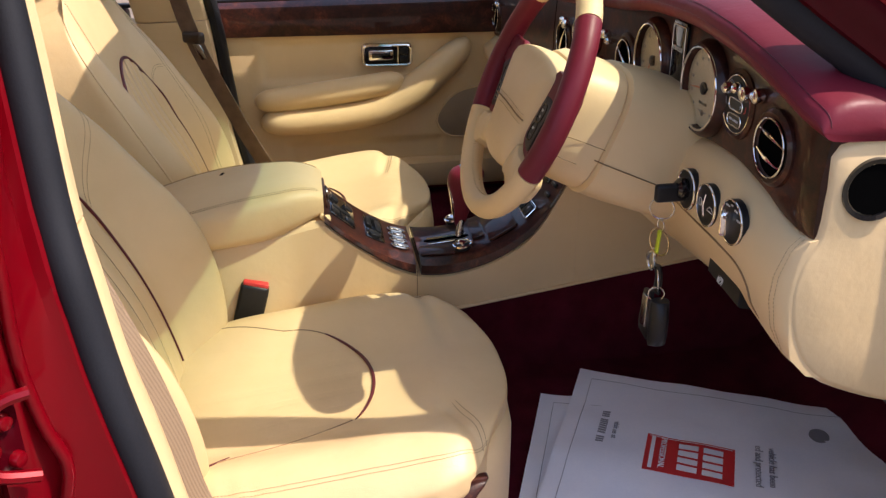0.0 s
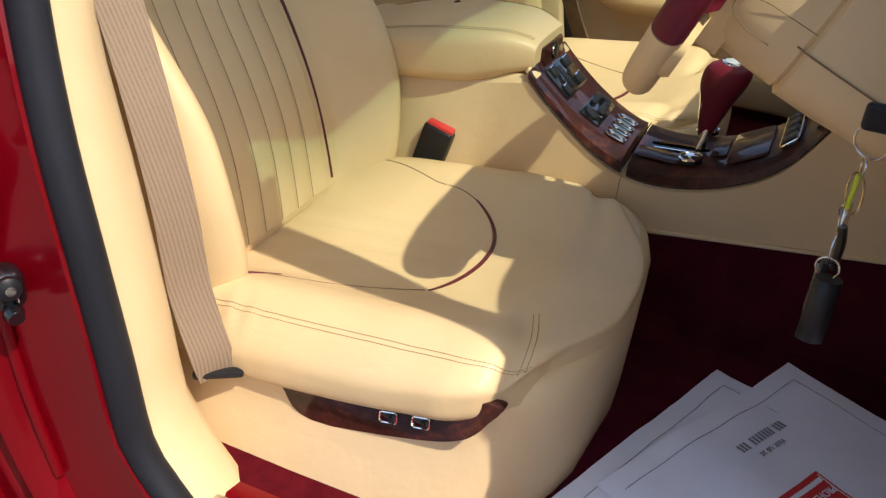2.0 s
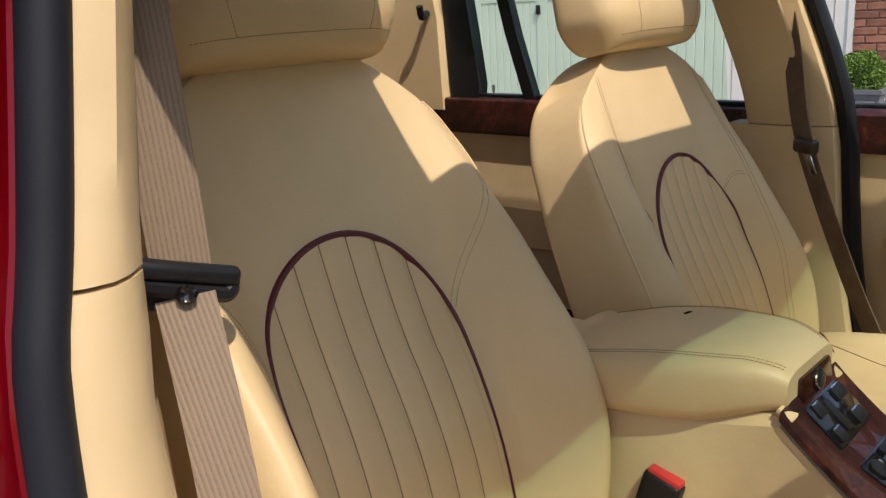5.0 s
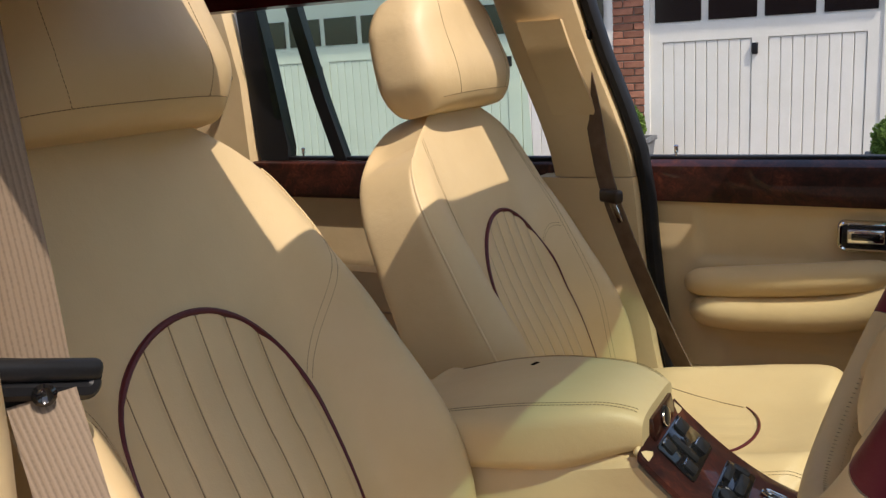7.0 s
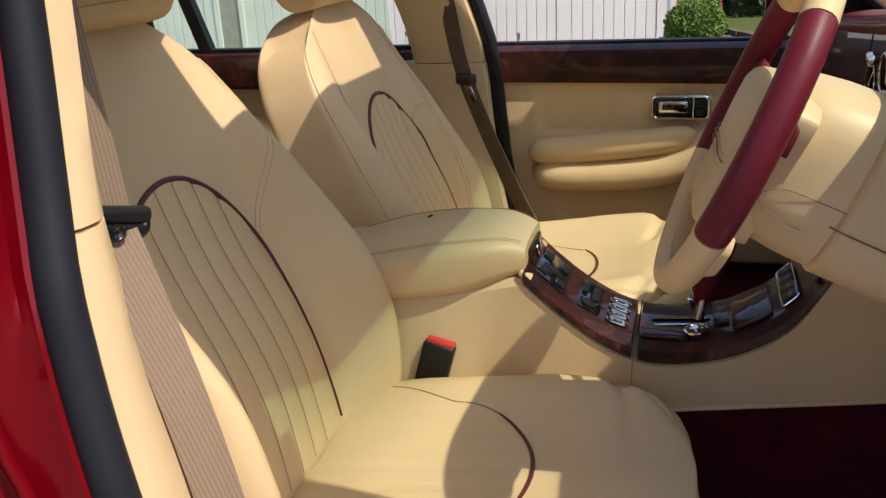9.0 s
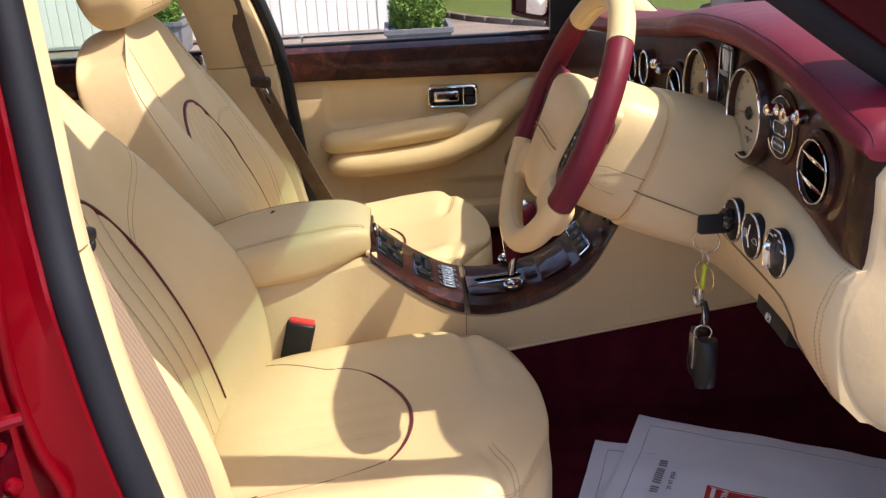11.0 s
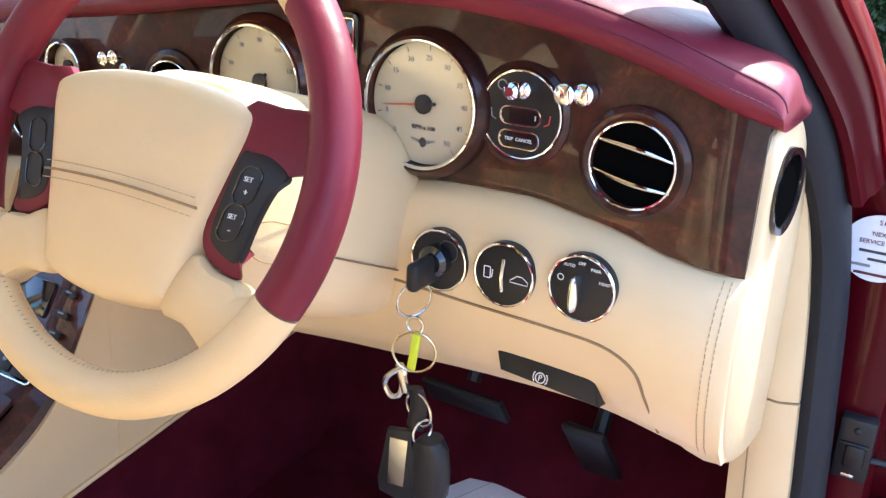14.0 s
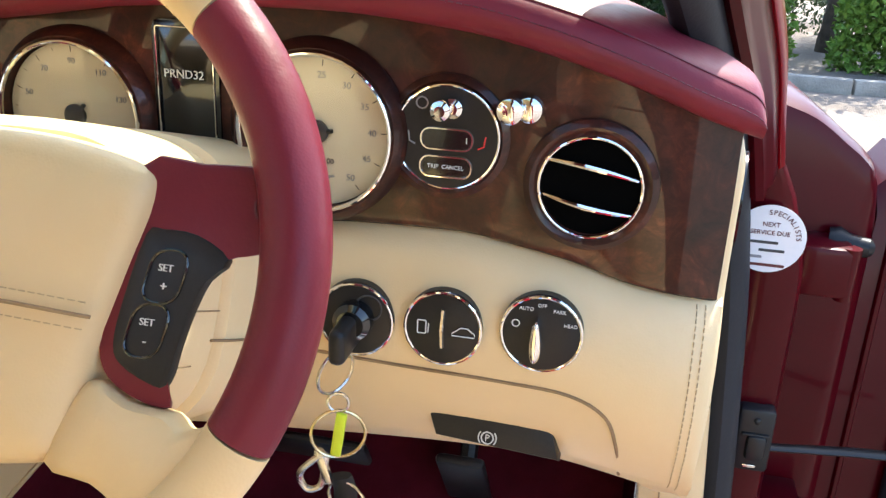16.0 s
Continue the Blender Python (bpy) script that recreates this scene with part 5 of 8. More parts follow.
part("cap", lathe([(0.0175, 0.0), (0.0165, 0.0035), (0.010, 0.005)], (0.307, -0.035, 0.810), (0.05, 0, 1), 28), CHROME, lever, "chrome cap")
part("cap_inlay", lathe([(0.013, 0.0), (0.008, 0.002)], (0.307, -0.035, 0.8145), (0.05, 0, 1), 24), surface("silver_blue_inlay", (0.42, 0.47, 0.52), (0.5, 0.55, 0.6), 0.3, bump=0.0), lever)

# padded armrest lid
arm = thing("armrest", (-0.12, CY, 0.75), "cream leather padded armrest on the console", "armrest")


def arm_ring(x):
    t = (x + 0.30) / 0.325
    top = curve_at([(-0.30, 0.772), (-0.20, 0.802), (-0.10, 0.819), (-0.03, 0.823), (0.01, 0.815), (0.025, 0.806)], x)
    low = curve_at([(-0.30, 0.700), (-0.19, 0.716), (-0.08, 0.724), (0.0, 0.752), (0.025, 0.758)], x)
    h = curve_at([(-0.30, 0.132), (-0.18, 0.128), (-0.05, 0.106), (0.01, 0.082), (0.025, 0.074)], x)
    mid = (top + low) / 2
    pts = []
    for k in range(36):
        q = 2 * math.pi * k / 36
        c, s = math.cos(q), math.sin(q)
        pts.append((x, CY + h * math.copysign(abs(c) ** 0.46, c), mid + (top - low) / 2 * math.copysign(abs(s) ** 0.52, s)))
    return pts


part("pad", loft([arm_ring(-0.32 + 0.0115 * i) for i in range(31)]), CREAM, arm)
for sg in (-1, 1):
    for d in (0.0, 0.006):
        line = []
        for i in range(34):
            x = -0.30 + 0.32 * i / 33
            r = arm_ring(x)
            line.append(Vector(r[13 if sg < 0 else 5]) + Vector((0, sg * d * -1, 0.0012 + d * 0.15)))
        part("seam", stitches(line, 0.0034, 0.0016, 0.0005), SEAM, arm)
fp = part("front_plate", plate(round_rect(0.096, 0.030, 0.004), (0.0245, -0.039, 0.7765), (0, 1, 0), (-0.16, 0, 1), 0.007, 0.0015), WALNUT, arm, "walnut end plate")
part("latch_button", lathe([(0.014, 0), (0.014, 0.003), (0.011, 0.0045)], (0.0315, -0.039, 0.778), (1, 0, 0.16), 26), BLACK, fp)
part("latch_rim", ring_of(oval(0.028, 0.022), (0.034, -0.039, 0.778), (0, 1, 0), (-0.16, 0, 1), 0.0018), CHROME, fp)
part("lip", rbox((0.026, CY, 0.7615), (0.022, 0.172, 0.009), 0.003, rot=Matrix.Rotation(radians(38), 4, "Y")), CREAM_PAD, arm)


_ar = arm_ring(-0.158)
part("lid_notch", tube([(-0.163, 0.004, _ar[9][2] - 0.004), (-0.160, 0.012, _ar[9][2] - 0.003), (-0.155, 0.022, _ar[9][2] - 0.007)], 0.0045, 6), VOID, arm, "dark finger notch")


# ---- dashboard ----
LIP = [(-0.845, 1.104), (-0.80, 1.118), (-0.75, 1.137), (-0.70, 1.153), (-0.64, 1.166), (-0.55, 1.173), (-0.42, 1.168), (-0.33, 1.155), (-0.22, 1.137), (-0.04, 1.112), (0.136, 1.089), (0.40, 1.062), (0.62, 1.040), (0.90, 1.008)]
WOODLOW = [(-0.84, 0.985), (-0.80, 0.986), (-0.765, 0.990), (-0.722, 1.002), (-0.68, 1.010), (-0.634, 1.016), (-0.56, 1.014), (-0.49, 1.004), (-0.40, 0.985), (-0.25, 0.958), (-0.10, 0.945), (0.05, 0.932), (0.232, 0.911), (0.457, 0.898), (0.811, 0.880), (0.90, 0.872)]
dash = thing("dashboard", (0.7, 0.0, 0.76), "dashboard with burgundy leather top, walnut fascia and cream lower panels", "dashboard")
YS = [-0.833 + 0.0022 * i for i in range(40)] + [-0.745 + 1.645 * i / 100 for i in range(101)]


def lip_x(y):
    return curve_at([(-0.845, 0.535), (-0.78, 0.520), (-0.60, 0.500), (-0.35, 0.498), (-0.20, 0.520), (-0.05, 0.535), (0.4, 0.535), (0.9, 0.555)], y)


def pad_ring(y):
    z, x = curve_at(LIP, y), lip_x(y)
    e = curve_at([(-0.833, 0.42), (-0.830, 0.70), (-0.822, 0.88), (-0.80, 0.97), (-0.75, 1.0), (0.9, 1.0)], y)
    h = 0.034 * e
    far = curve_at([(-0.833, 0.640), (-0.825, 0.690), (-0.80, 0.775), (-0.75, 0.86), (-0.6, 0.945), (-0.3, 1.02), (0.05, 1.04), (0.4, 1.01), (0.7, 0.90), (0.9, 0.84)], y)
    zf = curve_at([(-0.833, 1.108), (-0.80, 1.095), (-0.75, 1.080), (-0.5, 1.075), (0.9, 1.035)], y)
    w = min(1.0, (far - x) / 0.32)
    return [(x + 0.05, y, z - 0.006), (x + 0.012, y, z - 0.004), (x + 0.001, y, z + 0.004), (x, y, z + h * 0.40), (x + 0.008, y, z + h * 0.75), (x + 0.030 * lerp(w, 1, 0.3), y, z + h * 0.97), (x + 0.075 * lerp(w, 1, 0.1), y, z + h * 1.08),
            (x + 0.16 * w, y, z + h * 0.85), (lerp(x, far, 0.72), y, lerp(z + h, zf, 0.62)), (far, y, zf), (far, y, zf - curve_at([(-0.833, 0.006), (-0.80, 0.02), (-0.7, 0.03)], y))]


part("top_pad", loft([smooth_path(pad_ring(y), 3, closed=True) for y in YS]), BURGUNDY, dash, "burgundy leather dash top", 70)
part("pad_seam", tube([Vector(pad_ring(y)[4]) for y in YS], 0.0007, 5), PIPING, dash)
part("pad_stitching", stitches([Vector(pad_ring(y)[3]) + Vector((-0.0002, 0, 0)) for y in YS], 0.0034, 0.0018, 0.0004), PIPING, dash)
part("demister_slot", rbox((0.80, 0.10, 1.098), (0.035, 0.26, 0.006), 0.002, rot=Matrix.Rotation(radians(3), 4, "Z") @ Matrix.Rotation(radians(4.5), 4, "X")), BLACK, dash)

# walnut fascia
WX = 0.548
FY = [-0.822 + 1.70 * i / 110 for i in range(111)]


def fascia_ring(y):
    lo, hi = curve_at(WOODLOW, y), curve_at(LIP, y) + 0.012
    out = 0.006 * (1 - max(0.0, (-0.80 - y) / 0.022) ** 2) if y < -0.80 else 0.006
    hi = max(hi, lo + 0.02)
    return [(WX + 0.03, y, lo), (WX + 0.002, y, lo), (WX - out * 0.8, y, lo + 0.004), (WX - out, y, lo + 0.010), (WX - out - 0.002, y, lerp(lo, hi, 0.5)), (WX - out + 0.004, y, hi), (WX + 0.03, y, hi)]


fascia = part("fascia", loft([fascia_ring(y) for y in FY]), WALNUT, dash, "lacquered dark walnut fascia")
part("fascia_gap", tube([fascia_ring(0.225)[i] for i in (2, 3, 4, 5)], 0.0012, 4), VOID, fascia)
FX = WX - 0.007


def gauge(name, y, z, r, label, needle=None, bezel=0.012):
    """A round ivory instrument with chrome rim and glass."""
    g = part(name, lathe([(r + bezel, -0.004), (r + bezel, 0.004), (r + bezel * 0.75, 0.009), (r + 0.005, 0.0135), (r + 0.002, 0.0125), (r + 0.0005, -0.002)], (FX, y, z), (-1, 0, 0.03), 48), WALNUT, fascia, label)
    part("rim", tube([Vector((FX - 0.0135, y + (r + 0.0018) * math.cos(q), z + (r + 0.0015) * math.sin(q))) for q in [2 * math.pi * k / 48 for k in range(48)]], 0.0017, 8, closed=True), CHROME, g, "chrome rim")
    part("face", lathe([(r, 0.0), (r, 0.0012)], (FX - 0.0022, y, z), (-1, 0, 0), 48), DIAL, g, "ivory dial face")
    glass = lathe([(r * 0.999, 0.0), (r * 0.7, 0.0012), (0.001, 0.002)], (FX - 0.0062, y, z), (-1, 0, 0), 40)
    part("glass", glass, DIALGLASS, g)
    return g


def dial_marks(g, y, z, r, first, last, count, long_each, labels, size, lab_r):
    """Tick marks (one mesh a dial) and numerals; angles in degrees, from the left of the dial clockwise for the driver."""
    bm = bmesh.new()
    for i in range(count + 1):
        a = radians(lerp(first, last, i / count))
        u = Vector((0, -math.cos(a), math.sin(a)))
        w = Vector((0, math.sin(a), math.cos(a)))
        ln, th = (0.0042, 0.0004) if i % long_each == 0 else (0.0026, 0.0003)
        c = Vector((FX - 0.0036, y, z))
        quad = [c + u * (r - 0.003) + w * th, c + u * (r - 0.003) - w * th, c + u * (r - 0.003 - ln) - w * th, c + u * (r - 0.003 - ln) + w * th]
        bm.faces.new([bm.verts.new(p) for p in quad])
    part("tick_marks", bm, PRINT_DARK, g)
    for i, t in enumerate(labels):
        a = radians(lerp(first, last, i / (len(labels) - 1)))
        words(t, size, Vector((FX - 0.0038, y - lab_r * math.cos(a), z + lab_r * math.sin(a))), (0, -1, 0), (0, 0, 1), PRINT_GREY, g, "numeral")


def needle(g, y, z, ang, ln, tail=0.012):
    a = radians(ang)
    u, w = Vector((0, -math.cos(a), math.sin(a))), Vector((0, math.sin(a), math.cos(a)))
    c = Vector((FX - 0.0046, y, z))
    bm = bmesh.new()
    top = [c + u * ln + w * 0.0003, c + u * ln - w * 0.0003, c - w * 0.0011, c + w * 0.0011]
    loft([[p for p in top], [p + Vector((-0.0006, 0, 0)) for p in top]], bm=bm)
    n = part("needle", bm, NEEDLE, g, "orange needle")
    part("hub", lathe([(0.0085, 0.0), (0.0085, 0.0025), (0.006, 0.004)], (FX - 0.0040, y, z), (-1, 0, 0), 24), BLACK, g)
    part("needle_tail", tube([c + Vector((-0.001, 0, 0)), c - u * tail + Vector((-0.001, 0, 0))], 0.0017, 6), BLACK, g)


RPM, SPD = (-0.535, 1.083), (-0.347, 1.078)
g1 = gauge("rev_counter", RPM[0], RPM[1], 0.0535, "ivory rev counter in a walnut ring")
dial_marks(g1, RPM[0], RPM[1], 0.0535, 222, -52, 10, 1, ["0", "5", "10", "15", "20", "25", "30", "35", "40", "45", "50"], 0.0066, 0.0400)
needle(g1, RPM[0], RPM[1], 187.5, 0.043)
words("RPM x 100", 0.0055, Vector((FX - 0.0038, RPM[0], RPM[1] - 0.021)), (0, -1, 0), (0, 0, 1), PRINT_DARK, g1)
part("winged_mark", plate(oval(0.007, 0.009), (FX - 0.0036, RPM[0], RPM[1] - 0.034), (0, -1, 0), (0, 0, 1), 0.0004, 0), PRINT_DARK, g1)
for sg in (-1, 1):
    part("winged_mark", plate([(0.004 * sg, -0.001), (0.013 * sg, 0.002), (0.0125 * sg, 0.0035), (0.004 * sg, 0.0025)][:: sg], (FX - 0.0036, RPM[0], RPM[1] - 0.034), (0, -1, 0), (0, 0, 1), 0.0004, 0), PRINT_GREY, g1)
g2 = gauge("speedometer", SPD[0], SPD[1], 0.0535, "ivory speedometer in a walnut ring")
dial_marks(g2, SPD[0], SPD[1], 0.0535, 228, -48, 16, 2, ["10", "30", "50", "70", "90", "110", "130", "150", "170"], 0.0062, 0.0400)
needle(g2, SPD[0], SPD[1], 226, 0.040)

# gear display between the dials
disp = part("gear_display", plate(round_rect(0.050, 0.126, 0.006), (FX + 0.001, -0.437, 1.090), (0, -1, 0), (0, 0, 1), 0.004, 0.001), GLOSS_BLACK, fascia, "dark gear display")
part("display_rim", ring_of(round_rect(0.043, 0.116, 0.002), (FX - 0.0042, -0.437, 1.090), (0, -1, 0), (0, 0, 1), 0.0007), CHROME, disp)
words("PRND32", 0.0085, Vector((FX - 0.0046, -0.436, 1.115)), (0, -1, 0), (0, 0, 1), PRINT_PALE, disp)

# trip and lighting instrument
TR = (-0.628, 1.087)
trip = part("trip_instrument", lathe([(0.044, -0.004), (0.0435, 0.002), (0.039, 0.005), (0.0365, 0.002), (0.036, -0.004)], (FX, TR[0], TR[1]), (-1, 0, 0.03), 44), WALNUT, fascia, "round black trip and dimmer instrument")
part("rim", tube([Vector((FX - 0.0035, TR[0] + 0.0362 * math.cos(q), TR[1] + 0.0362 * math.sin(q))) for q in [2 * math.pi * k / 48 for k in range(48)]], 0.0011, 8, closed=True), CHROME, trip, "chrome rim")
part("face", lathe([(0.036, 0.0), (0.036, 0.0015)], (FX - 0.002, TR[0], TR[1]), (-1, 0, 0), 44), BLACK, trip)
for dz, t in ((-0.001, ""), (-0.0205, "TRIP  CANCEL")):
    part("lozenge", ring_of(round_rect(0.036, 0.0145, 0.0065), (FX - 0.0040, TR[0], TR[1] + dz), (0, -1, 0), (0, 0, 1), 0.0010), CHROME, trip)
    part("window", plate(round_rect(0.034, 0.0125, 0.0055), (FX - 0.0035, TR[0], TR[1] + dz), (0, -1, 0), (0, 0, 1), 0.0006, 0), GLOSS_BLACK, trip)
    if t:
        words(t, 0.0040, Vector((FX - 0.0046, TR[0], TR[1] + dz)), (0, -1, 0), (0, 0, 1), PRINT_PALE, trip)
words("I", 0.006, Vector((FX - 0.0046, TR[0] - 0.014, TR[1] - 0.001)), (0, -1, 0), (0, 0, 1), PRINT_PALE, trip)
for sg, mt in ((-1, RED_TAB), (1, PRINT_GREY)):
    part("icon", tube([Vector((FX - 0.004, TR[0] + sg * 0.027, TR[1] + 0.003)), Vector((FX - 0.004, TR[0] + sg * 0.026, TR[1] - 0.004)), Vector((FX - 0.004, TR[0] + sg * 0.022, TR[1] - 0.006))], 0.0006, 4), mt, trip)
part("icon", tube([Vector((FX - 0.004, TR[0] + 0.018 + 0.004 * math.cos(q), TR[1] + 0.023 + 0.004 * math.sin(q))) for q in [2 * math.pi * k / 12 for k in range(12)]], 0.0006, 4, closed=True), PRINT_GREY, trip)


def push_knob(y, z, x=FX, r=0.0095, parent=None):
    k = part("knob", lathe([(r * 0.55, -0.002), (r * 0.6, 0.008), (r * 0.95, 0.011), (r, 0.016), (r * 0.9, 0.021), (r * 0.5, 0.0235)], (x, y, z), (-1, 0, 0), 26), CHROME, parent or fascia, "chrome turn knob")
    return k


push_knob(TR[0] + 0.002, TR[1] + 0.0215, r=0.0075, parent=trip)
push_knob(TR[0] - 0.0045, TR[1] + 0.0220, x=FX + 0.009, r=0.0075, parent=trip)
push_knob(-0.672, 1.112, r=0.0095)
push_knob(-0.6835, 1.112, x=FX + 0.010, r=0.0095)


def vent(y, z, r, parent, x=FX, slats=2, tilt=0.10, label="round black air vent with chrome bars"):
    """A bull's-eye vent: recessed bowl, chrome ring and bars."""
    v = part("air_vent", lathe([(r + 0.012, 0.0), (r + 0.0115, 0.004), (r + 0.007, 0.0075), (r + 0.002, 0.006), (r, 0.004), (r - 0.001, -0.001)], (x, y, z), (-1, 0, 0), 44), WALNUT, parent, label)
    part("ring", tube([Vector((x - 0.0085, y + (r + 0.0005) * math.cos(q), z + (r + 0.0005) * math.sin(q))) for q in [2 * math.pi * k / 48 for k in range(48)]], 0.0012, 8, closed=True), CHROME, v, "chrome ring")
    part("bowl", lathe([(r, 0.0), (r * 0.9, -0.0005), (0.002, -0.001)], (x - 0.003, y, z), (-1, 0, 0), 36), VOID, v)
    for i in range(slats):
        d = (i - (slats - 1) / 2) * r * 0.72
        hw = math.sqrt(r * r - d * d)
        c, s = math.cos(tilt), math.sin(tilt)
        p = [Vector((x - 0.0065, y + sg * hw * c - d * s * 0.0, z + d + sg * hw * s)) for sg in (-1, 1)]
        bend = Vector((-0.003, 0, 0.003 * (1 if d >= 0 else -1)))
        part("bar", tube([p[0].lerp(p[1], q) + bend * 0.6 * math.sin(math.pi * q) for q in [k / 8 for k in range(9)]], [0.0010, 0.0015, 0.0020, 0.0023, 0.0024, 0.0023, 0.0020, 0.0015, 0.0010], 8), CHROME, v, "chrome bar")
    return v


vent(-0.728, 1.063, 0.0340, fascia, tilt=0.16)
vent(-0.226, 1.050, 0.034, fascia, slats=1, tilt=0.5)
vent(0.140, 1.008, 0.036, fascia, slats=1, tilt=-0.95)
vent(0.795, 0.945, 0.036, fascia, slats=1, tilt=-1.0)
push_knob(0.092, 1.052)
push_knob(0.108, 1.056, r=0.008)
push_knob(0.730, 0.985, r=0.007)
push_knob(0.715, 0.985, r=0.006)
# small gauges at the centre
for y, z in ((-0.062, 1.058), (0.018, 1.046), (-0.098, 1.006), (-0.038, 0.996), (0.022, 0.986)):
    gg = gauge("small_gauge", y, z, 0.026 if z > 1.03 else 0.019, "small ivory gauge with chrome rim", bezel=0.006)
    needle(gg, y, z, 120, 0.014, 0.004)
push_knob(-0.140, 1.078, r=0.0085)
push_knob(-0.156, 1.081, r=0.0085)
push_knob(-0.172, 1.072, r=0.006)

# cream lower panels on the driver's side
def lower_ring(y):
    zt = curve_at(WOODLOW, y)
    e = curve_at([(-0.830, 0.0), (-0.826, 0.45), (-0.816, 0.80), (-0.79, 1.0), (0, 1.0)], y)
    low = curve_at([(-0.86, 0.800), (-0.826, 0.803), (-0.80, 0.808), (-0.70, 0.822), (-0.45, 0.805), (-0.30, 0.79), (-0.10, 0.785)], y)
    pts = [(WX + 0.01, zt + 0.004), (WX - 0.004, zt), (WX - 0.020 * e, zt - 0.012), (WX - 0.034 * e, lerp(zt, low, 0.25)), (WX - 0.036 * e, lerp(zt, low, 0.42)), (WX - 0.028 * e, lerp(zt, low, 0.62)), (WX - 0.008 * e, lerp(zt, low, 0.82)), (WX + 0.020, lerp(zt, low, 0.96)), (WX + 0.05, low), (WX + 0.12, low - 0.006), (WX + 0.25, low), (WX + 0.25, zt)]
    return [(x, y, z) for x, z in pts]


low_y = [-0.826, -0.824, -0.82, -0.812] + [-0.80 + 0.72 * i / 40 for i in range(41)]
lower = part("lower_panel", loft([lower_ring(y) for y in low_y]), CREAM_PAD, dash, "cream leather lower dash")


def face_x(y, z):
    """The driver's lower panel: x of its skin at a height."""
    ring = lower_ring(y)[1:9]
    for (x0, _, z0), (x1, _, z1) in zip(ring, ring[1:]):
        if z1 <= z <= z0:
            return lerp(x0, x1, (z0 - z) / max(1e-6, z0 - z1))
    return ring[-1][0]


# rounded end cheek with the side vent
def cheek_ring(y, grow):
    pts = []
    shape = [(0.558, 1.100), (0.552, 1.05), (0.550, 0.995), (0.536, 0.965), (0.528, 0.92), (0.540, 0.86), (0.575, 0.806), (0.64, 0.772), (0.71, 0.752), (0.785, 0.752), (0.788, 0.86), (0.775, 0.95), (0.745, 1.02), (0.70, 1.07), (0.645, 1.104)]
    c = (0.66, 0.93)
    for x, z in shape:
        pts.append((c[0] + (x - c[0]) * grow, y, c[1] + (z - c[1]) * grow))
    return [tuple(p) for p in smooth_path(pts, 3, closed=True)]


cheek = part("end_cheek", loft([cheek_ring(y, g) for y, g in ((-0.79, 0.97), (-0.806, 0.995), (-0.818, 0.99), (-0.825, 0.965), (-0.828, 0.92), (-0.829, 0.5))]), CREAM_PAD, dash, "cream leather dash end")
sv = part("side_vent", lathe([(0.036, -0.002), (0.0355, 0.004), (0.030, 0.003), (0.029, -0.006)], (0.604, -0.8305, 1.046), (-0.10, -1, 0), 36), GLOSS_BLACK, cheek, "black oval side vent")
part("bowl", lathe([(0.029, 0.0), (0.002, -0.001)], (0.604, -0.8318, 1.046), (-0.10, -1, 0), 30), VOID, sv)
for d in (0.0, 0.006):
    line = [Vector((0.5305 + 0.03 * max(0, (0.90 - z)) ** 2 * 40 * 0.25 + d * 0.3, -0.812 - d, z)) for z in [0.985 - 0.16 * i / 24 for i in range(25)]]
    part("cheek_seam", stitches([Vector((face_x(-0.809 - d, p.z) - 0.0009, -0.809 - d, p.z)) for p in line], 0.0035, 0.002, 0.0005), THREAD, lower)

# knee panel joint
joint = [(-0.40, 0.930), (-0.50, 0.926), (-0.60, 0.921), (-0.68, 0.919), (-0.728, 0.916), (-0.755, 0.902), (-0.766, 0.875), (-0.772, 0.830)]
part("panel_joint", tube(smooth_path([(face_x(y, z) - 0.0006, y, z) for y, z in joint], 6), 0.0014, 5), SEAM, lower)


def switch_disc(y, z, r, label):
    x = face_x(y, z) - 0.001
    d = part("round_switch", lathe([(r + 0.002, -0.006), (r + 0.002, 0.002), (r, 0.003), (0.002, 0.003)], (x, y, z), (-1, 0, 0.05), 40), BLACK, lower, label)
    part("rim", tube([Vector((x - 0.003, y + (r + 0.001) * math.cos(q), z + (r + 0.001) * math.sin(q))) for q in [2 * math.pi * k / 44 for k in range(44)]], 0.0014, 8, closed=True), CHROME, d, "chrome rim")
    return d, x - 0.0035


ig, xi = switch_disc(-0.573, 0.955, 0.0262, "black ignition switch in a chrome ring")
part("barrel", lathe([(0.014, 0.0), (0.014, 0.010), (0.010, 0.014)], (xi, -0.573, 0.957), (-1, 0, 0), 24), GLOSS_BLACK, ig)
part("lock_ring", ring_of(oval(0.019, 0.019), (xi - 0.001, -0.583, 0.966), (0, 1, 0), (0, 0, 1), 0.0007), PRINT_DARK, ig)
s2, x2 = switch_disc(-0.637, 0.957, 0.0262, "black fuel flap and boot switch in a chrome ring")
part("rocker_line", tube([(x2 - 0.001, -0.637, 0.943), (x2 - 0.003, -0.6365, 0.957), (x2 - 0.001, -0.637, 0.972)], 0.0016, 6), CHROME, s2)
part("fuel_icon", ring_of(round_rect(0.006, 0.010, 0.001), (x2 - 0.0005, -0.622, 0.957), (0, -1, 0), (0, 0, 1), 0.0005), PRINT_PALE, s2)
part("fuel_icon", tube([(x2 - 0.0005, -0.6265, 0.953), (x2 - 0.0005, -0.6270, 0.960)], 0.0005, 4), PRINT_PALE, s2)
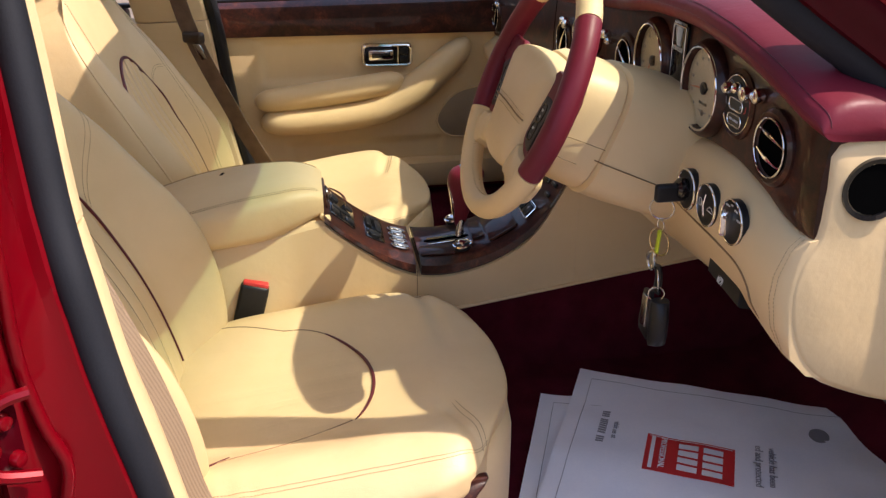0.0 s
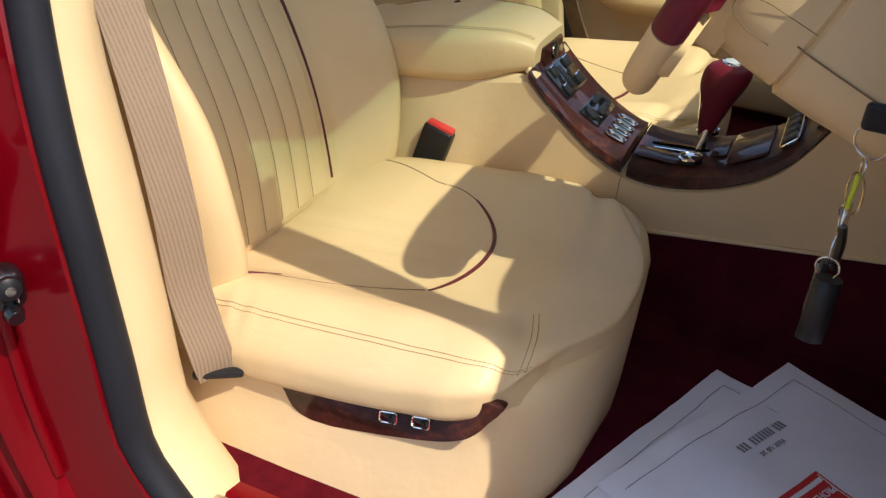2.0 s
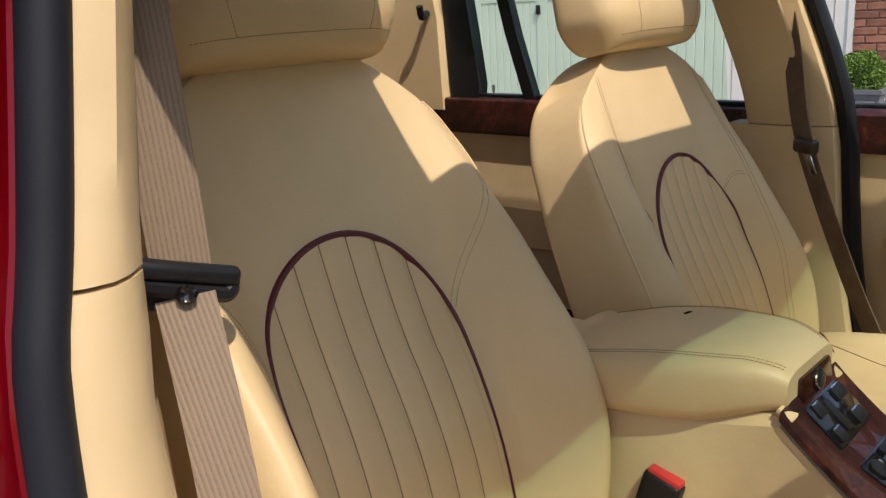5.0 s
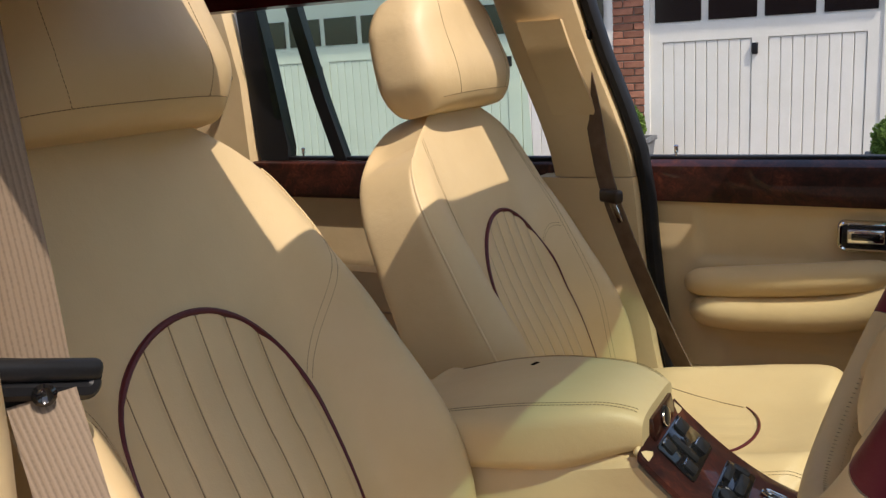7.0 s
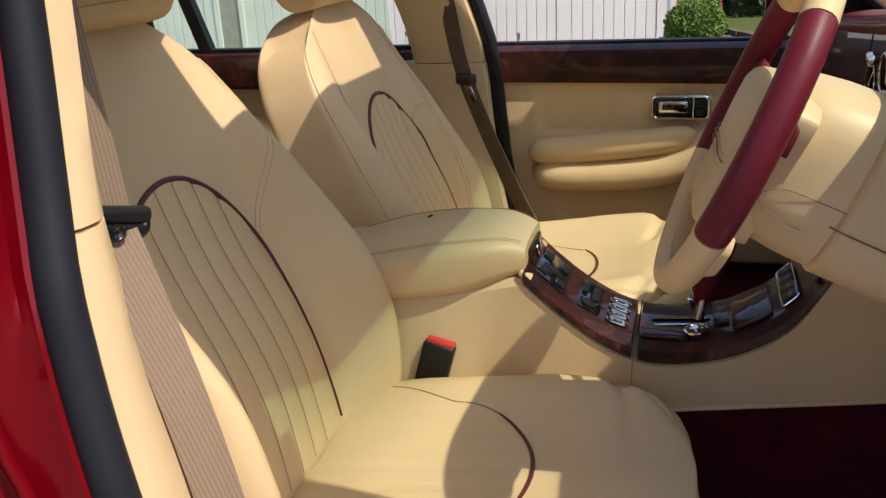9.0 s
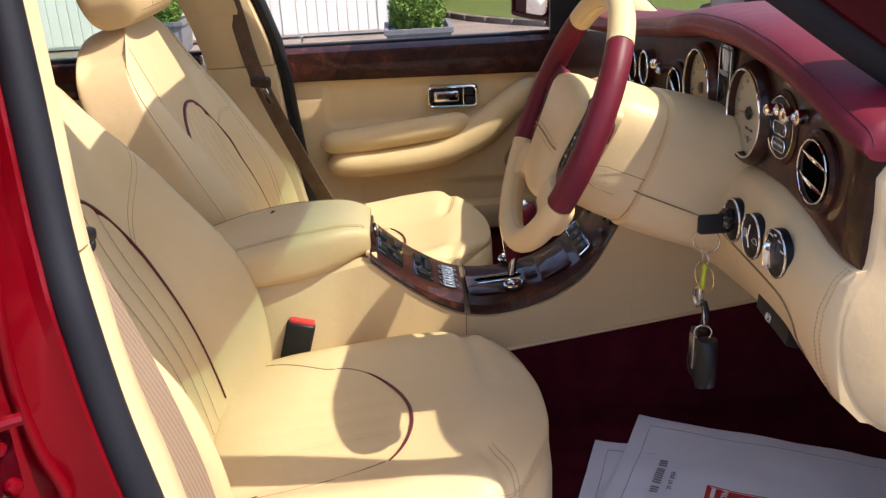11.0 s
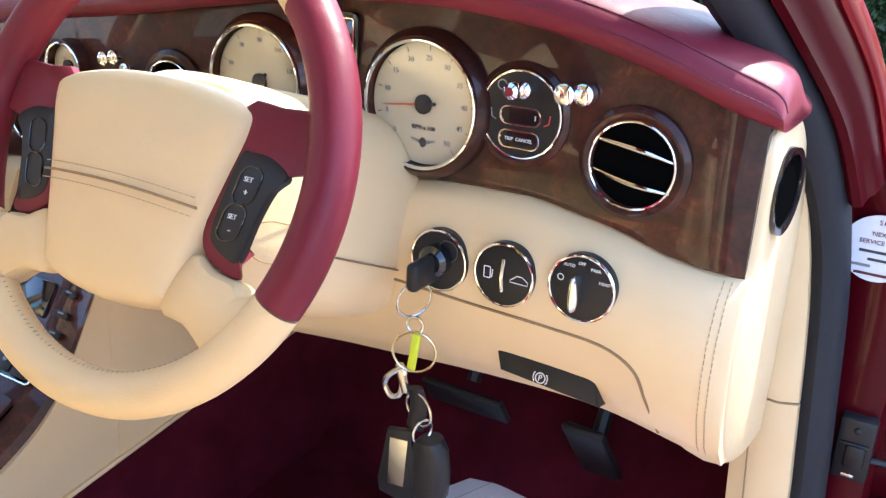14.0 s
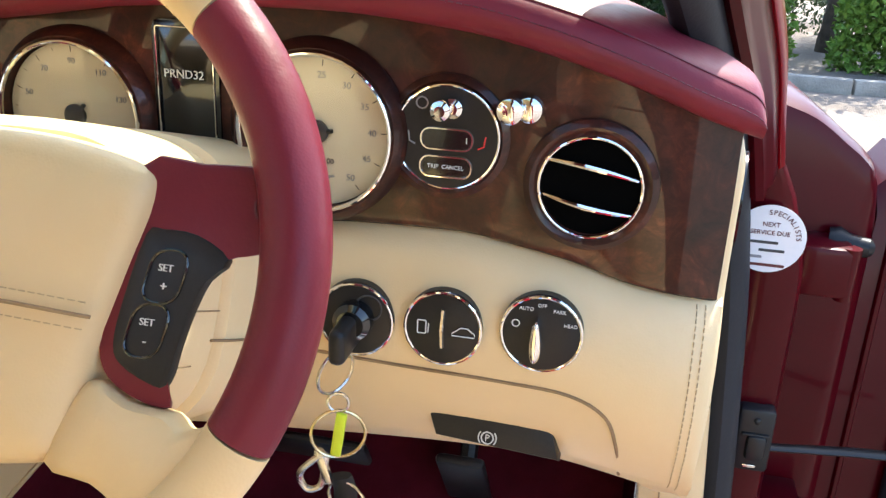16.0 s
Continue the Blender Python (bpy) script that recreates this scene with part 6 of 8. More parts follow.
part("boot_icon", tube([Vector((x2 - 0.0005, -0.652 - a, 0.956 + b)) for a, b in ((-0.008, -0.001), (-0.005, 0.001), (-0.002, 0.0035), (0.003, 0.0035), (0.006, 0.001), (0.008, 0.0), (0.008, -0.003), (-0.008, -0.003), (-0.008, -0.001))], 0.0005, 4), PRINT_PALE, s2)
s3, x3 = switch_disc(-0.706, 0.962, 0.0268, "black light switch with a chrome pointer")
smooth_outline = [(p.x, p.y) for p in smooth_path([(a, b, 0) for a, b in ((-0.003, -0.016), (0.002, -0.017), (0.0045, -0.006), (0.003, 0.011), (-0.002, 0.012), (-0.005, -0.006))], 4, closed=True)]
part("pointer", loft([[Vector((x3 - d, -0.703 + a * k, 0.961 + b * lerp(1, k, 0.3))) for a, b in smooth_outline] for d, k in ((0.0, 1.0), (0.007, 1.0), (0.0105, 0.85), (0.0125, 0.5), (0.0130, 0.1))]), CHROME, s3, "chrome pointer")
for t, a, sz in (("AUTO", 122, 0.0036), ("OFF", 92, 0.0036), ("PARK", 58, 0.0036), ("HEAD", 24, 0.0036)):
    words(t, sz, Vector((x3 - 0.0006, -0.706 - 0.0215 * math.cos(radians(a)), 0.962 + 0.0215 * math.sin(radians(a)))), (0, -1, 0), (0, 0, 1), PRINT_PALE, s3)
part("light_icon", tube([Vector((x3 - 0.0006, -0.688 + 0.0026 * math.cos(q), 0.9685 + 0.0026 * math.sin(q))) for q in [2 * math.pi * k / 10 for k in range(10)]], 0.0005, 4, closed=True), PRINT_PALE, s3)

# parking brake release
out = [(-0.052, 0.017), (0.046, 0.010), (0.055, -0.020), (-0.040, -0.014)]
hb = plate([(p.x, p.y) for p in smooth_path([(a, b, 0) for a, b in out], 1, closed=True)], (face_x(-0.672, 0.868) + 0.014, -0.672, 0.868), (0, -1, 0), (0.25, 0, 1), 0.020, 0.004)
pb = part("parking_brake_release", hb, BLACK, lower, "black parking brake release handle")
part("brake_icon", ring_of(oval(0.009, 0.009), (face_x(-0.672, 0.868) - 0.0086, -0.672, 0.864), (0, -1, 0), (0.25, 0, 1), 0.0006), PRINT_PALE, pb)
words("P", 0.0075, Vector((face_x(-0.672, 0.868) - 0.0090, -0.672, 0.864)), (0, -1, 0), (0.25, 0, 1), PRINT_PALE, pb)
for sg in (-1, 1):
    part("brake_icon", tube([Vector((face_x(-0.672, 0.868) - 0.0086 + 0.25 * 0.0055 * math.sin(q), -0.672 - sg * 0.0068 * math.cos(q), 0.864 + 0.0068 * math.sin(q))) for q in [radians(-40 + 80 * k / 6) for k in range(7)]], 0.0006, 4), PRINT_PALE, pb)

# passenger's lower panel and glove box
def glove_ring(y):
    zt = curve_at(WOODLOW, y)
    low = curve_at([(0.10, 0.785), (0.3, 0.775), (0.6, 0.768), (0.85, 0.80), (0.90, 0.84)], y)
    pts = [(WX + 0.01, zt + 0.004), (WX - 0.003, zt), (WX - 0.020, zt - 0.012), (WX - 0.036, lerp(zt, low, 0.30)), (WX - 0.038, lerp(zt, low, 0.5)), (WX - 0.030, lerp(zt, low, 0.74)), (WX - 0.006, lerp(zt, low, 0.95)), (WX + 0.05, low), (WX + 0.25, low), (WX + 0.25, zt)]
    return [(x, y, z) for x, z in pts]


glove = part("glove_box", loft([glove_ring(0.045 + 0.845 * i / 40) for i in range(41)]), CREAM_PAD, dash, "cream leather glove box panel")
part("glove_joint", tube(smooth_path([Vector(glove_ring(y)[4]) + Vector((-0.0006, 0, dz)) for y, dz in ((0.10, 0.0), (0.3, 0.0), (0.55, 0.002), (0.68, 0.004), (0.72, 0.008))], 6), 0.0014, 5), SEAM, glove)

# driver's pedals in the dark footwell
for nm, c, sz, rot in (("brake_pedal", (0.86, -0.42, 0.60), (0.012, 0.13, 0.055), -35), ("throttle_pedal", (0.90, -0.60, 0.56), (0.014, 0.06, 0.16), -40)):
    pdl = thing(nm, c, "black rubber " + nm.replace("_", " ") + " in the footwell", "pedal", "pedals")
    part("pad", rbox(c, sz, 0.006, rot=Matrix.Rotation(radians(rot), 4, "Y")), BLACK, pdl)
    part("arm", tube([(c[0] + 0.02, c[1], c[2] + 0.02), (c[0] + 0.10, c[1], c[2] + 0.16), (1.12, c[1], 0.88)], 0.011, 8), BLACK, pdl)


# ---- steering wheel and column ----
WC = Vector((0.3165, -0.427, 1.063))
RAKE = radians(23.3)
WN = Vector((-math.cos(RAKE), 0, math.sin(RAKE)))
WU = Vector((math.sin(RAKE), 0, math.cos(RAKE)))
WR = Vector((0, -1, 0))
RIM, GRIP = 0.1745, 0.0172


def wp(a, b, d=0.0):
    """A place on the wheel: a to the driver's right, b up, d towards the driver."""
    return WC + WR * a + WU * b + WN * d


wheel = thing("steering_wheel", WC, "burgundy and cream leather steering wheel with a padded cream hub", "steering wheel")


def rim_arc(a0, a1, n=40, grip=GRIP):
    return tube([wp(RIM * math.cos(radians(lerp(a0, a1, i / n))), RIM * math.sin(radians(lerp(a0, a1, i / n)))) for i in range(n + 1)], grip, 18)


part("rim_right", rim_arc(-25, 46), BURGUNDY, wheel, "burgundy leather rim")
part("rim_top", rim_arc(46.4, 133.6), CREAM, wheel, "cream leather rim")
part("rim_left", rim_arc(134, 205), BURGUNDY, wheel, "burgundy leather rim")
part("rim_bottom", rim_arc(205.4, 334.6, 60), CREAM, wheel, "cream leather rim")
for a0, a1 in ((50, 130), (210, 330)):
    zig = []
    for i in range(int((a1 - a0) * 1.1)):
        a = radians(lerp(a0, a1, i / ((a1 - a0) * 1.1)))
        zig.append(wp((RIM - GRIP * 0.93) * math.cos(a), (RIM - GRIP * 0.93) * math.sin(a), -0.0045 if i % 2 else 0.006))
    part("lacing", tube(zig, 0.0009, 4), THREAD, wheel, "cream lacing thread")


def hub_shape():
    pts = [(-0.094, 0.050), (-0.05, 0.060), (0.0, 0.063), (0.05, 0.060), (0.094, 0.050), (0.101, 0.035), (0.092, 0.0), (0.080, -0.045), (0.070, -0.085), (0.058, -0.102), (0.0, -0.110), (-0.058, -0.102), (-0.070, -0.085), (-0.080, -0.045), (-0.092, 0.0), (-0.101, 0.035)]
    return [(p.x, p.y) for p in smooth_path([(a, b, 0) for a, b in pts], 4, closed=True)]


HUB = hub_shape()
rings = []
for k, d in ((0.985, -0.030), (1.0, -0.015), (1.0, 0.008), (0.98, 0.018), (0.94, 0.0245), (0.85, 0.029), (0.55, 0.033), (0.02, 0.035)):
    rings.append([wp(a * k, -0.02 + (b + 0.02) * k, d - 0.018) for a, b in HUB])
hub = part("hub_pad", loft(rings), CREAM_PAD, wheel, "cream leather airbag pad")
for dv, rad in ((0.0, 0.0011), (0.0065, 0.0), (-0.0065, 0.0)):
    line = [wp(a, -0.0235 + dv - 0.003 * (a / 0.08) ** 2, 0.0176 - 0.0085 * (abs(a) / 0.085) ** 6) for a in [-0.080 + 0.160 * i / 30 for i in range(31)]]
    part("hub_seam", tube(line, rad, 5) if rad else stitches(line, 0.0034, 0.0016, 0.0004), SEAM if rad else THREAD, hub)


def spoke(sg):
    """A burgundy side spoke with its black switch pod."""
    body = [(0.088, 0.050), (0.120, 0.054), (0.152, 0.055), (0.166, 0.050), (0.168, 0.024), (0.158, 0.014), (0.140, 0.0088), (0.129, -0.004), (0.1215, -0.030), (0.1175, -0.054), (0.1205, -0.066), (0.104, -0.0655), (0.086, -0.057), (0.0785, -0.042), (0.081, -0.017)]
    pts = [(p.x, p.y) for p in smooth_path([(a, b, 0) for a, b in body], 3, closed=True)]
    rr = []
    for k, d in ((0.74, -0.026), (0.88, -0.018), (0.98, -0.009), (1.0, -0.005), (0.98, -0.001), (0.93, 0.0005)):
        cx, cy2 = 0.118, 0.0
        # the side towards the opening is undercut
        cut = [1.1 * max(0.0, -d - 0.004) if a > 0.105 and b < 0.018 else 0.0 for a, b in pts]
        rr.append([wp(sg * (cx + (a - cx) * k - c), cy2 + (b - cy2) * k, d) for (a, b), c in zip(pts, cut)])
    s = part("spoke", loft(rr), BURGUNDY, wheel, "burgundy leather spoke")
    part("spoke_joint", tube([wp(sg * 0.1480, 0.055, -0.0035), wp(sg * 0.1510, 0.034, 0.0006), wp(sg * 0.1570, 0.014, -0.0035)], 0.0009, 5), PIPING, s)
    pod = [(0.0965, 0.0170), (0.106, 0.0203), (0.124, 0.0192), (0.1415, 0.0090), (0.1320, -0.002), (0.1260, -0.0176), (0.1215, -0.036), (0.1175, -0.0555), (0.107, -0.0555), (0.092, -0.0485), (0.0868, -0.0395), (0.0885, -0.019)]
    pp = [(p.x, p.y) for p in smooth_path([(a, b, 0) for a, b in pod], 3, closed=True)]
    rr = [[wp(sg * (0.119 + (a - 0.119) * k), -0.015 + (b + 0.015) * k, d) for a, b in pp] for k, d in ((0.96, -0.005), (1.0, -0.002), (0.98, 0.001), (0.93, 0.0018), (0.6, 0.002))]
    pd = part("switch_pod", loft(rr), BLACK, s, "black switch pod")
    for (a, b), t in (((0.1105, -0.003), "+"), ((0.1045, -0.030), "-")):
        c = wp(sg * a, b, 0.0023)
        part("pod_button", ring_of(round_rect(0.019, 0.027, 0.008), c, WR, WU + WR * 0.2 * sg, 0.0008), GLOSS_BLACK, pd)
        if sg > 0:
            words("SET", 0.0050, wp(a, b + 0.004, 0.0028), WR, WU, PRINT_PALE, pd)
            words(t, 0.0065, wp(a, b - 0.005, 0.0028), WR, WU, PRINT_PALE, pd)
    # lower leg from the hub to the rim
    leg = [(0.058, -0.100), (0.076, -0.058), (0.098, -0.0650), (0.121, -0.0675), (0.1306, -0.0745), (0.145, -0.0700), (0.160, -0.076), (0.163, -0.090), (0.145, -0.118), (0.122, -0.130), (0.104, -0.118), (0.085, -0.107)]
    lp = [(p.x, p.y) for p in smooth_path([(a, b, 0) for a, b in leg], 3, closed=True)]
    rr = [[wp(sg * (0.11 + (a - 0.11) * k), -0.095 + (b + 0.095) * k, d) for a, b in lp] for k, d in ((0.80, -0.024), (0.94, -0.015), (1.0, -0.005), (0.98, 0.001), (0.90, 0.005), (0.6, 0.008))]
    part("lower_spoke", loft(rr), CREAM, wheel, "cream leather lower spoke")


spoke(1)
spoke(-1)

column = thing("steering_column", (0.45, -0.427, 1.0), "cream leather steering column shroud", "column")


def col_ring(d, h, v, drop=0.0):
    c = WC - WN * d + Vector((0, 0, drop))
    return [c + WR * (h * math.copysign(abs(math.cos(q)) ** 0.62, math.cos(q))) + WU * (v * math.copysign(abs(math.sin(q)) ** 0.62, math.sin(q))) for q in [2 * math.pi * k / 40 for k in range(40)]]


part("front_shroud", loft([col_ring(d, h, v, -0.012) for d, h, v in ((0.022, 0.066, 0.066), (0.026, 0.078, 0.078), (0.040, 0.085, 0.086), (0.075, 0.089, 0.090), (0.105, 0.090, 0.091), (0.110, 0.086, 0.087))]), CREAM_PAD, column, "cream leather shroud")
part("rear_shroud", loft([col_ring(d, h, v, -0.012 + k) for d, h, v, k in ((0.109, 0.088, 0.089, 0.0), (0.113, 0.094, 0.095, 0.0), (0.16, 0.098, 0.098, 0.004), (0.22, 0.102, 0.100, 0.010), (0.30, 0.104, 0.10, 0.02))]), CREAM_PAD, column, "cream leather rear shroud")
part("shroud_gap", tube(col_ring(0.1115, 0.0885, 0.0895, -0.012), 0.0015, 6, closed=True), FLUTE_SEAM, column)
part("side_joint", tube([WC - WN * d + WR * h + WU * -0.030 + Vector((0, 0, -0.012)) for d, h in ((0.10, 0.0902), (0.115, 0.0950), (0.17, 0.0990), (0.24, 0.1030))], 0.0010, 5), FLUTE_SEAM, column)
slot = [WC - WN * (0.062 + 0.034 * math.cos(q)) + WR * (0.0886 + (0.0006 if abs(q) > 1 else 0)) + WU * (-0.028 + 0.016 * math.sin(q)) + Vector((0, 0, -0.012)) for q in [radians(100 + 160 * k / 16) for k in range(17)]]
part("cover_joint", tube([WC - WN * 0.108 + WR * 0.0898 + WU * -0.012 + Vector((0, 0, -0.012))] + slot + [WC - WN * 0.078 + WR * 0.0898 + WU * -0.044 + Vector((0, 0, -0.012))], 0.0005, 5), FLUTE_SEAM, column)
part("stalk", tube([WC - WN * 0.07 + WR * -0.085 + WU * 0.02, WC - WN * 0.06 + WR * -0.15 + WU * 0.045], [0.006, 0.008], 8), BLACK, column, "black column stalk")


# ---- passenger side ----
DY = 0.845
pdoor = thing("door_3", (0.2, 0.88, 0.35), "closed passenger door with cream leather lining and walnut rail", "door", kind="structure")


def lining_at(u, v):
    x, z = lerp(-0.205, 0.66, u), lerp(0.44, 0.905, v)
    # raised border round a sunk upper field
    y = DY
    if 0.765 < z < 0.89 and -0.115 < x < 0.46:
        edge = min(x + 0.115, 0.46 - x, z - 0.765, 0.89 - z)
        y += 0.010 * min(1.0, edge / 0.016)
    if z < 0.60 and -0.06 < x < 0.40:
        edge = min(x + 0.06, 0.40 - x, 0.60 - z, z - 0.47)
        y += 0.012 * max(0.0, min(1.0, edge / 0.02))
    return (x, y, z)


lining = part("lining", slab(lining_at, 110, 70, lambda u, v: (0, 0.03, 0)), CREAM_PAD, pdoor, "cream leather door lining")
part("wood_rail", loft([[(x, DY + 0.006, 0.900 - 0.003 * i), (x, DY - 0.014, 0.903 - 0.003 * i), (x, DY - 0.018, 0.940 - 0.002 * i), (x, DY - 0.010, 0.978), (x, DY + 0.010, 0.990), (x, DY + 0.04, 0.990), (x, DY + 0.04, 0.900)] for i, x in enumerate((-0.215, 0.0, 0.2, 0.4, 0.62))]), WALNUT, pdoor, "dark lacquered walnut waist rail")
part("waist_strip", rbox((0.20, DY + 0.035, 0.992), (0.86, 0.03, 0.010), 0.003), BLACK, pdoor)
part("outer_skin", slab(lambda u, v: (lerp(-0.22, 0.95, u), 0.93 + 0.03 * math.sin(math.pi * v), lerp(0.32, 0.985, v)), 6, 8, lambda u, v: (0, -0.02, 0)), PAINT, pdoor, "red painted outer skin")
part("lock_button", lathe([(0.0028, 0.0), (0.0028, 0.012), (0.0055, 0.014), (0.0042, 0.020), (0.0055, 0.026), (0.002, 0.029)], (-0.165, 0.872, 0.992), (0, 0, 1), 14), CHROME, pdoor, "small chrome lock button")


def roll(path, radii, name, label="", flat=1.0, n=18):
    pts = smooth_path(path, 7)
    rs = [p.x for p in smooth_path([(r, 0, 0) for r in radii], 7)]
    return part(name, tube(pts, rs, n, flat=flat), CREAM, pdoor, label)


# arm pad, lower pocket roll and the pull that sweeps up
roll([(-0.118, DY - 0.015, 0.728), (-0.10, DY - 0.030, 0.730), (0.0, DY - 0.034, 0.738), (0.15, DY - 0.036, 0.754), (0.245, DY - 0.034, 0.768), (0.272, DY - 0.016, 0.772)], [0.016, 0.030, 0.034, 0.034, 0.030, 0.012], "arm_pad", "cream padded armrest")
roll([(-0.105, DY - 0.010, 0.668), (-0.08, DY - 0.030, 0.668), (0.05, DY - 0.034, 0.672), (0.20, DY - 0.032, 0.690), (0.30, DY - 0.026, 0.735), (0.38, DY - 0.020, 0.795), (0.44, DY - 0.012, 0.845), (0.468, DY - 0.002, 0.868)], [0.018, 0.036, 0.040, 0.042, 0.046, 0.042, 0.034, 0.014], "pull_roll", "cream padded door pull")
part("map_pocket", loft([[(x, DY + 0.01, 0.45), (x, DY - 0.030 * k, 0.455), (x, DY - 0.045 * k, 0.50), (x, DY - 0.040 * k, 0.525), (x, DY - 0.02 * k, 0.532), (x, DY + 0.01, 0.53)] for x, k in ((-0.20, 0.8), (0.0, 1.0), (0.3, 1.0), (0.52, 0.7), (0.60, 0.3))]), CREAM_PAD, pdoor, "cream lower pocket")
spk = [(0.375, 0.640), (0.405, 0.698), (0.455, 0.730), (0.53, 0.735), (0.575, 0.690), (0.590, 0.640), (0.545, 0.600), (0.42, 0.592)]
sp = [(p.x, p.z) for p in smooth_path([(a, 0, b) for a, b in spk], 3, closed=True)]
sg_ = part("speaker_grille", plate(sp[::-1], (0, DY + 0.002, 0), (1, 0, 0), (0, 0, 1), 0.007, 0.002), SPEAKER, pdoor, "brown speaker grille")
part("grille_welt", tube([(a, DY - 0.004, b) for a, b in sp], 0.0035, 6, closed=True), CREAM_PAD, sg_)

single('kick_panel', rbox((0.90, 0.845, 0.66), (0.55, 0.03, 0.62), 0.004), CARPET, 'burgundy carpeted footwell side', 'panel', 'structure')

# chrome handle plate
hx0, hz0 = 0.238, 0.837
hp = part("handle_plate", plate(round_rect(0.142, 0.064, 0.014), (hx0, DY + 0.004, hz0), (-1, 0, 0.02), (0, 0, 1), 0.010, 0.003), CHROME, pdoor, "chrome handle plate")
part("handle_recess", plate(round_rect(0.126, 0.050, 0.010), (hx0, DY - 0.0063, hz0), (-1, 0, 0.02), (0, 0, 1), 0.001, 0), GLOSS_BLACK, hp)
part("handle_rim", ring_of(round_rect(0.132, 0.055, 0.012), (hx0, DY - 0.007, hz0), (-1, 0, 0.02), (0, 0, 1), 0.0035), CHROME, hp)
part("lever", rbox((hx0 - 0.018, DY - 0.012, hz0 + 0.002), (0.070, 0.010, 0.030), 0.005, 3), CHROME, hp, "chrome door lever")
part("lever_slot", rbox((hx0 - 0.018, DY - 0.0175, hz0 + 0.002), (0.052, 0.002, 0.014), 0.001), GLOSS_BLACK, hp)
part("divider", rbox((hx0 + 0.030, DY - 0.008, hz0), (0.005, 0.006, 0.052), 0.002), CHROME, hp)
for dz in (-0.011, 0.011):
    part("lock_switch", rbox((hx0 + 0.046, DY - 0.009, hz0 + dz), (0.022, 0.005, 0.018), 0.002), BLACK, hp)

# passenger B pillar
pb_pil = thing("b_pillar_passenger", (-0.32, 0.82, 0.40), "cream leather trimmed door pillar", "pillar", kind="structure")


def pbx(z):
    return curve_at([(0.40, 0.085), (0.70, 0.03), (1.0, 0.0), (1.25, -0.075), (1.42, -0.12)], z)


def ppil(section, zs):
    return loft([[(x + pbx(z), y - max(0, z - 0.95) * 0.16, z) for x, y in section] for z in zs])


part("upper_trim", ppil([(-0.238, 0.800), (-0.245, 0.785), (-0.30, 0.772), (-0.40, 0.772), (-0.418, 0.785), (-0.418, 0.86), (-0.238, 0.86)], [0.962 + 0.045 * i for i in range(11)]), CREAM_PAD, pb_pil, "cream upper pillar trim")
part("lower_trim", ppil([(-0.236, 0.798), (-0.243, 0.782), (-0.30, 0.768), (-0.40, 0.768), (-0.46, 0.785), (-0.46, 0.86), (-0.236, 0.86)], [0.42 + 0.06 * i for i in range(10)]), CREAM_PAD, pb_pil, "cream lower pillar trim")
part("slider_cover", ppil([(-0.275, 0.7735), (-0.277, 0.766), (-0.375, 0.766), (-0.377, 0.7735)], [1.10, 1.15, 1.2, 1.25, 1.30]), CREAM, pb_pil, "cream belt slider cover")
part("seal", ppil([(-0.222 + 0.018 * math.cos(q), 0.815 + 0.022 * math.sin(q)) for q in [2 * math.pi * k / 10 for k in range(10)]], [0.42 + 0.1 * i for i in range(11)]), BLACK, pb_pil, "black door seal")

# rear passenger door with quarter light, rear seat beyond
rdoor = thing("door_4", (-0.9, 0.88, 0.35), "closed rear door with walnut rail and tinted glass", "door", kind="structure")
part("lining", slab(lambda u, v: (lerp(-1.70, -0.44, u), DY + 0.02 - (0.02 if 0.58 < lerp(0.42, 0.89, v) < 0.70 else 0.0), lerp(0.42, 0.89, v)), 8, 40, lambda u, v: (0, 0.03, 0)), CREAM_PAD, rdoor, "cream leather rear lining")
part("wood_rail", rbox((-1.06, DY + 0.020, 0.935), (1.24, 0.05, 0.098), 0.010, 3), WALNUT, rdoor, "dark walnut rear waist rail")
part("frame_rear", loft([[(-1.30 - 0.01 * k, DY + 0.012, z), (-1.205 + x, DY + 0.012, z), (-1.205 + x, DY + 0.05, z), (-1.30, DY + 0.05, z)] for k, (x, z) in enumerate(((-0.005, 0.985), (0.0, 1.02), (-0.02, 1.15), (-0.045, 1.30), (-0.07, 1.42)))]), BLACK, rdoor, "black rear window frame")
part("quarter_bar", loft([[(-1.055 - x, DY + 0.012 - x * 0.3, z), (-1.018 - x, DY + 0.012 - x * 0.3, z), (-1.018 - x, DY + 0.04 - x * 0.3, z), (-1.055 - x, DY + 0.04 - x * 0.3, z)] for x, z in ((0.0, 0.985), (0.045, 1.15), (0.105, 1.42))]), BLACK, rdoor, "black quarter light bar")
part("sash", rbox((-0.84, DY + 0.03, 0.990), (0.82, 0.03, 0.010), 0.003), BLACK, rdoor)
part("pane", sheet(lambda u, v: (lerp(-1.24, -0.50, u), DY + 0.03 - 0.07 * v, lerp(0.985, 1.42, v)), 2, 2), pane("quarter_glass", (0.74, 0.93, 0.80)), rdoor)
part("lock_button", lathe([(0.0028, 0.0), (0.0028, 0.012), (0.0055, 0.014), (0.0042, 0.020), (0.0055, 0.026), (0.002, 0.029)], (-1.165, 0.870, 0.990), (0, 0, 1), 14), CHROME, rdoor, "small chrome lock button")
part("pillar_trim", loft([[(-1.80, DY - 0.01, z), (-1.30 + x, DY - 0.01, z), (-1.29 + x, DY + 0.03, z), (-1.80, DY + 0.03, z)] for x, z in ((-0.02, 0.95), (-0.03, 1.2), (-0.08, 1.43))]), CREAM_PAD, rdoor, "cream rear pillar trim")
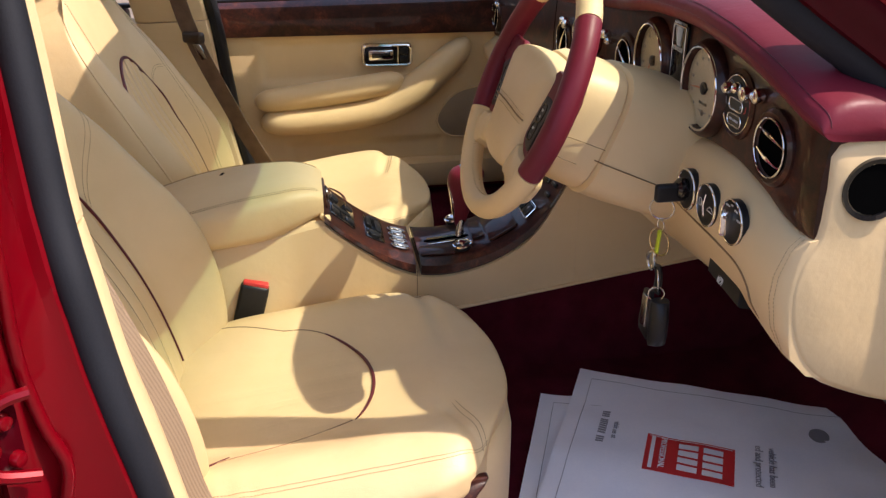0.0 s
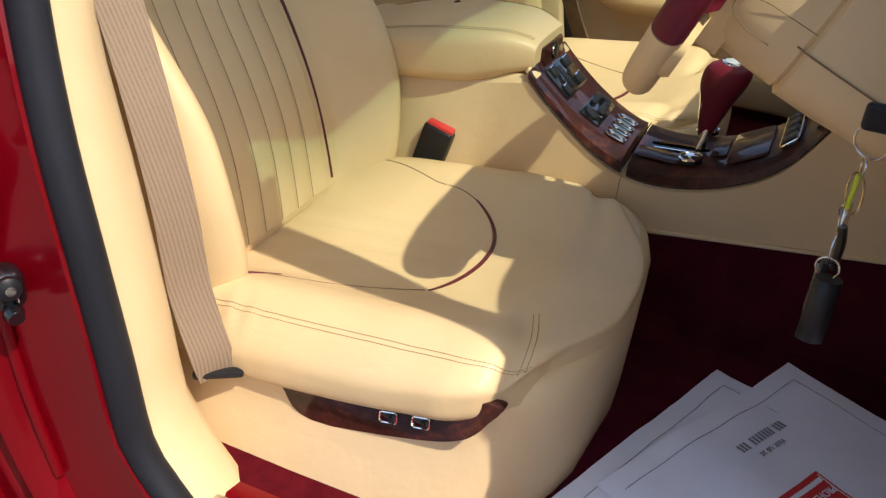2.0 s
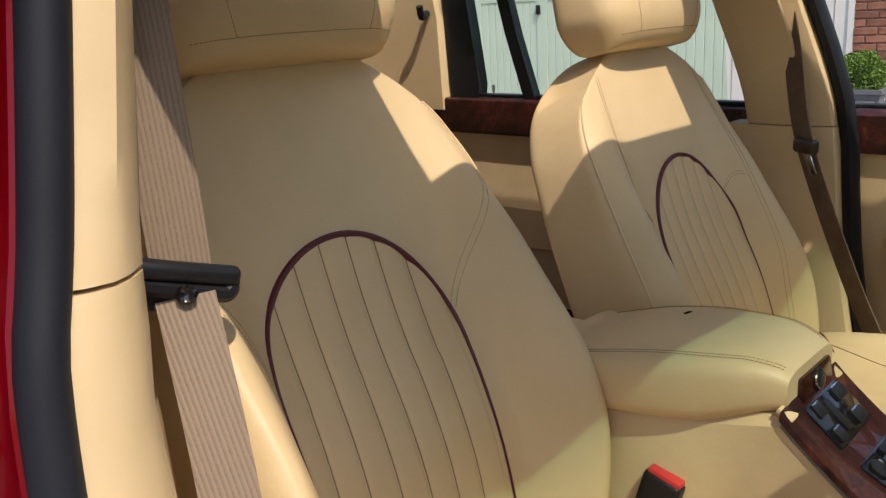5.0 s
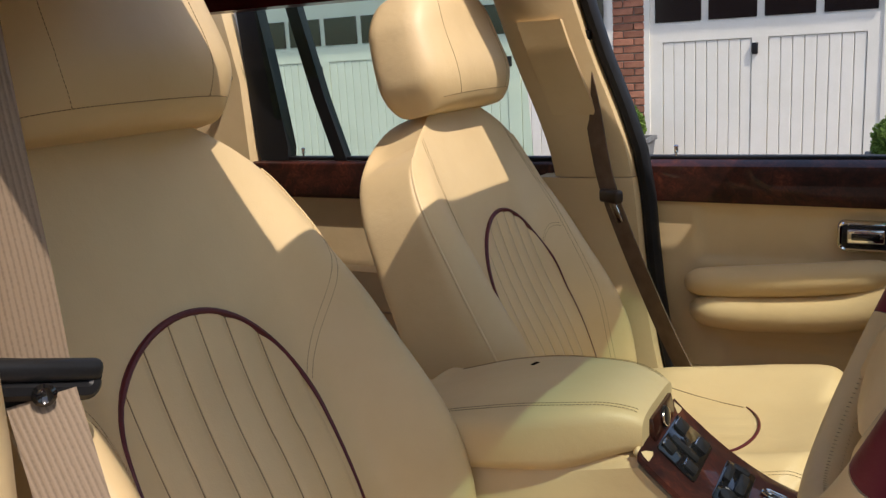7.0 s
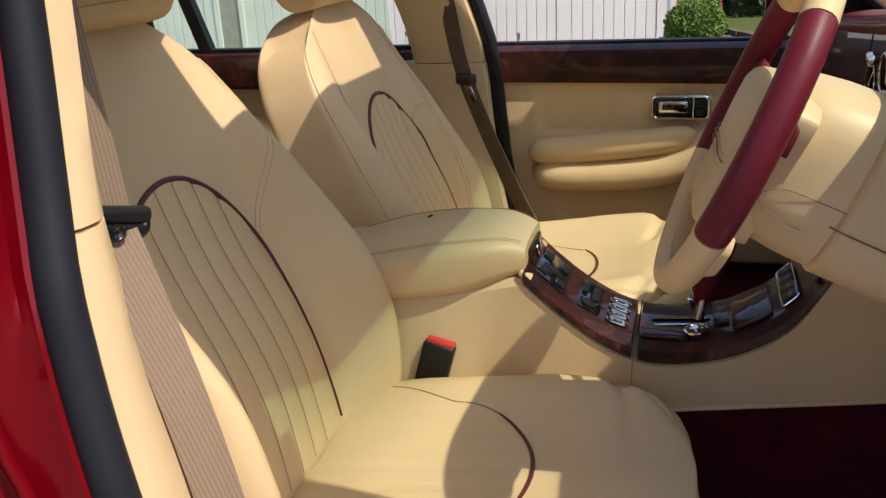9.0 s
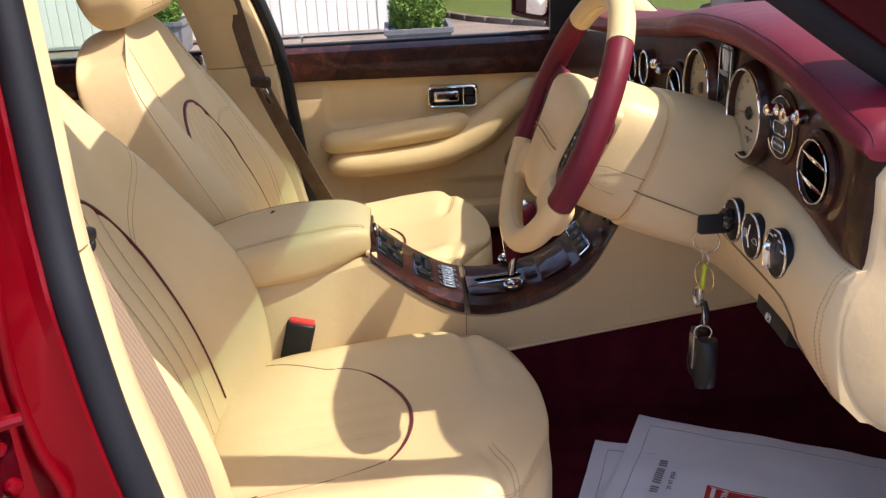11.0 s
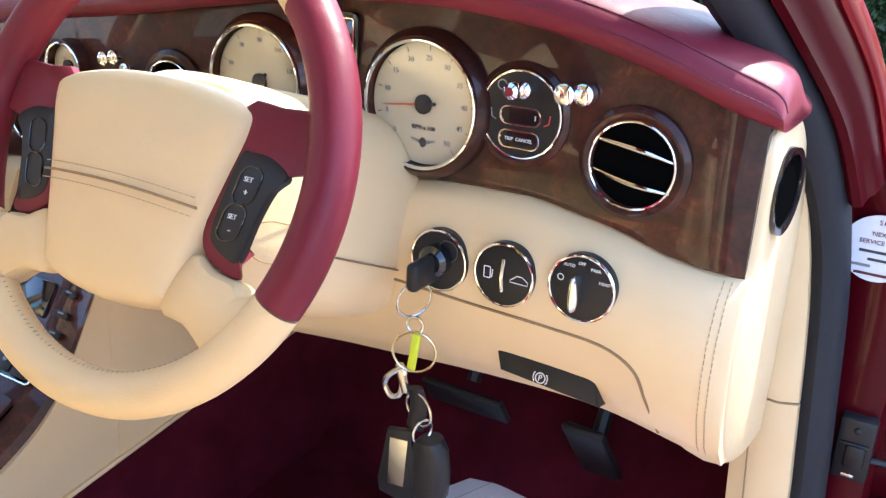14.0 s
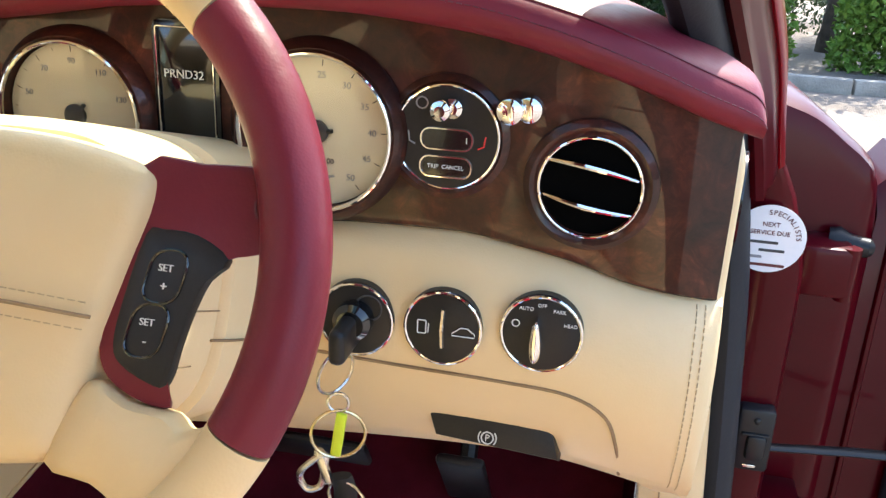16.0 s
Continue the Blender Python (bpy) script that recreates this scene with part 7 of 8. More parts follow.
part("coat_hook", tube(smooth_path([(-1.36, 0.83, 1.215), (-1.352, 0.80, 1.205), (-1.345, 0.785, 1.235)], 5), 0.010, 8), BLACK, rdoor, "black belt guide hook")

rear_seat = thing("rear_bench", (-1.3, 0.0, 0.42), "cream leather rear bench behind the front seats", "seat")
part("cushion", loft([[(x, -0.70, 0.42), (x, 0.70, 0.42), (x, 0.70, z), (x, -0.70, z)] for x, z in ((-1.55, 0.60), (-1.1, 0.62), (-1.03, 0.60), (-1.01, 0.56))]), CREAM, rear_seat)
part("backrest", loft([[(-1.72 + 0.2 * (1 - t), -0.70, z), (-1.72 + 0.2 * (1 - t), 0.70, z), (-1.55 + 0.2 * (1 - t) - 0.12 * t, 0.70, z), (-1.55 + 0.2 * (1 - t) - 0.12 * t, -0.70, z)] for t, z in ((0, 0.55), (0.5, 0.80), (0.9, 1.02), (1.0, 1.05))]), CREAM, rear_seat)

# passenger door mirror
mirror = thing("door_mirror", (0.60, 1.0, 1.0), "burgundy red passenger door mirror", "mirror")
mo = [(-0.080, 0.060), (-0.05, 0.066), (0.05, 0.068), (0.072, 0.060), (0.080, 0.015), (0.074, -0.050), (0.03, -0.062), (-0.07, -0.058), (-0.082, -0.04)]
mp_ = [(p.x * 1.18, p.y * 0.92) for p in smooth_path([(a, b, 0) for a, b in mo], 3, closed=True)]
_mu, _mv = Vector((0.50, -0.866, 0)).normalized(), Vector((0.05, 0.03, 1)).normalized()
_mw = _mu.cross(_mv)
_mc = Vector((0.492, 0.948, 1.078))
part("housing", loft([[_mc + _mu * a * k + _mv * b * k - _mw * d for a, b in mp_] for k, d in ((0.93, -0.012), (1.0, 0.0), (1.0, 0.03), (0.9, 0.07), (0.6, 0.10))], caps=True), PAINT_DEEP_SHADE, mirror, "dark red housing")
part("rim", ring_of([(a * 0.93, b * 0.90) for a, b in mp_], _mc + _mw * 0.010, _mu, _mv, 0.009), PAINT_DEEP_SHADE, mirror, "dark red glass surround")
part("glass", plate([(a * 0.80, b * 0.76) for a, b in mp_], _mc + _mw * 0.0125, Vector((0.40, -0.917, 0)), _mv, 0.003, 0.001), MIRROR, mirror, "mirror glass")
part("stalk", loft([[(0.56, 0.88, 0.975), (0.63, 0.88, 0.975), (0.63, 0.88, 1.02), (0.56, 0.88, 1.02)], [(0.52, 0.97, 1.0), (0.57, 0.97, 1.0), (0.57, 0.97, 1.045), (0.52, 0.97, 1.045)]]), PAINT_DEEP_SHADE, mirror)

# satnav screen on the dash
nav = thing("satnav", (0.72, 0.0, 1.10), "dark satnav screen with a red rear casing on the dash", "screen")
_ny = Matrix.Rotation(radians(8), 4, "Z") @ Matrix.Rotation(radians(6), 4, "Y")
nc = Vector((0.715, 0.015, 1.150))
part("casing", rbox(nc, (0.030, 0.150, 0.088), 0.006, 3, rot=_ny), BLACK, nav, "black casing")
part("screen", rbox(nc + _ny.to_3x3() @ Vector((-0.0155, 0.006, 0.002)), (0.002, 0.118, 0.066), 0.001, rot=_ny), surface("grey_screen", (0.25, 0.25, 0.26), (0.32, 0.32, 0.33), 0.25, bump=0.0), nav, "pale grey screen")
part("rear_shell", rbox(nc + _ny.to_3x3() @ Vector((0.030, -0.016, -0.004)), (0.034, 0.128, 0.080), 0.008, 3, rot=_ny), PAINT_DEEP_SHADE, nav, "red rear shell")
part("foot", rbox((0.735, 0.02, 1.103), (0.05, 0.06, 0.024), 0.006), BLACK, nav)

# telephone handset on the centre stack
phone = thing("telephone_handset", (0.47, 0.10, 0.86), "black car telephone handset in a cradle", "telephone")
pa, pbm = Vector((0.459, 0.070, 0.998)), Vector((0.442, 0.112, 0.872))
ax = (pa - pbm).normalized()
sd = Vector((-0.35, -0.94, 0)).cross(ax).normalized()
fw = ax.cross(sd)
part("handset", loft([[pbm + ax * t + sd * (w * math.copysign(abs(math.cos(q)) ** 0.6, math.cos(q))) + fw * (d * math.copysign(abs(math.sin(q)) ** 0.6, math.sin(q))) for q in [2 * math.pi * k / 20 for k in range(20)]] for t, w, d in ((-0.038, 0.010, 0.008), (-0.032, 0.018, 0.013), (-0.015, 0.021, 0.016), (0.0, 0.021, 0.015), (0.025, 0.018, 0.012), (0.07, 0.018, 0.012), (0.10, 0.019, 0.014), (0.12, 0.021, 0.016), (0.140, 0.019, 0.014), (0.150, 0.012, 0.009))]), BLACK, phone)
part("cradle", rbox((0.488, 0.095, 0.895), (0.07, 0.05, 0.10), 0.010, 3), BLACK, phone, "black cradle")
for i in range(4):
    part("key", rbox(pbm + ax * (0.02 + 0.018 * i) - fw * 0.0185, (0.010, 0.008, 0.008), 0.002), STEEL, phone)

# ---- bunch of keys in the ignition ----
keys = thing("key_bunch", (0.49, -0.57, 0.74), "bunch of car keys hanging from the ignition", "keys")
kx = 0.480


def kring(c, r, n, thick=0.0012):
    u, v, w = axes(n)
    return tube([Vector(c) + (u * math.cos(q) + v * math.sin(q)) * r for q in [2 * math.pi * k / 28 for k in range(28)]], thick, 6, closed=True)


part("ignition_key", rbox((0.488, -0.572, 0.951), (0.044, 0.012, 0.026), 0.005, 3), BLACK, keys, "black key head")
part("ring", kring((kx, -0.568, 0.927), 0.0165, (0.55, 1, 0.1)), STEEL, keys)
part("ring", kring((kx, -0.570, 0.903), 0.0075, (1, 0.2, 0)), STEEL, keys)
part("large_ring", kring((kx, -0.570, 0.877), 0.0195, (1, 0.35, 0)), surface("brass", (0.55, 0.46, 0.28), (0.66, 0.56, 0.36), 0.25, bump=0.0, metal=1.0), keys, "brassy split ring")
part("lime_tag", rbox((kx - 0.002, -0.571, 0.878), (0.004, 0.008, 0.036), 0.0015, rot=Matrix.Rotation(radians(8), 4, "X")), LIME, keys, "lime green tag")
part("clip", tube(smooth_path([(kx, -0.560, 0.858), (kx - 0.004, -0.548, 0.850), (kx - 0.002, -0.541, 0.838), (kx, -0.546, 0.826), (kx, -0.556, 0.830), (kx, -0.559, 0.845)], 5, closed=True), 0.0026, 8, closed=True), STEEL, keys, "steel trigger clip")
part("clip_bar", rbox((kx, -0.559, 0.848), (0.007, 0.008, 0.030), 0.003, rot=Matrix.Rotation(radians(-18), 4, "X")), STEEL, keys)
part("ring", kring((kx, -0.577, 0.822), 0.0165, (1, -0.3, 0.1)), STEEL, keys)
part("leather_loop", tube(smooth_path([(kx, -0.572, 0.842), (kx + 0.003, -0.575, 0.825), (kx + 0.003, -0.572, 0.800)], 5), [0.009] * 11, 8, flat=0.5), BLACK, keys)
part("ring", kring((kx - 0.002, -0.583, 0.802), 0.011, (0.3, 1, 0)), STEEL, keys)
part("fob", loft([[Vector((kx + 0.002 + d * 0.013 * math.sin(q), -0.590 + w * math.cos(q), z)) for q in [2 * math.pi * k / 20 for k in range(20)] for d in (1,)] for z, w in ((0.795, 0.010), (0.786, 0.018), (0.765, 0.021), (0.742, 0.020), (0.728, 0.014), (0.724, 0.006))]), BLACK, keys, "black remote fob")
part("leather_fob", plate([(-0.016, 0.030), (0.010, 0.036), (0.016, -0.034), (0.008, -0.044), (-0.024, -0.040), (-0.026, -0.026)], (kx - 0.001, -0.564, 0.765), (0, -1, 0), (0, 0, 1), 0.006, 0.002), BLACK, keys, "black leather key fob")
part("metal_plate", plate([(-0.010, 0.024), (0.010, 0.027), (0.006, -0.024), (-0.012, -0.026)], (kx - 0.007, -0.563, 0.765), (0, -1, 0), (0, 0, 1), 0.003, 0.001), STEEL, keys, "brushed metal plate")

# ---- paper mats on the carpet ----
def paper(ax, ay, eu, z, w, h, seed, lift):
    """A sheet from its far corner: u runs along eu, v towards the seat."""
    e1 = Vector((*eu, 0)).normalized()
    e2 = Vector((e1.y, -e1.x, 0))

    def at(u, v):
        q = Vector((ax, ay, 0)) + e1 * (u * w) + e2 * (v * h)
        q.z = z + lift * noise.noise((u * 2.2 + seed, v * 2.2, seed)) + 0.4 * lift * noise.noise((u * 7 + seed, v * 7, 3))
        return q
    return at


def paper_sheet(ax, ay, eu, z, seed, label, w, h, lift=0.012):
    at = paper(ax, ay, eu, z, w, h, seed, lift)
    c = at(0.5, 0.5)
    ob = thing("paper_mat", (c.x, c.y, z - 0.015), label, "paper mat", "paper mats")
    part("sheet", slab(at, 24, 24, lambda u, v: (0, 0, -0.0006)), PAPER, ob)
    border = [at(0.05, 0.95 - 0.88 * i / 20) for i in range(21)] + [at(0.05 + 0.9 * i / 20, 0.07) for i in range(1, 21)]
    part("border_line", tube([q + Vector((0, 0, 0.0006)) for q in border], 0.0005, 4), PRINT_GREY, ob)
    return ob, at


def print_on(name, at, u0, u1, v0, v1, mat, parent, lift=0.0009, nu=8, nv=8):
    return part(name, sheet(lambda a, b: at(lerp(u0, u1, a), lerp(v0, v1, b)) + Vector((0, 0, lift)), nu, nv), mat, parent)


def words_on(text, size, at, u, v, parent, mat=PRINT_GREY):
    """Lettering that runs towards the seat, its tops towards the far end of the sheet."""
    o = at(u, v)
    run = (at(u, v + 0.03) - at(u, v - 0.03)).normalized()
    top = (at(u + 0.03, v) - at(u - 0.03, v)).normalized()
    return words(text, size, o + Vector((0, 0, 0.0022)), run, top, mat, parent)


paper_sheet(0.407, -0.266, (0.932, -0.361), 0.432, 4, "white printed paper mat on the burgundy carpet", 0.54, 0.42)
mat_top, top_at = paper_sheet(0.500, -0.212, (0.895, -0.447), 0.444, 1, "white printed paper mat with a red label on the carpet", 0.54, 0.42)
label_ = print_on("red_label", top_at, 0.275, 0.545, 0.42, 0.675, PRINT_RED, mat_top)
print_on("label_band", top_at, 0.290, 0.302, 0.435, 0.66, PAPER, mat_top, 0.0013)
print_on("label_band", top_at, 0.283, 0.539, 0.428, 0.433, PAPER, mat_top, 0.0013)
for i in range(4):
    for j in range(2):
        print_on("mark", top_at, 0.375 + 0.075 * j, 0.435 + 0.075 * j, 0.455 + 0.050 * i, 0.492 + 0.050 * i, PAPER, mat_top, 0.0014, 3, 3)
words_on("PROFESSIONAL", 0.0145, top_at, 0.328, 0.548, mat_top, PAPER)
for i in range(15):
    if i not in (3, 11):
        print_on("print_bar", top_at, 0.118, 0.143, 0.30 + 0.0165 * i, 0.312 + 0.0165 * i, PRINT_GREY, mat_top, 0.0011, 2, 2)
words_on("visit us at", 0.014, top_at, 0.172, 0.44, mat_top)
words_on("This vehicle has been", 0.018, top_at, 0.655, 0.46, mat_top)
words_on("polished and protected", 0.018, top_at, 0.615, 0.46, mat_top)
part("crest", plate(oval(0.034, 0.040), top_at(0.80, 0.22) + Vector((0, 0, 0.0012)), (0.895, -0.447, 0), (0.447, 0.895, 0), 0.0004, 0), PRINT_GREY, mat_top)


# ---- outside ----
def ground_at(u, v):
    a, b = (u * 2 - 1), (v * 2 - 1)
    x, y = 900 * a * abs(a) ** 2.2 * 1.0, 900 * b * abs(b) ** 2.2
    return (x, y, 0.0)


single("ground", sheet(ground_at, 60, 60), GRAVEL, "pale gravel drive", "ground", "structure")


def lawn(name, pts, label):
    bm = bmesh.new()
    top = [bm.verts.new((x, y, 0.06)) for x, y in pts]
    low = [bm.verts.new((x, y, -0.02)) for x, y in pts]
    bm.faces.new(top)
    for i in range(len(pts)):
        j = (i + 1) % len(pts)
        bm.faces.new((low[i], low[j], top[j], top[i]))
    bmesh.ops.recalc_face_normals(bm, faces=bm.faces)
    return single(name, bm, GRASS, label, "lawn", "structure", smooth=0)


lawn("lawn", [(p.x, p.y) for p in smooth_path([(0.60, 9.8, 0), (1.15, 8.75, 0), (2.5, 7.6, 0), (4.6, 6.3, 0), (5.2, 4.5, 0), (5.6, 2.5, 0), (6.2, 0.4, 0), (8.4, -1.4, 0), (40, -1.6, 0), (46, 20, 0), (30, 34, 0), (2, 22, 0), (0.3, 12, 0)], 6, closed=True)], "sunlit mown green lawn")
lawn("lawn_far", [(14, -60), (60, -60), (60, -2.4), (20, -2.4), (14, -6)], "green lawn beyond the drive")


def kerb_line(pts, group, mat=STONE, high=0.12, what="weathered stone kerb block edging the bed"):
    for a, b in zip(pts, pts[1:]):
        a, b = Vector(a), Vector(b)
        d = b - a
        m = Matrix.Translation((a + b) / 2) @ Matrix.Rotation(math.atan2(d.y, d.x), 4, "Z")
        k = single("kerb_stone", rbox((0, 0, high - 0.07), (d.length - 0.012, 0.10, 0.14), 0.018), mat, what, "kerb", group=group)
        k.matrix_world = m


kerb_line([p for p in smooth_path([(0.55, 9.72, 0), (1.10, 8.68, 0), (2.45, 7.52, 0), (4.5, 6.25, 0)], 4)], "lawn edging", EDGING, 0.065, "dark weathered edging block along the lawn")
kerb_line([(7.6, -4.6, 0), (7.7, -3.9, 0), (7.7, -3.2, 0), (7.65, -2.5, 0), (7.7, -1.9, 0), (8.2, -1.4, 0)], "bed edging")

# garage block: brick piers, planked doors, slate roof
GY = 8.2
garage = thing("garage", (-3.5, 9.0, 0.0), "brick garage block with cream planked doors", "garage")
bm = bmesh.new()
piers = [(0.07, 0.52), (-2.52, -2.20), (-5.04, -4.79), (-8.6, -7.32)]
for x0, x1 in piers:
    loft(box_rings(x0, x1, GY + 0.02, GY + 3.0, 0.0, 2.6), bm=bm)
loft(box_rings(-8.6, 0.52, GY + 0.02, GY + 3.0, 2.15, 2.9), bm=bm)
loft(box_rings(0.40, 0.52, GY + 0.02, GY + 6.0, 0.0, 2.9), bm=bm)
wall = part("wall", bm, MORTAR, garage, "brick and mortar walls")
part("roof", loft([[(-8.9, GY - 0.4, 2.85), (0.9, GY - 0.4, 2.85), (0.9, GY + 3.2, 4.2), (-8.9, GY + 3.2, 4.2)], [(-8.9, GY - 0.4, 2.93), (0.9, GY - 0.4, 2.93), (0.9, GY + 3.2, 4.3), (-8.9, GY + 3.2, 4.3)]]), ROOF_SLATE, garage, "slate roof")
part("drainpipe", lathe([(0.038, 0.0), (0.038, 2.8)], (0.44, GY - 0.045, 0.0), (0, 0, 1), 14), BLACK, garage, "black drainpipe")
for n_, xr in enumerate((0.07, -2.52, -5.04)):
    gd = part("garage_door", loft(box_rings(xr - 2.27, xr, GY + 0.05, GY + 0.09, 0.02, 2.15)), GARAGE, garage, "cream painted planked door", smooth=0)
    x0 = xr - 2.27
    part("frame", loft(box_rings(x0, x0 + 0.06, GY + 0.0, GY + 0.05, 0.0, 2.15)), GARAGE, gd, smooth=0)
    part("frame", loft(box_rings(xr - 0.06, xr, GY + 0.0, GY + 0.05, 0.0, 2.15)), GARAGE, gd, smooth=0)
    part("top_rail", loft(box_rings(x0 + 0.06, xr - 0.06, GY + 0.015, GY + 0.048, 1.245, 1.42)), GARAGE, gd, smooth=0)
    part("stile", loft(box_rings(x0 + 1.06, x0 + 1.21, GY + 0.015, GY + 0.048, 0.05, 1.245)), GARAGE, gd, smooth=0)
    part("stile", loft(box_rings(x0 + 0.06, x0 + 0.19, GY + 0.015, GY + 0.048, 0.05, 1.245)), GARAGE, gd, smooth=0)
    part("stile", loft(box_rings(xr - 0.19, xr - 0.06, GY + 0.015, GY + 0.048, 0.05, 1.245)), GARAGE, gd, smooth=0)
    for k in range(8):
        for xs in (x0 + 0.194, x0 + 1.214):
            w = 0.862 / 8
            part("plank", rbox((xs + w * (k + 0.5), GY + 0.036, 0.645), (w - 0.007, 0.026, 1.19), 0.004, 1), GARAGE, gd, smooth=0)
    for k in range(4):
        part("light", rbox((x0 + 0.34 + 0.53 * k, GY + 0.040, 1.60), (0.46, 0.02, 0.32), 0.004, 1), GLOSS_BLACK, gd, "dark window light")
    part("latch", rbox((x0 + 1.09, GY + 0.005, 1.14), (0.055, 0.03, 0.11), 0.006), BLACK, gd, "black latch")



def brick_mesh(name, sx):
    b = rbox((0, 0, 0), (sx, 0.03, 0.066), 0.006, 1)
    me = bpy.data.meshes.new(name)
    b.to_mesh(me)
    b.free()
    me.materials.append(BRICK)
    return me


full, half = brick_mesh("brick", 0.214), brick_mesh("half_brick", 0.102)
for x0, x1 in piers[:2]:
    for row in range(26):
        x = x0 + (0.0 if row % 2 == 0 else -0.0)
        first = row % 2
        while x < x1 - 0.06:
            me = half if first or x1 - x < 0.17 else full
            w = 0.214 if me is full else 0.102
            o = new("brick", me)
            o.location = (x + w / 2, GY + 0.010 + random.uniform(-0.004, 0.004), 0.045 + row * 0.0765)
            o.parent = wall
            o.matrix_parent_inverse = Matrix.Identity(4)
            x += w + 0.011
            first = 0


def leaf_cloud(n, at_fn, size, seed, bm=None):
    """Small bent leaves; at_fn gives a place and an outward direction."""
    rnd = random.Random(seed)
    verts, faces = [], []
    for _ in range(n):
        c, out = at_fn(rnd)
        d = Vector((rnd.gauss(0, 1), rnd.gauss(0, 1), rnd.gauss(0, 1))).normalized()
        a = (out + d * 0.9).normalized()
        b = a.cross(Vector((rnd.gauss(0, 1), rnd.gauss(0, 1), rnd.gauss(0, 1)))).normalized()
        s = size * rnd.uniform(0.6, 1.3)
        w = a.cross(b) * s * 0.18
        i = len(verts)
        verts += [c - a * s * 0.5, c + b * s * 0.28 + w, c + a * s * 0.5, c - b * s * 0.28 + w]
        faces.append((i, i + 1, i + 2, i + 3))
    return verts, faces


def foliage(name, n, at_fn, size, seed, mat, parent):
    v, f = leaf_cloud(n, at_fn, size, seed)
    me = bpy.data.meshes.new(name)
    me.from_pydata(v, [], f)
    me.materials.append(mat)
    ob = new(name, me)
    if parent:
        ob.parent = parent
        ob.matrix_parent_inverse = Matrix.Translation(parent.location).inverted()
    return ob


def ball_at(c, rx, ry, rz, lumps=0.12, seed=0):
    def fn(rnd):
        d = Vector((rnd.gauss(0, 1), rnd.gauss(0, 1), rnd.gauss(0, 1))).normalized()
        k = 1 + lumps * noise.noise(d * 3 + Vector((seed, seed, 0))) - 0.18 * rnd.random() ** 2
        return Vector((c[0] + d.x * rx * k, c[1] + d.y * ry * k, c[2] + d.z * rz * k)), d
    return fn


def planter(x, y, s=1.0):
    pl = thing("planter", (x, y, 0.0), "grey panelled planter with a clipped bright green box ball", "planter", "planters by the garage")
    part("tub", loft([[(x - w, y - w, z), (x + w, y - w, z), (x + w, y + w, z), (x - w, y + w, z)] for z, w in ((0.0, 0.25 * s), (0.02, 0.26 * s), (0.28, 0.29 * s), (0.29, 0.31 * s), (0.33, 0.31 * s), (0.33, 0.27 * s), (0.28, 0.26 * s))]), LEAD, pl, "grey lead-look tub", smooth=0)
    for sx in (-1, 1):
        part("panel", rbox((x + sx * 0.14 * s, y - 0.283 * s, 0.15), (0.22 * s, 0.02, 0.17), 0.01), LEAD, pl)
    foliage("bush", 5200, ball_at((x, y, 0.44), 0.25 * s, 0.25 * s, 0.225 * s, 0.15, x), 0.035, 7, LEAF_LIME, pl)
    # dark solid core added behind the bright leaves, so their gaps read dark
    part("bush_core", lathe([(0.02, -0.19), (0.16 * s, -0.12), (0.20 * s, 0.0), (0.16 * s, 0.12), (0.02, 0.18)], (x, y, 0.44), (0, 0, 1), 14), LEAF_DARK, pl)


planter(0.26, 6.3, 0.94)
planter(-2.30, 7.75, 0.9)


def hedge(name, pts, h, depth, n, seed, label, mat=LEAF_DARK, size=0.16):
    segs = [(Vector(a), Vector(b)) for a, b in zip(pts, pts[1:])]
    tot = sum((b - a).length for a, b in segs)

    def fn(rnd):
        t = rnd.random() * tot
        for a, b in segs:
            l = (b - a).length
            if t <= l:
                break
            t -= l
        p = a.lerp(b, t / l)
        nrm = Vector(((b - a).y, -(b - a).x, 0)).normalized()
        z = h * rnd.random() ** 0.8
        top = h * (0.92 + 0.16 * noise.noise(p * 0.6))
        off = depth * (0.5 + 0.5 * rnd.random()) * (0.75 + 0.5 * noise.noise(Vector((p.x * 0.9, p.y * 0.9, z * 1.2))))
        return p + nrm * off + Vector((0, 0, min(z, top))), (nrm + Vector((0, 0, 0.5 * (z / h)))).normalized()
    ob = thing(name, pts[0], label, "hedge", kind="stuff")
    foliage("leaves", n, fn, size, seed, mat, ob)
    if h < 1.5:
        return ob
    core = bmesh.new()
    for a, b in segs:
        nrm = Vector(((b - a).y, -(b - a).x, 0)).normalized()
        loft([[q - nrm * 0.3, q + nrm * depth * 0.45, q + nrm * depth * 0.4 + Vector((0, 0, h * 0.9)), q - nrm * 0.3 + Vector((0, 0, h * 0.95))] for q in (a, b)], bm=core)
    part("core", core, LEAF_DARK, ob)
    return ob


hedge("hedge", [(0.6, 11.3, 0), (3.0, 11.3, 0), (6.0, 13.0, 0), (9.0, 16.0, 0), (13.0, 18.5, 0)], 3.2, 0.8, 34000, 3, "tall dark evergreen hedge behind the lawn", LEAF_DARK, 0.12)
hedge("copper_hedge", [(13.0, 20.5, 0), (18.0, 21.0, 0), (24.0, 21.5, 0)], 2.4, 0.9, 9000, 5, "copper purple hedge beyond the lawn", surface("copper_leaf", (0.045, 0.012, 0.018), (0.11, 0.035, 0.04), 0.6, bump=0.0), 0.2)
hedge("bed_plants", [(10.5, -2.0, 0), (9.5, -2.6, 0), (9.3, -4.2, 0), (9.6, -6.2, 0)], 0.75, 0.9, 11000, 8, "green bedding plants behind the kerb", LEAF_LIME, 0.10)
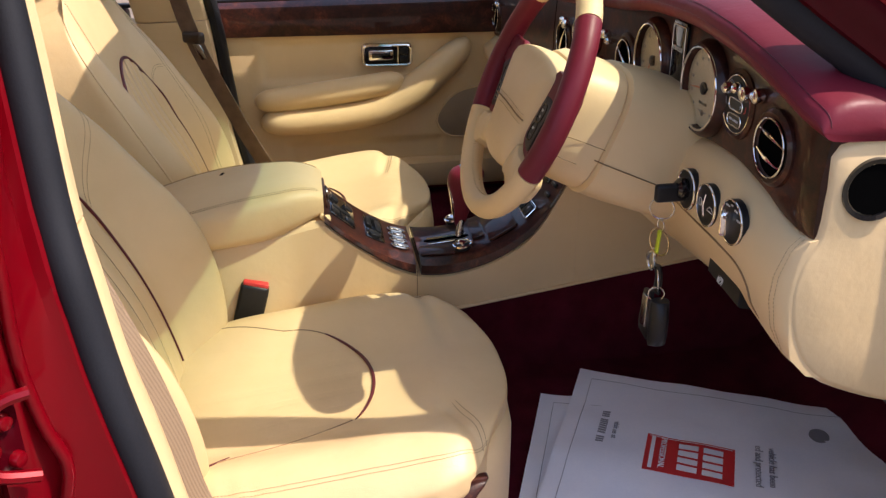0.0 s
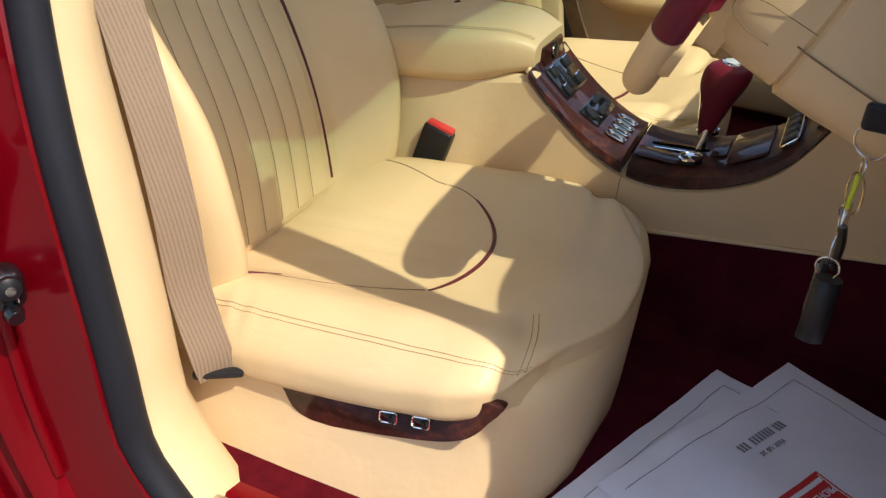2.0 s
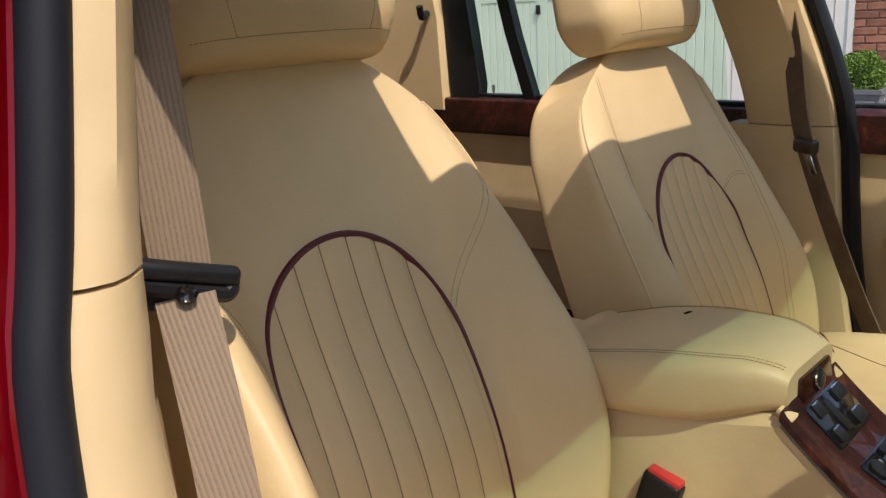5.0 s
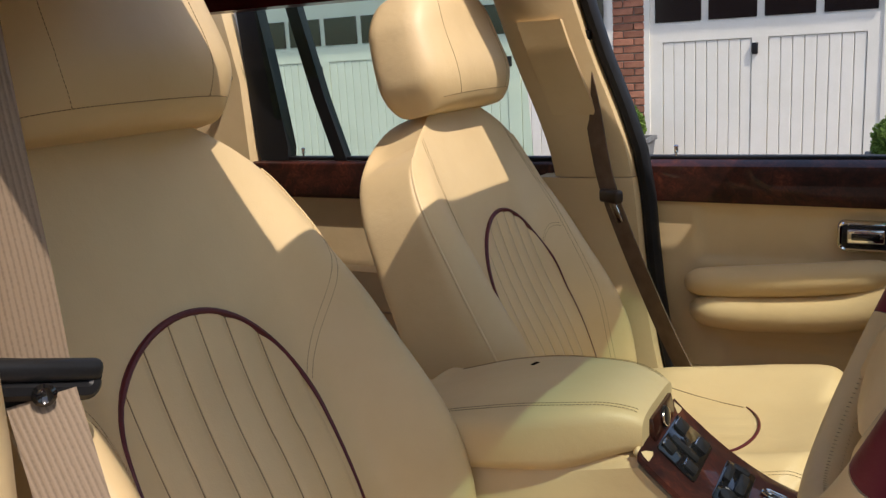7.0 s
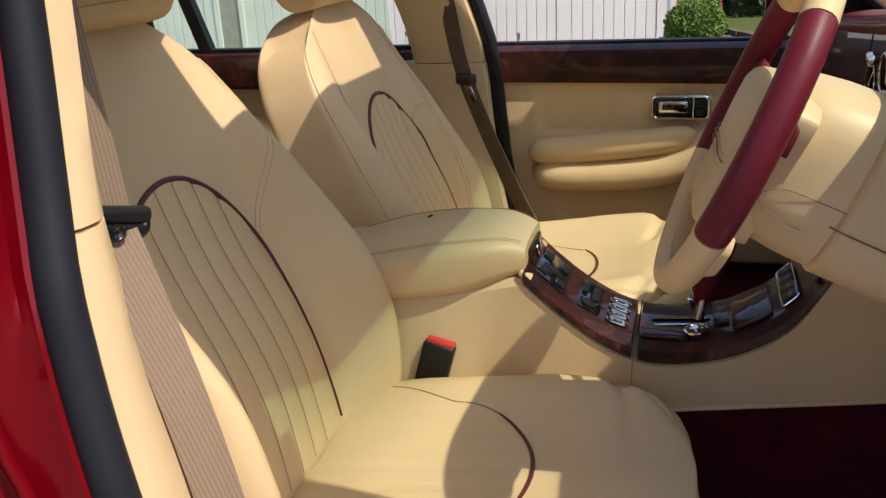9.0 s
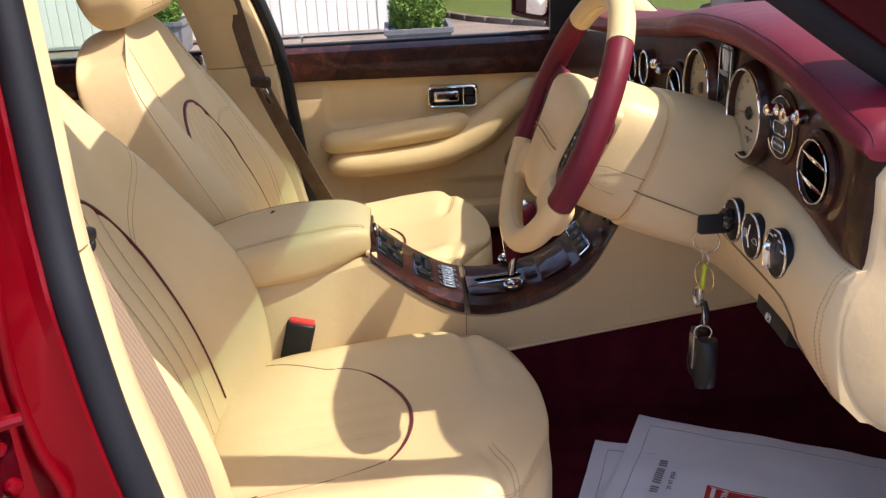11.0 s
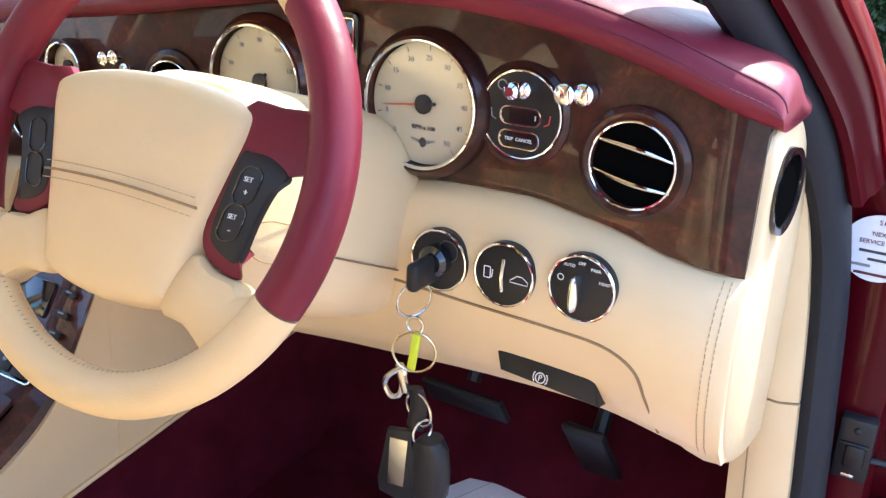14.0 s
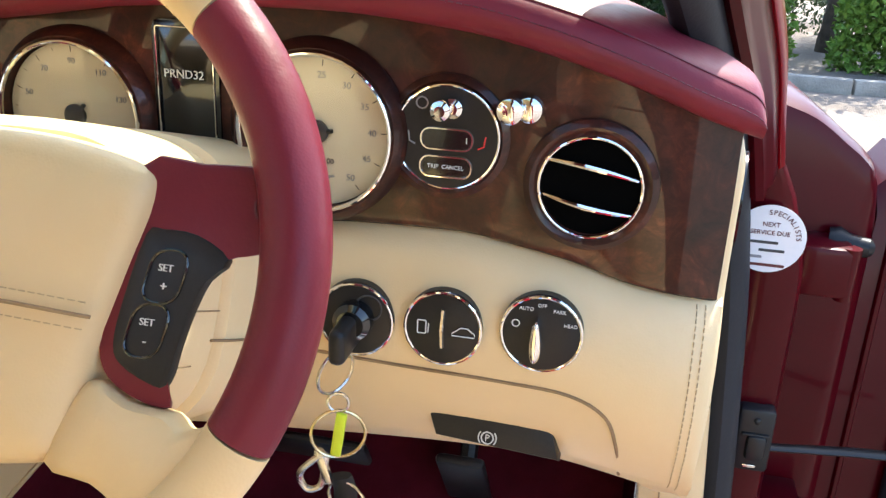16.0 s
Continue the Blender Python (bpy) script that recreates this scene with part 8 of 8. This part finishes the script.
hedge("shrub_border", [(10.8, 2.4, 0), (10.5, 0.5, 0), (10.6, -1.2, 0)], 1.7, 1.1, 9000, 14, "mixed dark green shrubs beyond the lawn edge", LEAF_DARK, 0.11)
hedge("tree_line", [(40, 40, 0), (52, 20, 0), (58, -5, 0), (56, -40, 0)], 7.0, 3.0, 16000, 11, "distant dark tree line", LEAF_DARK, 0.7)


def shrub(x, y, r, h, seed, mat, label):
    s = thing("shrub", (x, y, 0), label, "shrub")
    part("trunk", tube([(x, y, 0), (x + 0.03, y, h * 0.4), (x, y + 0.03, h * 0.7)], [0.05, 0.035, 0.02], 8), BARK, s)
    foliage("crown", 7000, ball_at((x, y, h - r * 0.9), r, r, r * 0.95, 0.3, seed), 0.075, seed, mat, s)
    return s


shrub(9.5, 3.05, 0.80, 1.45, 21, LEAF_DARK, "round clipped dark green shrub by the drive")
shrub(13.0, -3.4, 1.7, 3.0, 22, LEAF_DARK, "broad leafy dark green tree over the bed")
shrub(11.0, -7.4, 1.5, 3.0, 23, LEAF_DARK, "broad leafy dark green tree over the bed")


def tree(x, y, h, r, seed, label):
    """A low-branching tree: trunk, limbs and a crown of leaf clumps."""
    rnd = random.Random(seed)
    t = thing("tree", (x, y, 0), label, "tree")
    fork = Vector((x + 0.12, y - 0.08, h * 0.22))
    part("trunk", tube(smooth_path([(x, y, -0.05), (x + 0.05, y - 0.03, h * 0.1), fork], 4), [0.11] * 3 + [0.095] * 3 + [0.085] * 3, 10), BARK, t)
    tips = []
    for k in range(9):
        a = 2 * math.pi * k / 9 + rnd.uniform(-0.3, 0.3)
        out = r * rnd.uniform(0.45, 0.85)
        tip = Vector((x + out * math.cos(a), y + out * math.sin(a), h * rnd.uniform(0.42, 0.85)))
        mid = fork.lerp(tip, 0.5) + Vector((0, 0, -0.10 * h * rnd.random()))
        part("limb", tube(smooth_path([fork, mid, tip], 5), [lerp(0.055, 0.014, q / 10) for q in range(11)], 7), BARK, t)
        tips += [tip, mid.lerp(tip, 0.45)]

    def fn(rn):
        c = tips[rn.randrange(len(tips))]
        d = Vector((rn.gauss(0, 1), rn.gauss(0, 1), rn.gauss(0, 0.8))).normalized()
        return c + d * r * 0.42 * rn.random() ** 0.5, d
    foliage("crown", 15000, fn, 0.095, seed, LEAF_DARK, t)
    return t


tree(10.3, -2.75, 3.6, 2.1, 31, "low-branching dark green tree shading the bed")


def far_car(x, y, ang, paint, label):
    c = thing("parked_car", (x, y, 0), label, "car", "parked cars")
    m = Matrix.Translation((x, y, 0)) @ Matrix.Rotation(radians(ang), 4, "Z")
    prof = [(-2.1, 0.35), (-2.15, 0.75), (-1.6, 0.92), (-1.0, 1.38), (0.5, 1.42), (1.1, 0.98), (2.0, 0.86), (2.15, 0.60), (2.1, 0.35)]
    body = loft([[m @ Vector((a, s * w, z)) for a, z in prof] for s, w in ((-1, 0.85), (-1, 0.75), (1, 0.75), (1, 0.85))])
    part("body", body, paint, c)
    for sx in (-1.3, 1.35):
        for sy in (-0.80, 0.80):
            part("wheel", lathe([(0.32, -0.1), (0.32, 0.1), (0.2, 0.11)], m @ Vector((sx, sy, 0.32)), m.to_3x3() @ Vector((0, math.copysign(1, sy), 0)), 18), BLACK, c)
    part("window", loft([[m @ Vector((a, s * 0.80, z)) for a, z in ((-1.2, 0.98), (-0.85, 1.30), (0.45, 1.33), (0.85, 1.0))] for s in (-1, 1)]), GLOSS_BLACK, c)


SILVER = surface("silver_paint", (0.42, 0.42, 0.44), (0.5, 0.5, 0.52), 0.3, bump=0.0, metal=0.5, coat=1.0)
far_car(24.0, 26.5, 10, SILVER, "silver saloon parked beyond the lawn")
far_car(29.5, 26.0, 8, SILVER, "silver estate parked beyond the lawn")
far_car(35.0, 25.0, 12, GLOSS_BLACK, "dark car parked beyond the lawn")
house = thing("house", (30, 36, 0), "pale rendered house far beyond the lawn", "house")
part("wall", loft(box_rings(18, 44, 33, 40, 0, 5.2)), RENDERED, house)
part("roof", loft([[(17.5, 32.4, 5.2), (44.5, 32.4, 5.2), (44.5, 40.6, 5.2), (17.5, 40.6, 5.2)], [(19, 36.4, 8.2), (43, 36.4, 8.2), (43, 36.6, 8.2), (19, 36.6, 8.2)]]), ROOF_SLATE, house)
for k in range(7):
    wn = part("window", rbox((20.5 + 3.4 * k, 32.98, 1.6), (1.5, 0.12, 1.3), 0.02), GLOSS_BLACK, house)
    part("sill", rbox((20.5 + 3.4 * k, 32.92, 0.9), (1.7, 0.2, 0.08), 0.01), STONE, wn)


# brick house across the drive, behind the open door
home = thing("house", (-1.0, -27.0, 0), "red brick house with a slate roof across the drive", "house")
part("wall", loft(box_rings(-11, 9, -33, -25.5, 0, 5.6)), BRICK, home, "red brick walls")
part("roof", loft([[(-11.5, -33.6, 5.6), (9.5, -33.6, 5.6), (9.5, -25.0, 5.6), (-11.5, -25.0, 5.6)], [(-9, -29.4, 9.2), (7, -29.4, 9.2), (7, -29.2, 9.2), (-9, -29.2, 9.2)]]), ROOF_SLATE, home, "slate roof")
for k in range(6):
    for z in (1.5, 4.1):
        wn = part("window", rbox((-9.2 + 3.3 * k, -25.48, z), (1.2, 0.14, 1.3), 0.02), GLOSS_BLACK, home, "dark window")
        part("sill", rbox((-9.2 + 3.3 * k, -25.42, z - 0.7), (1.4, 0.2, 0.08), 0.01), STONE, wn)
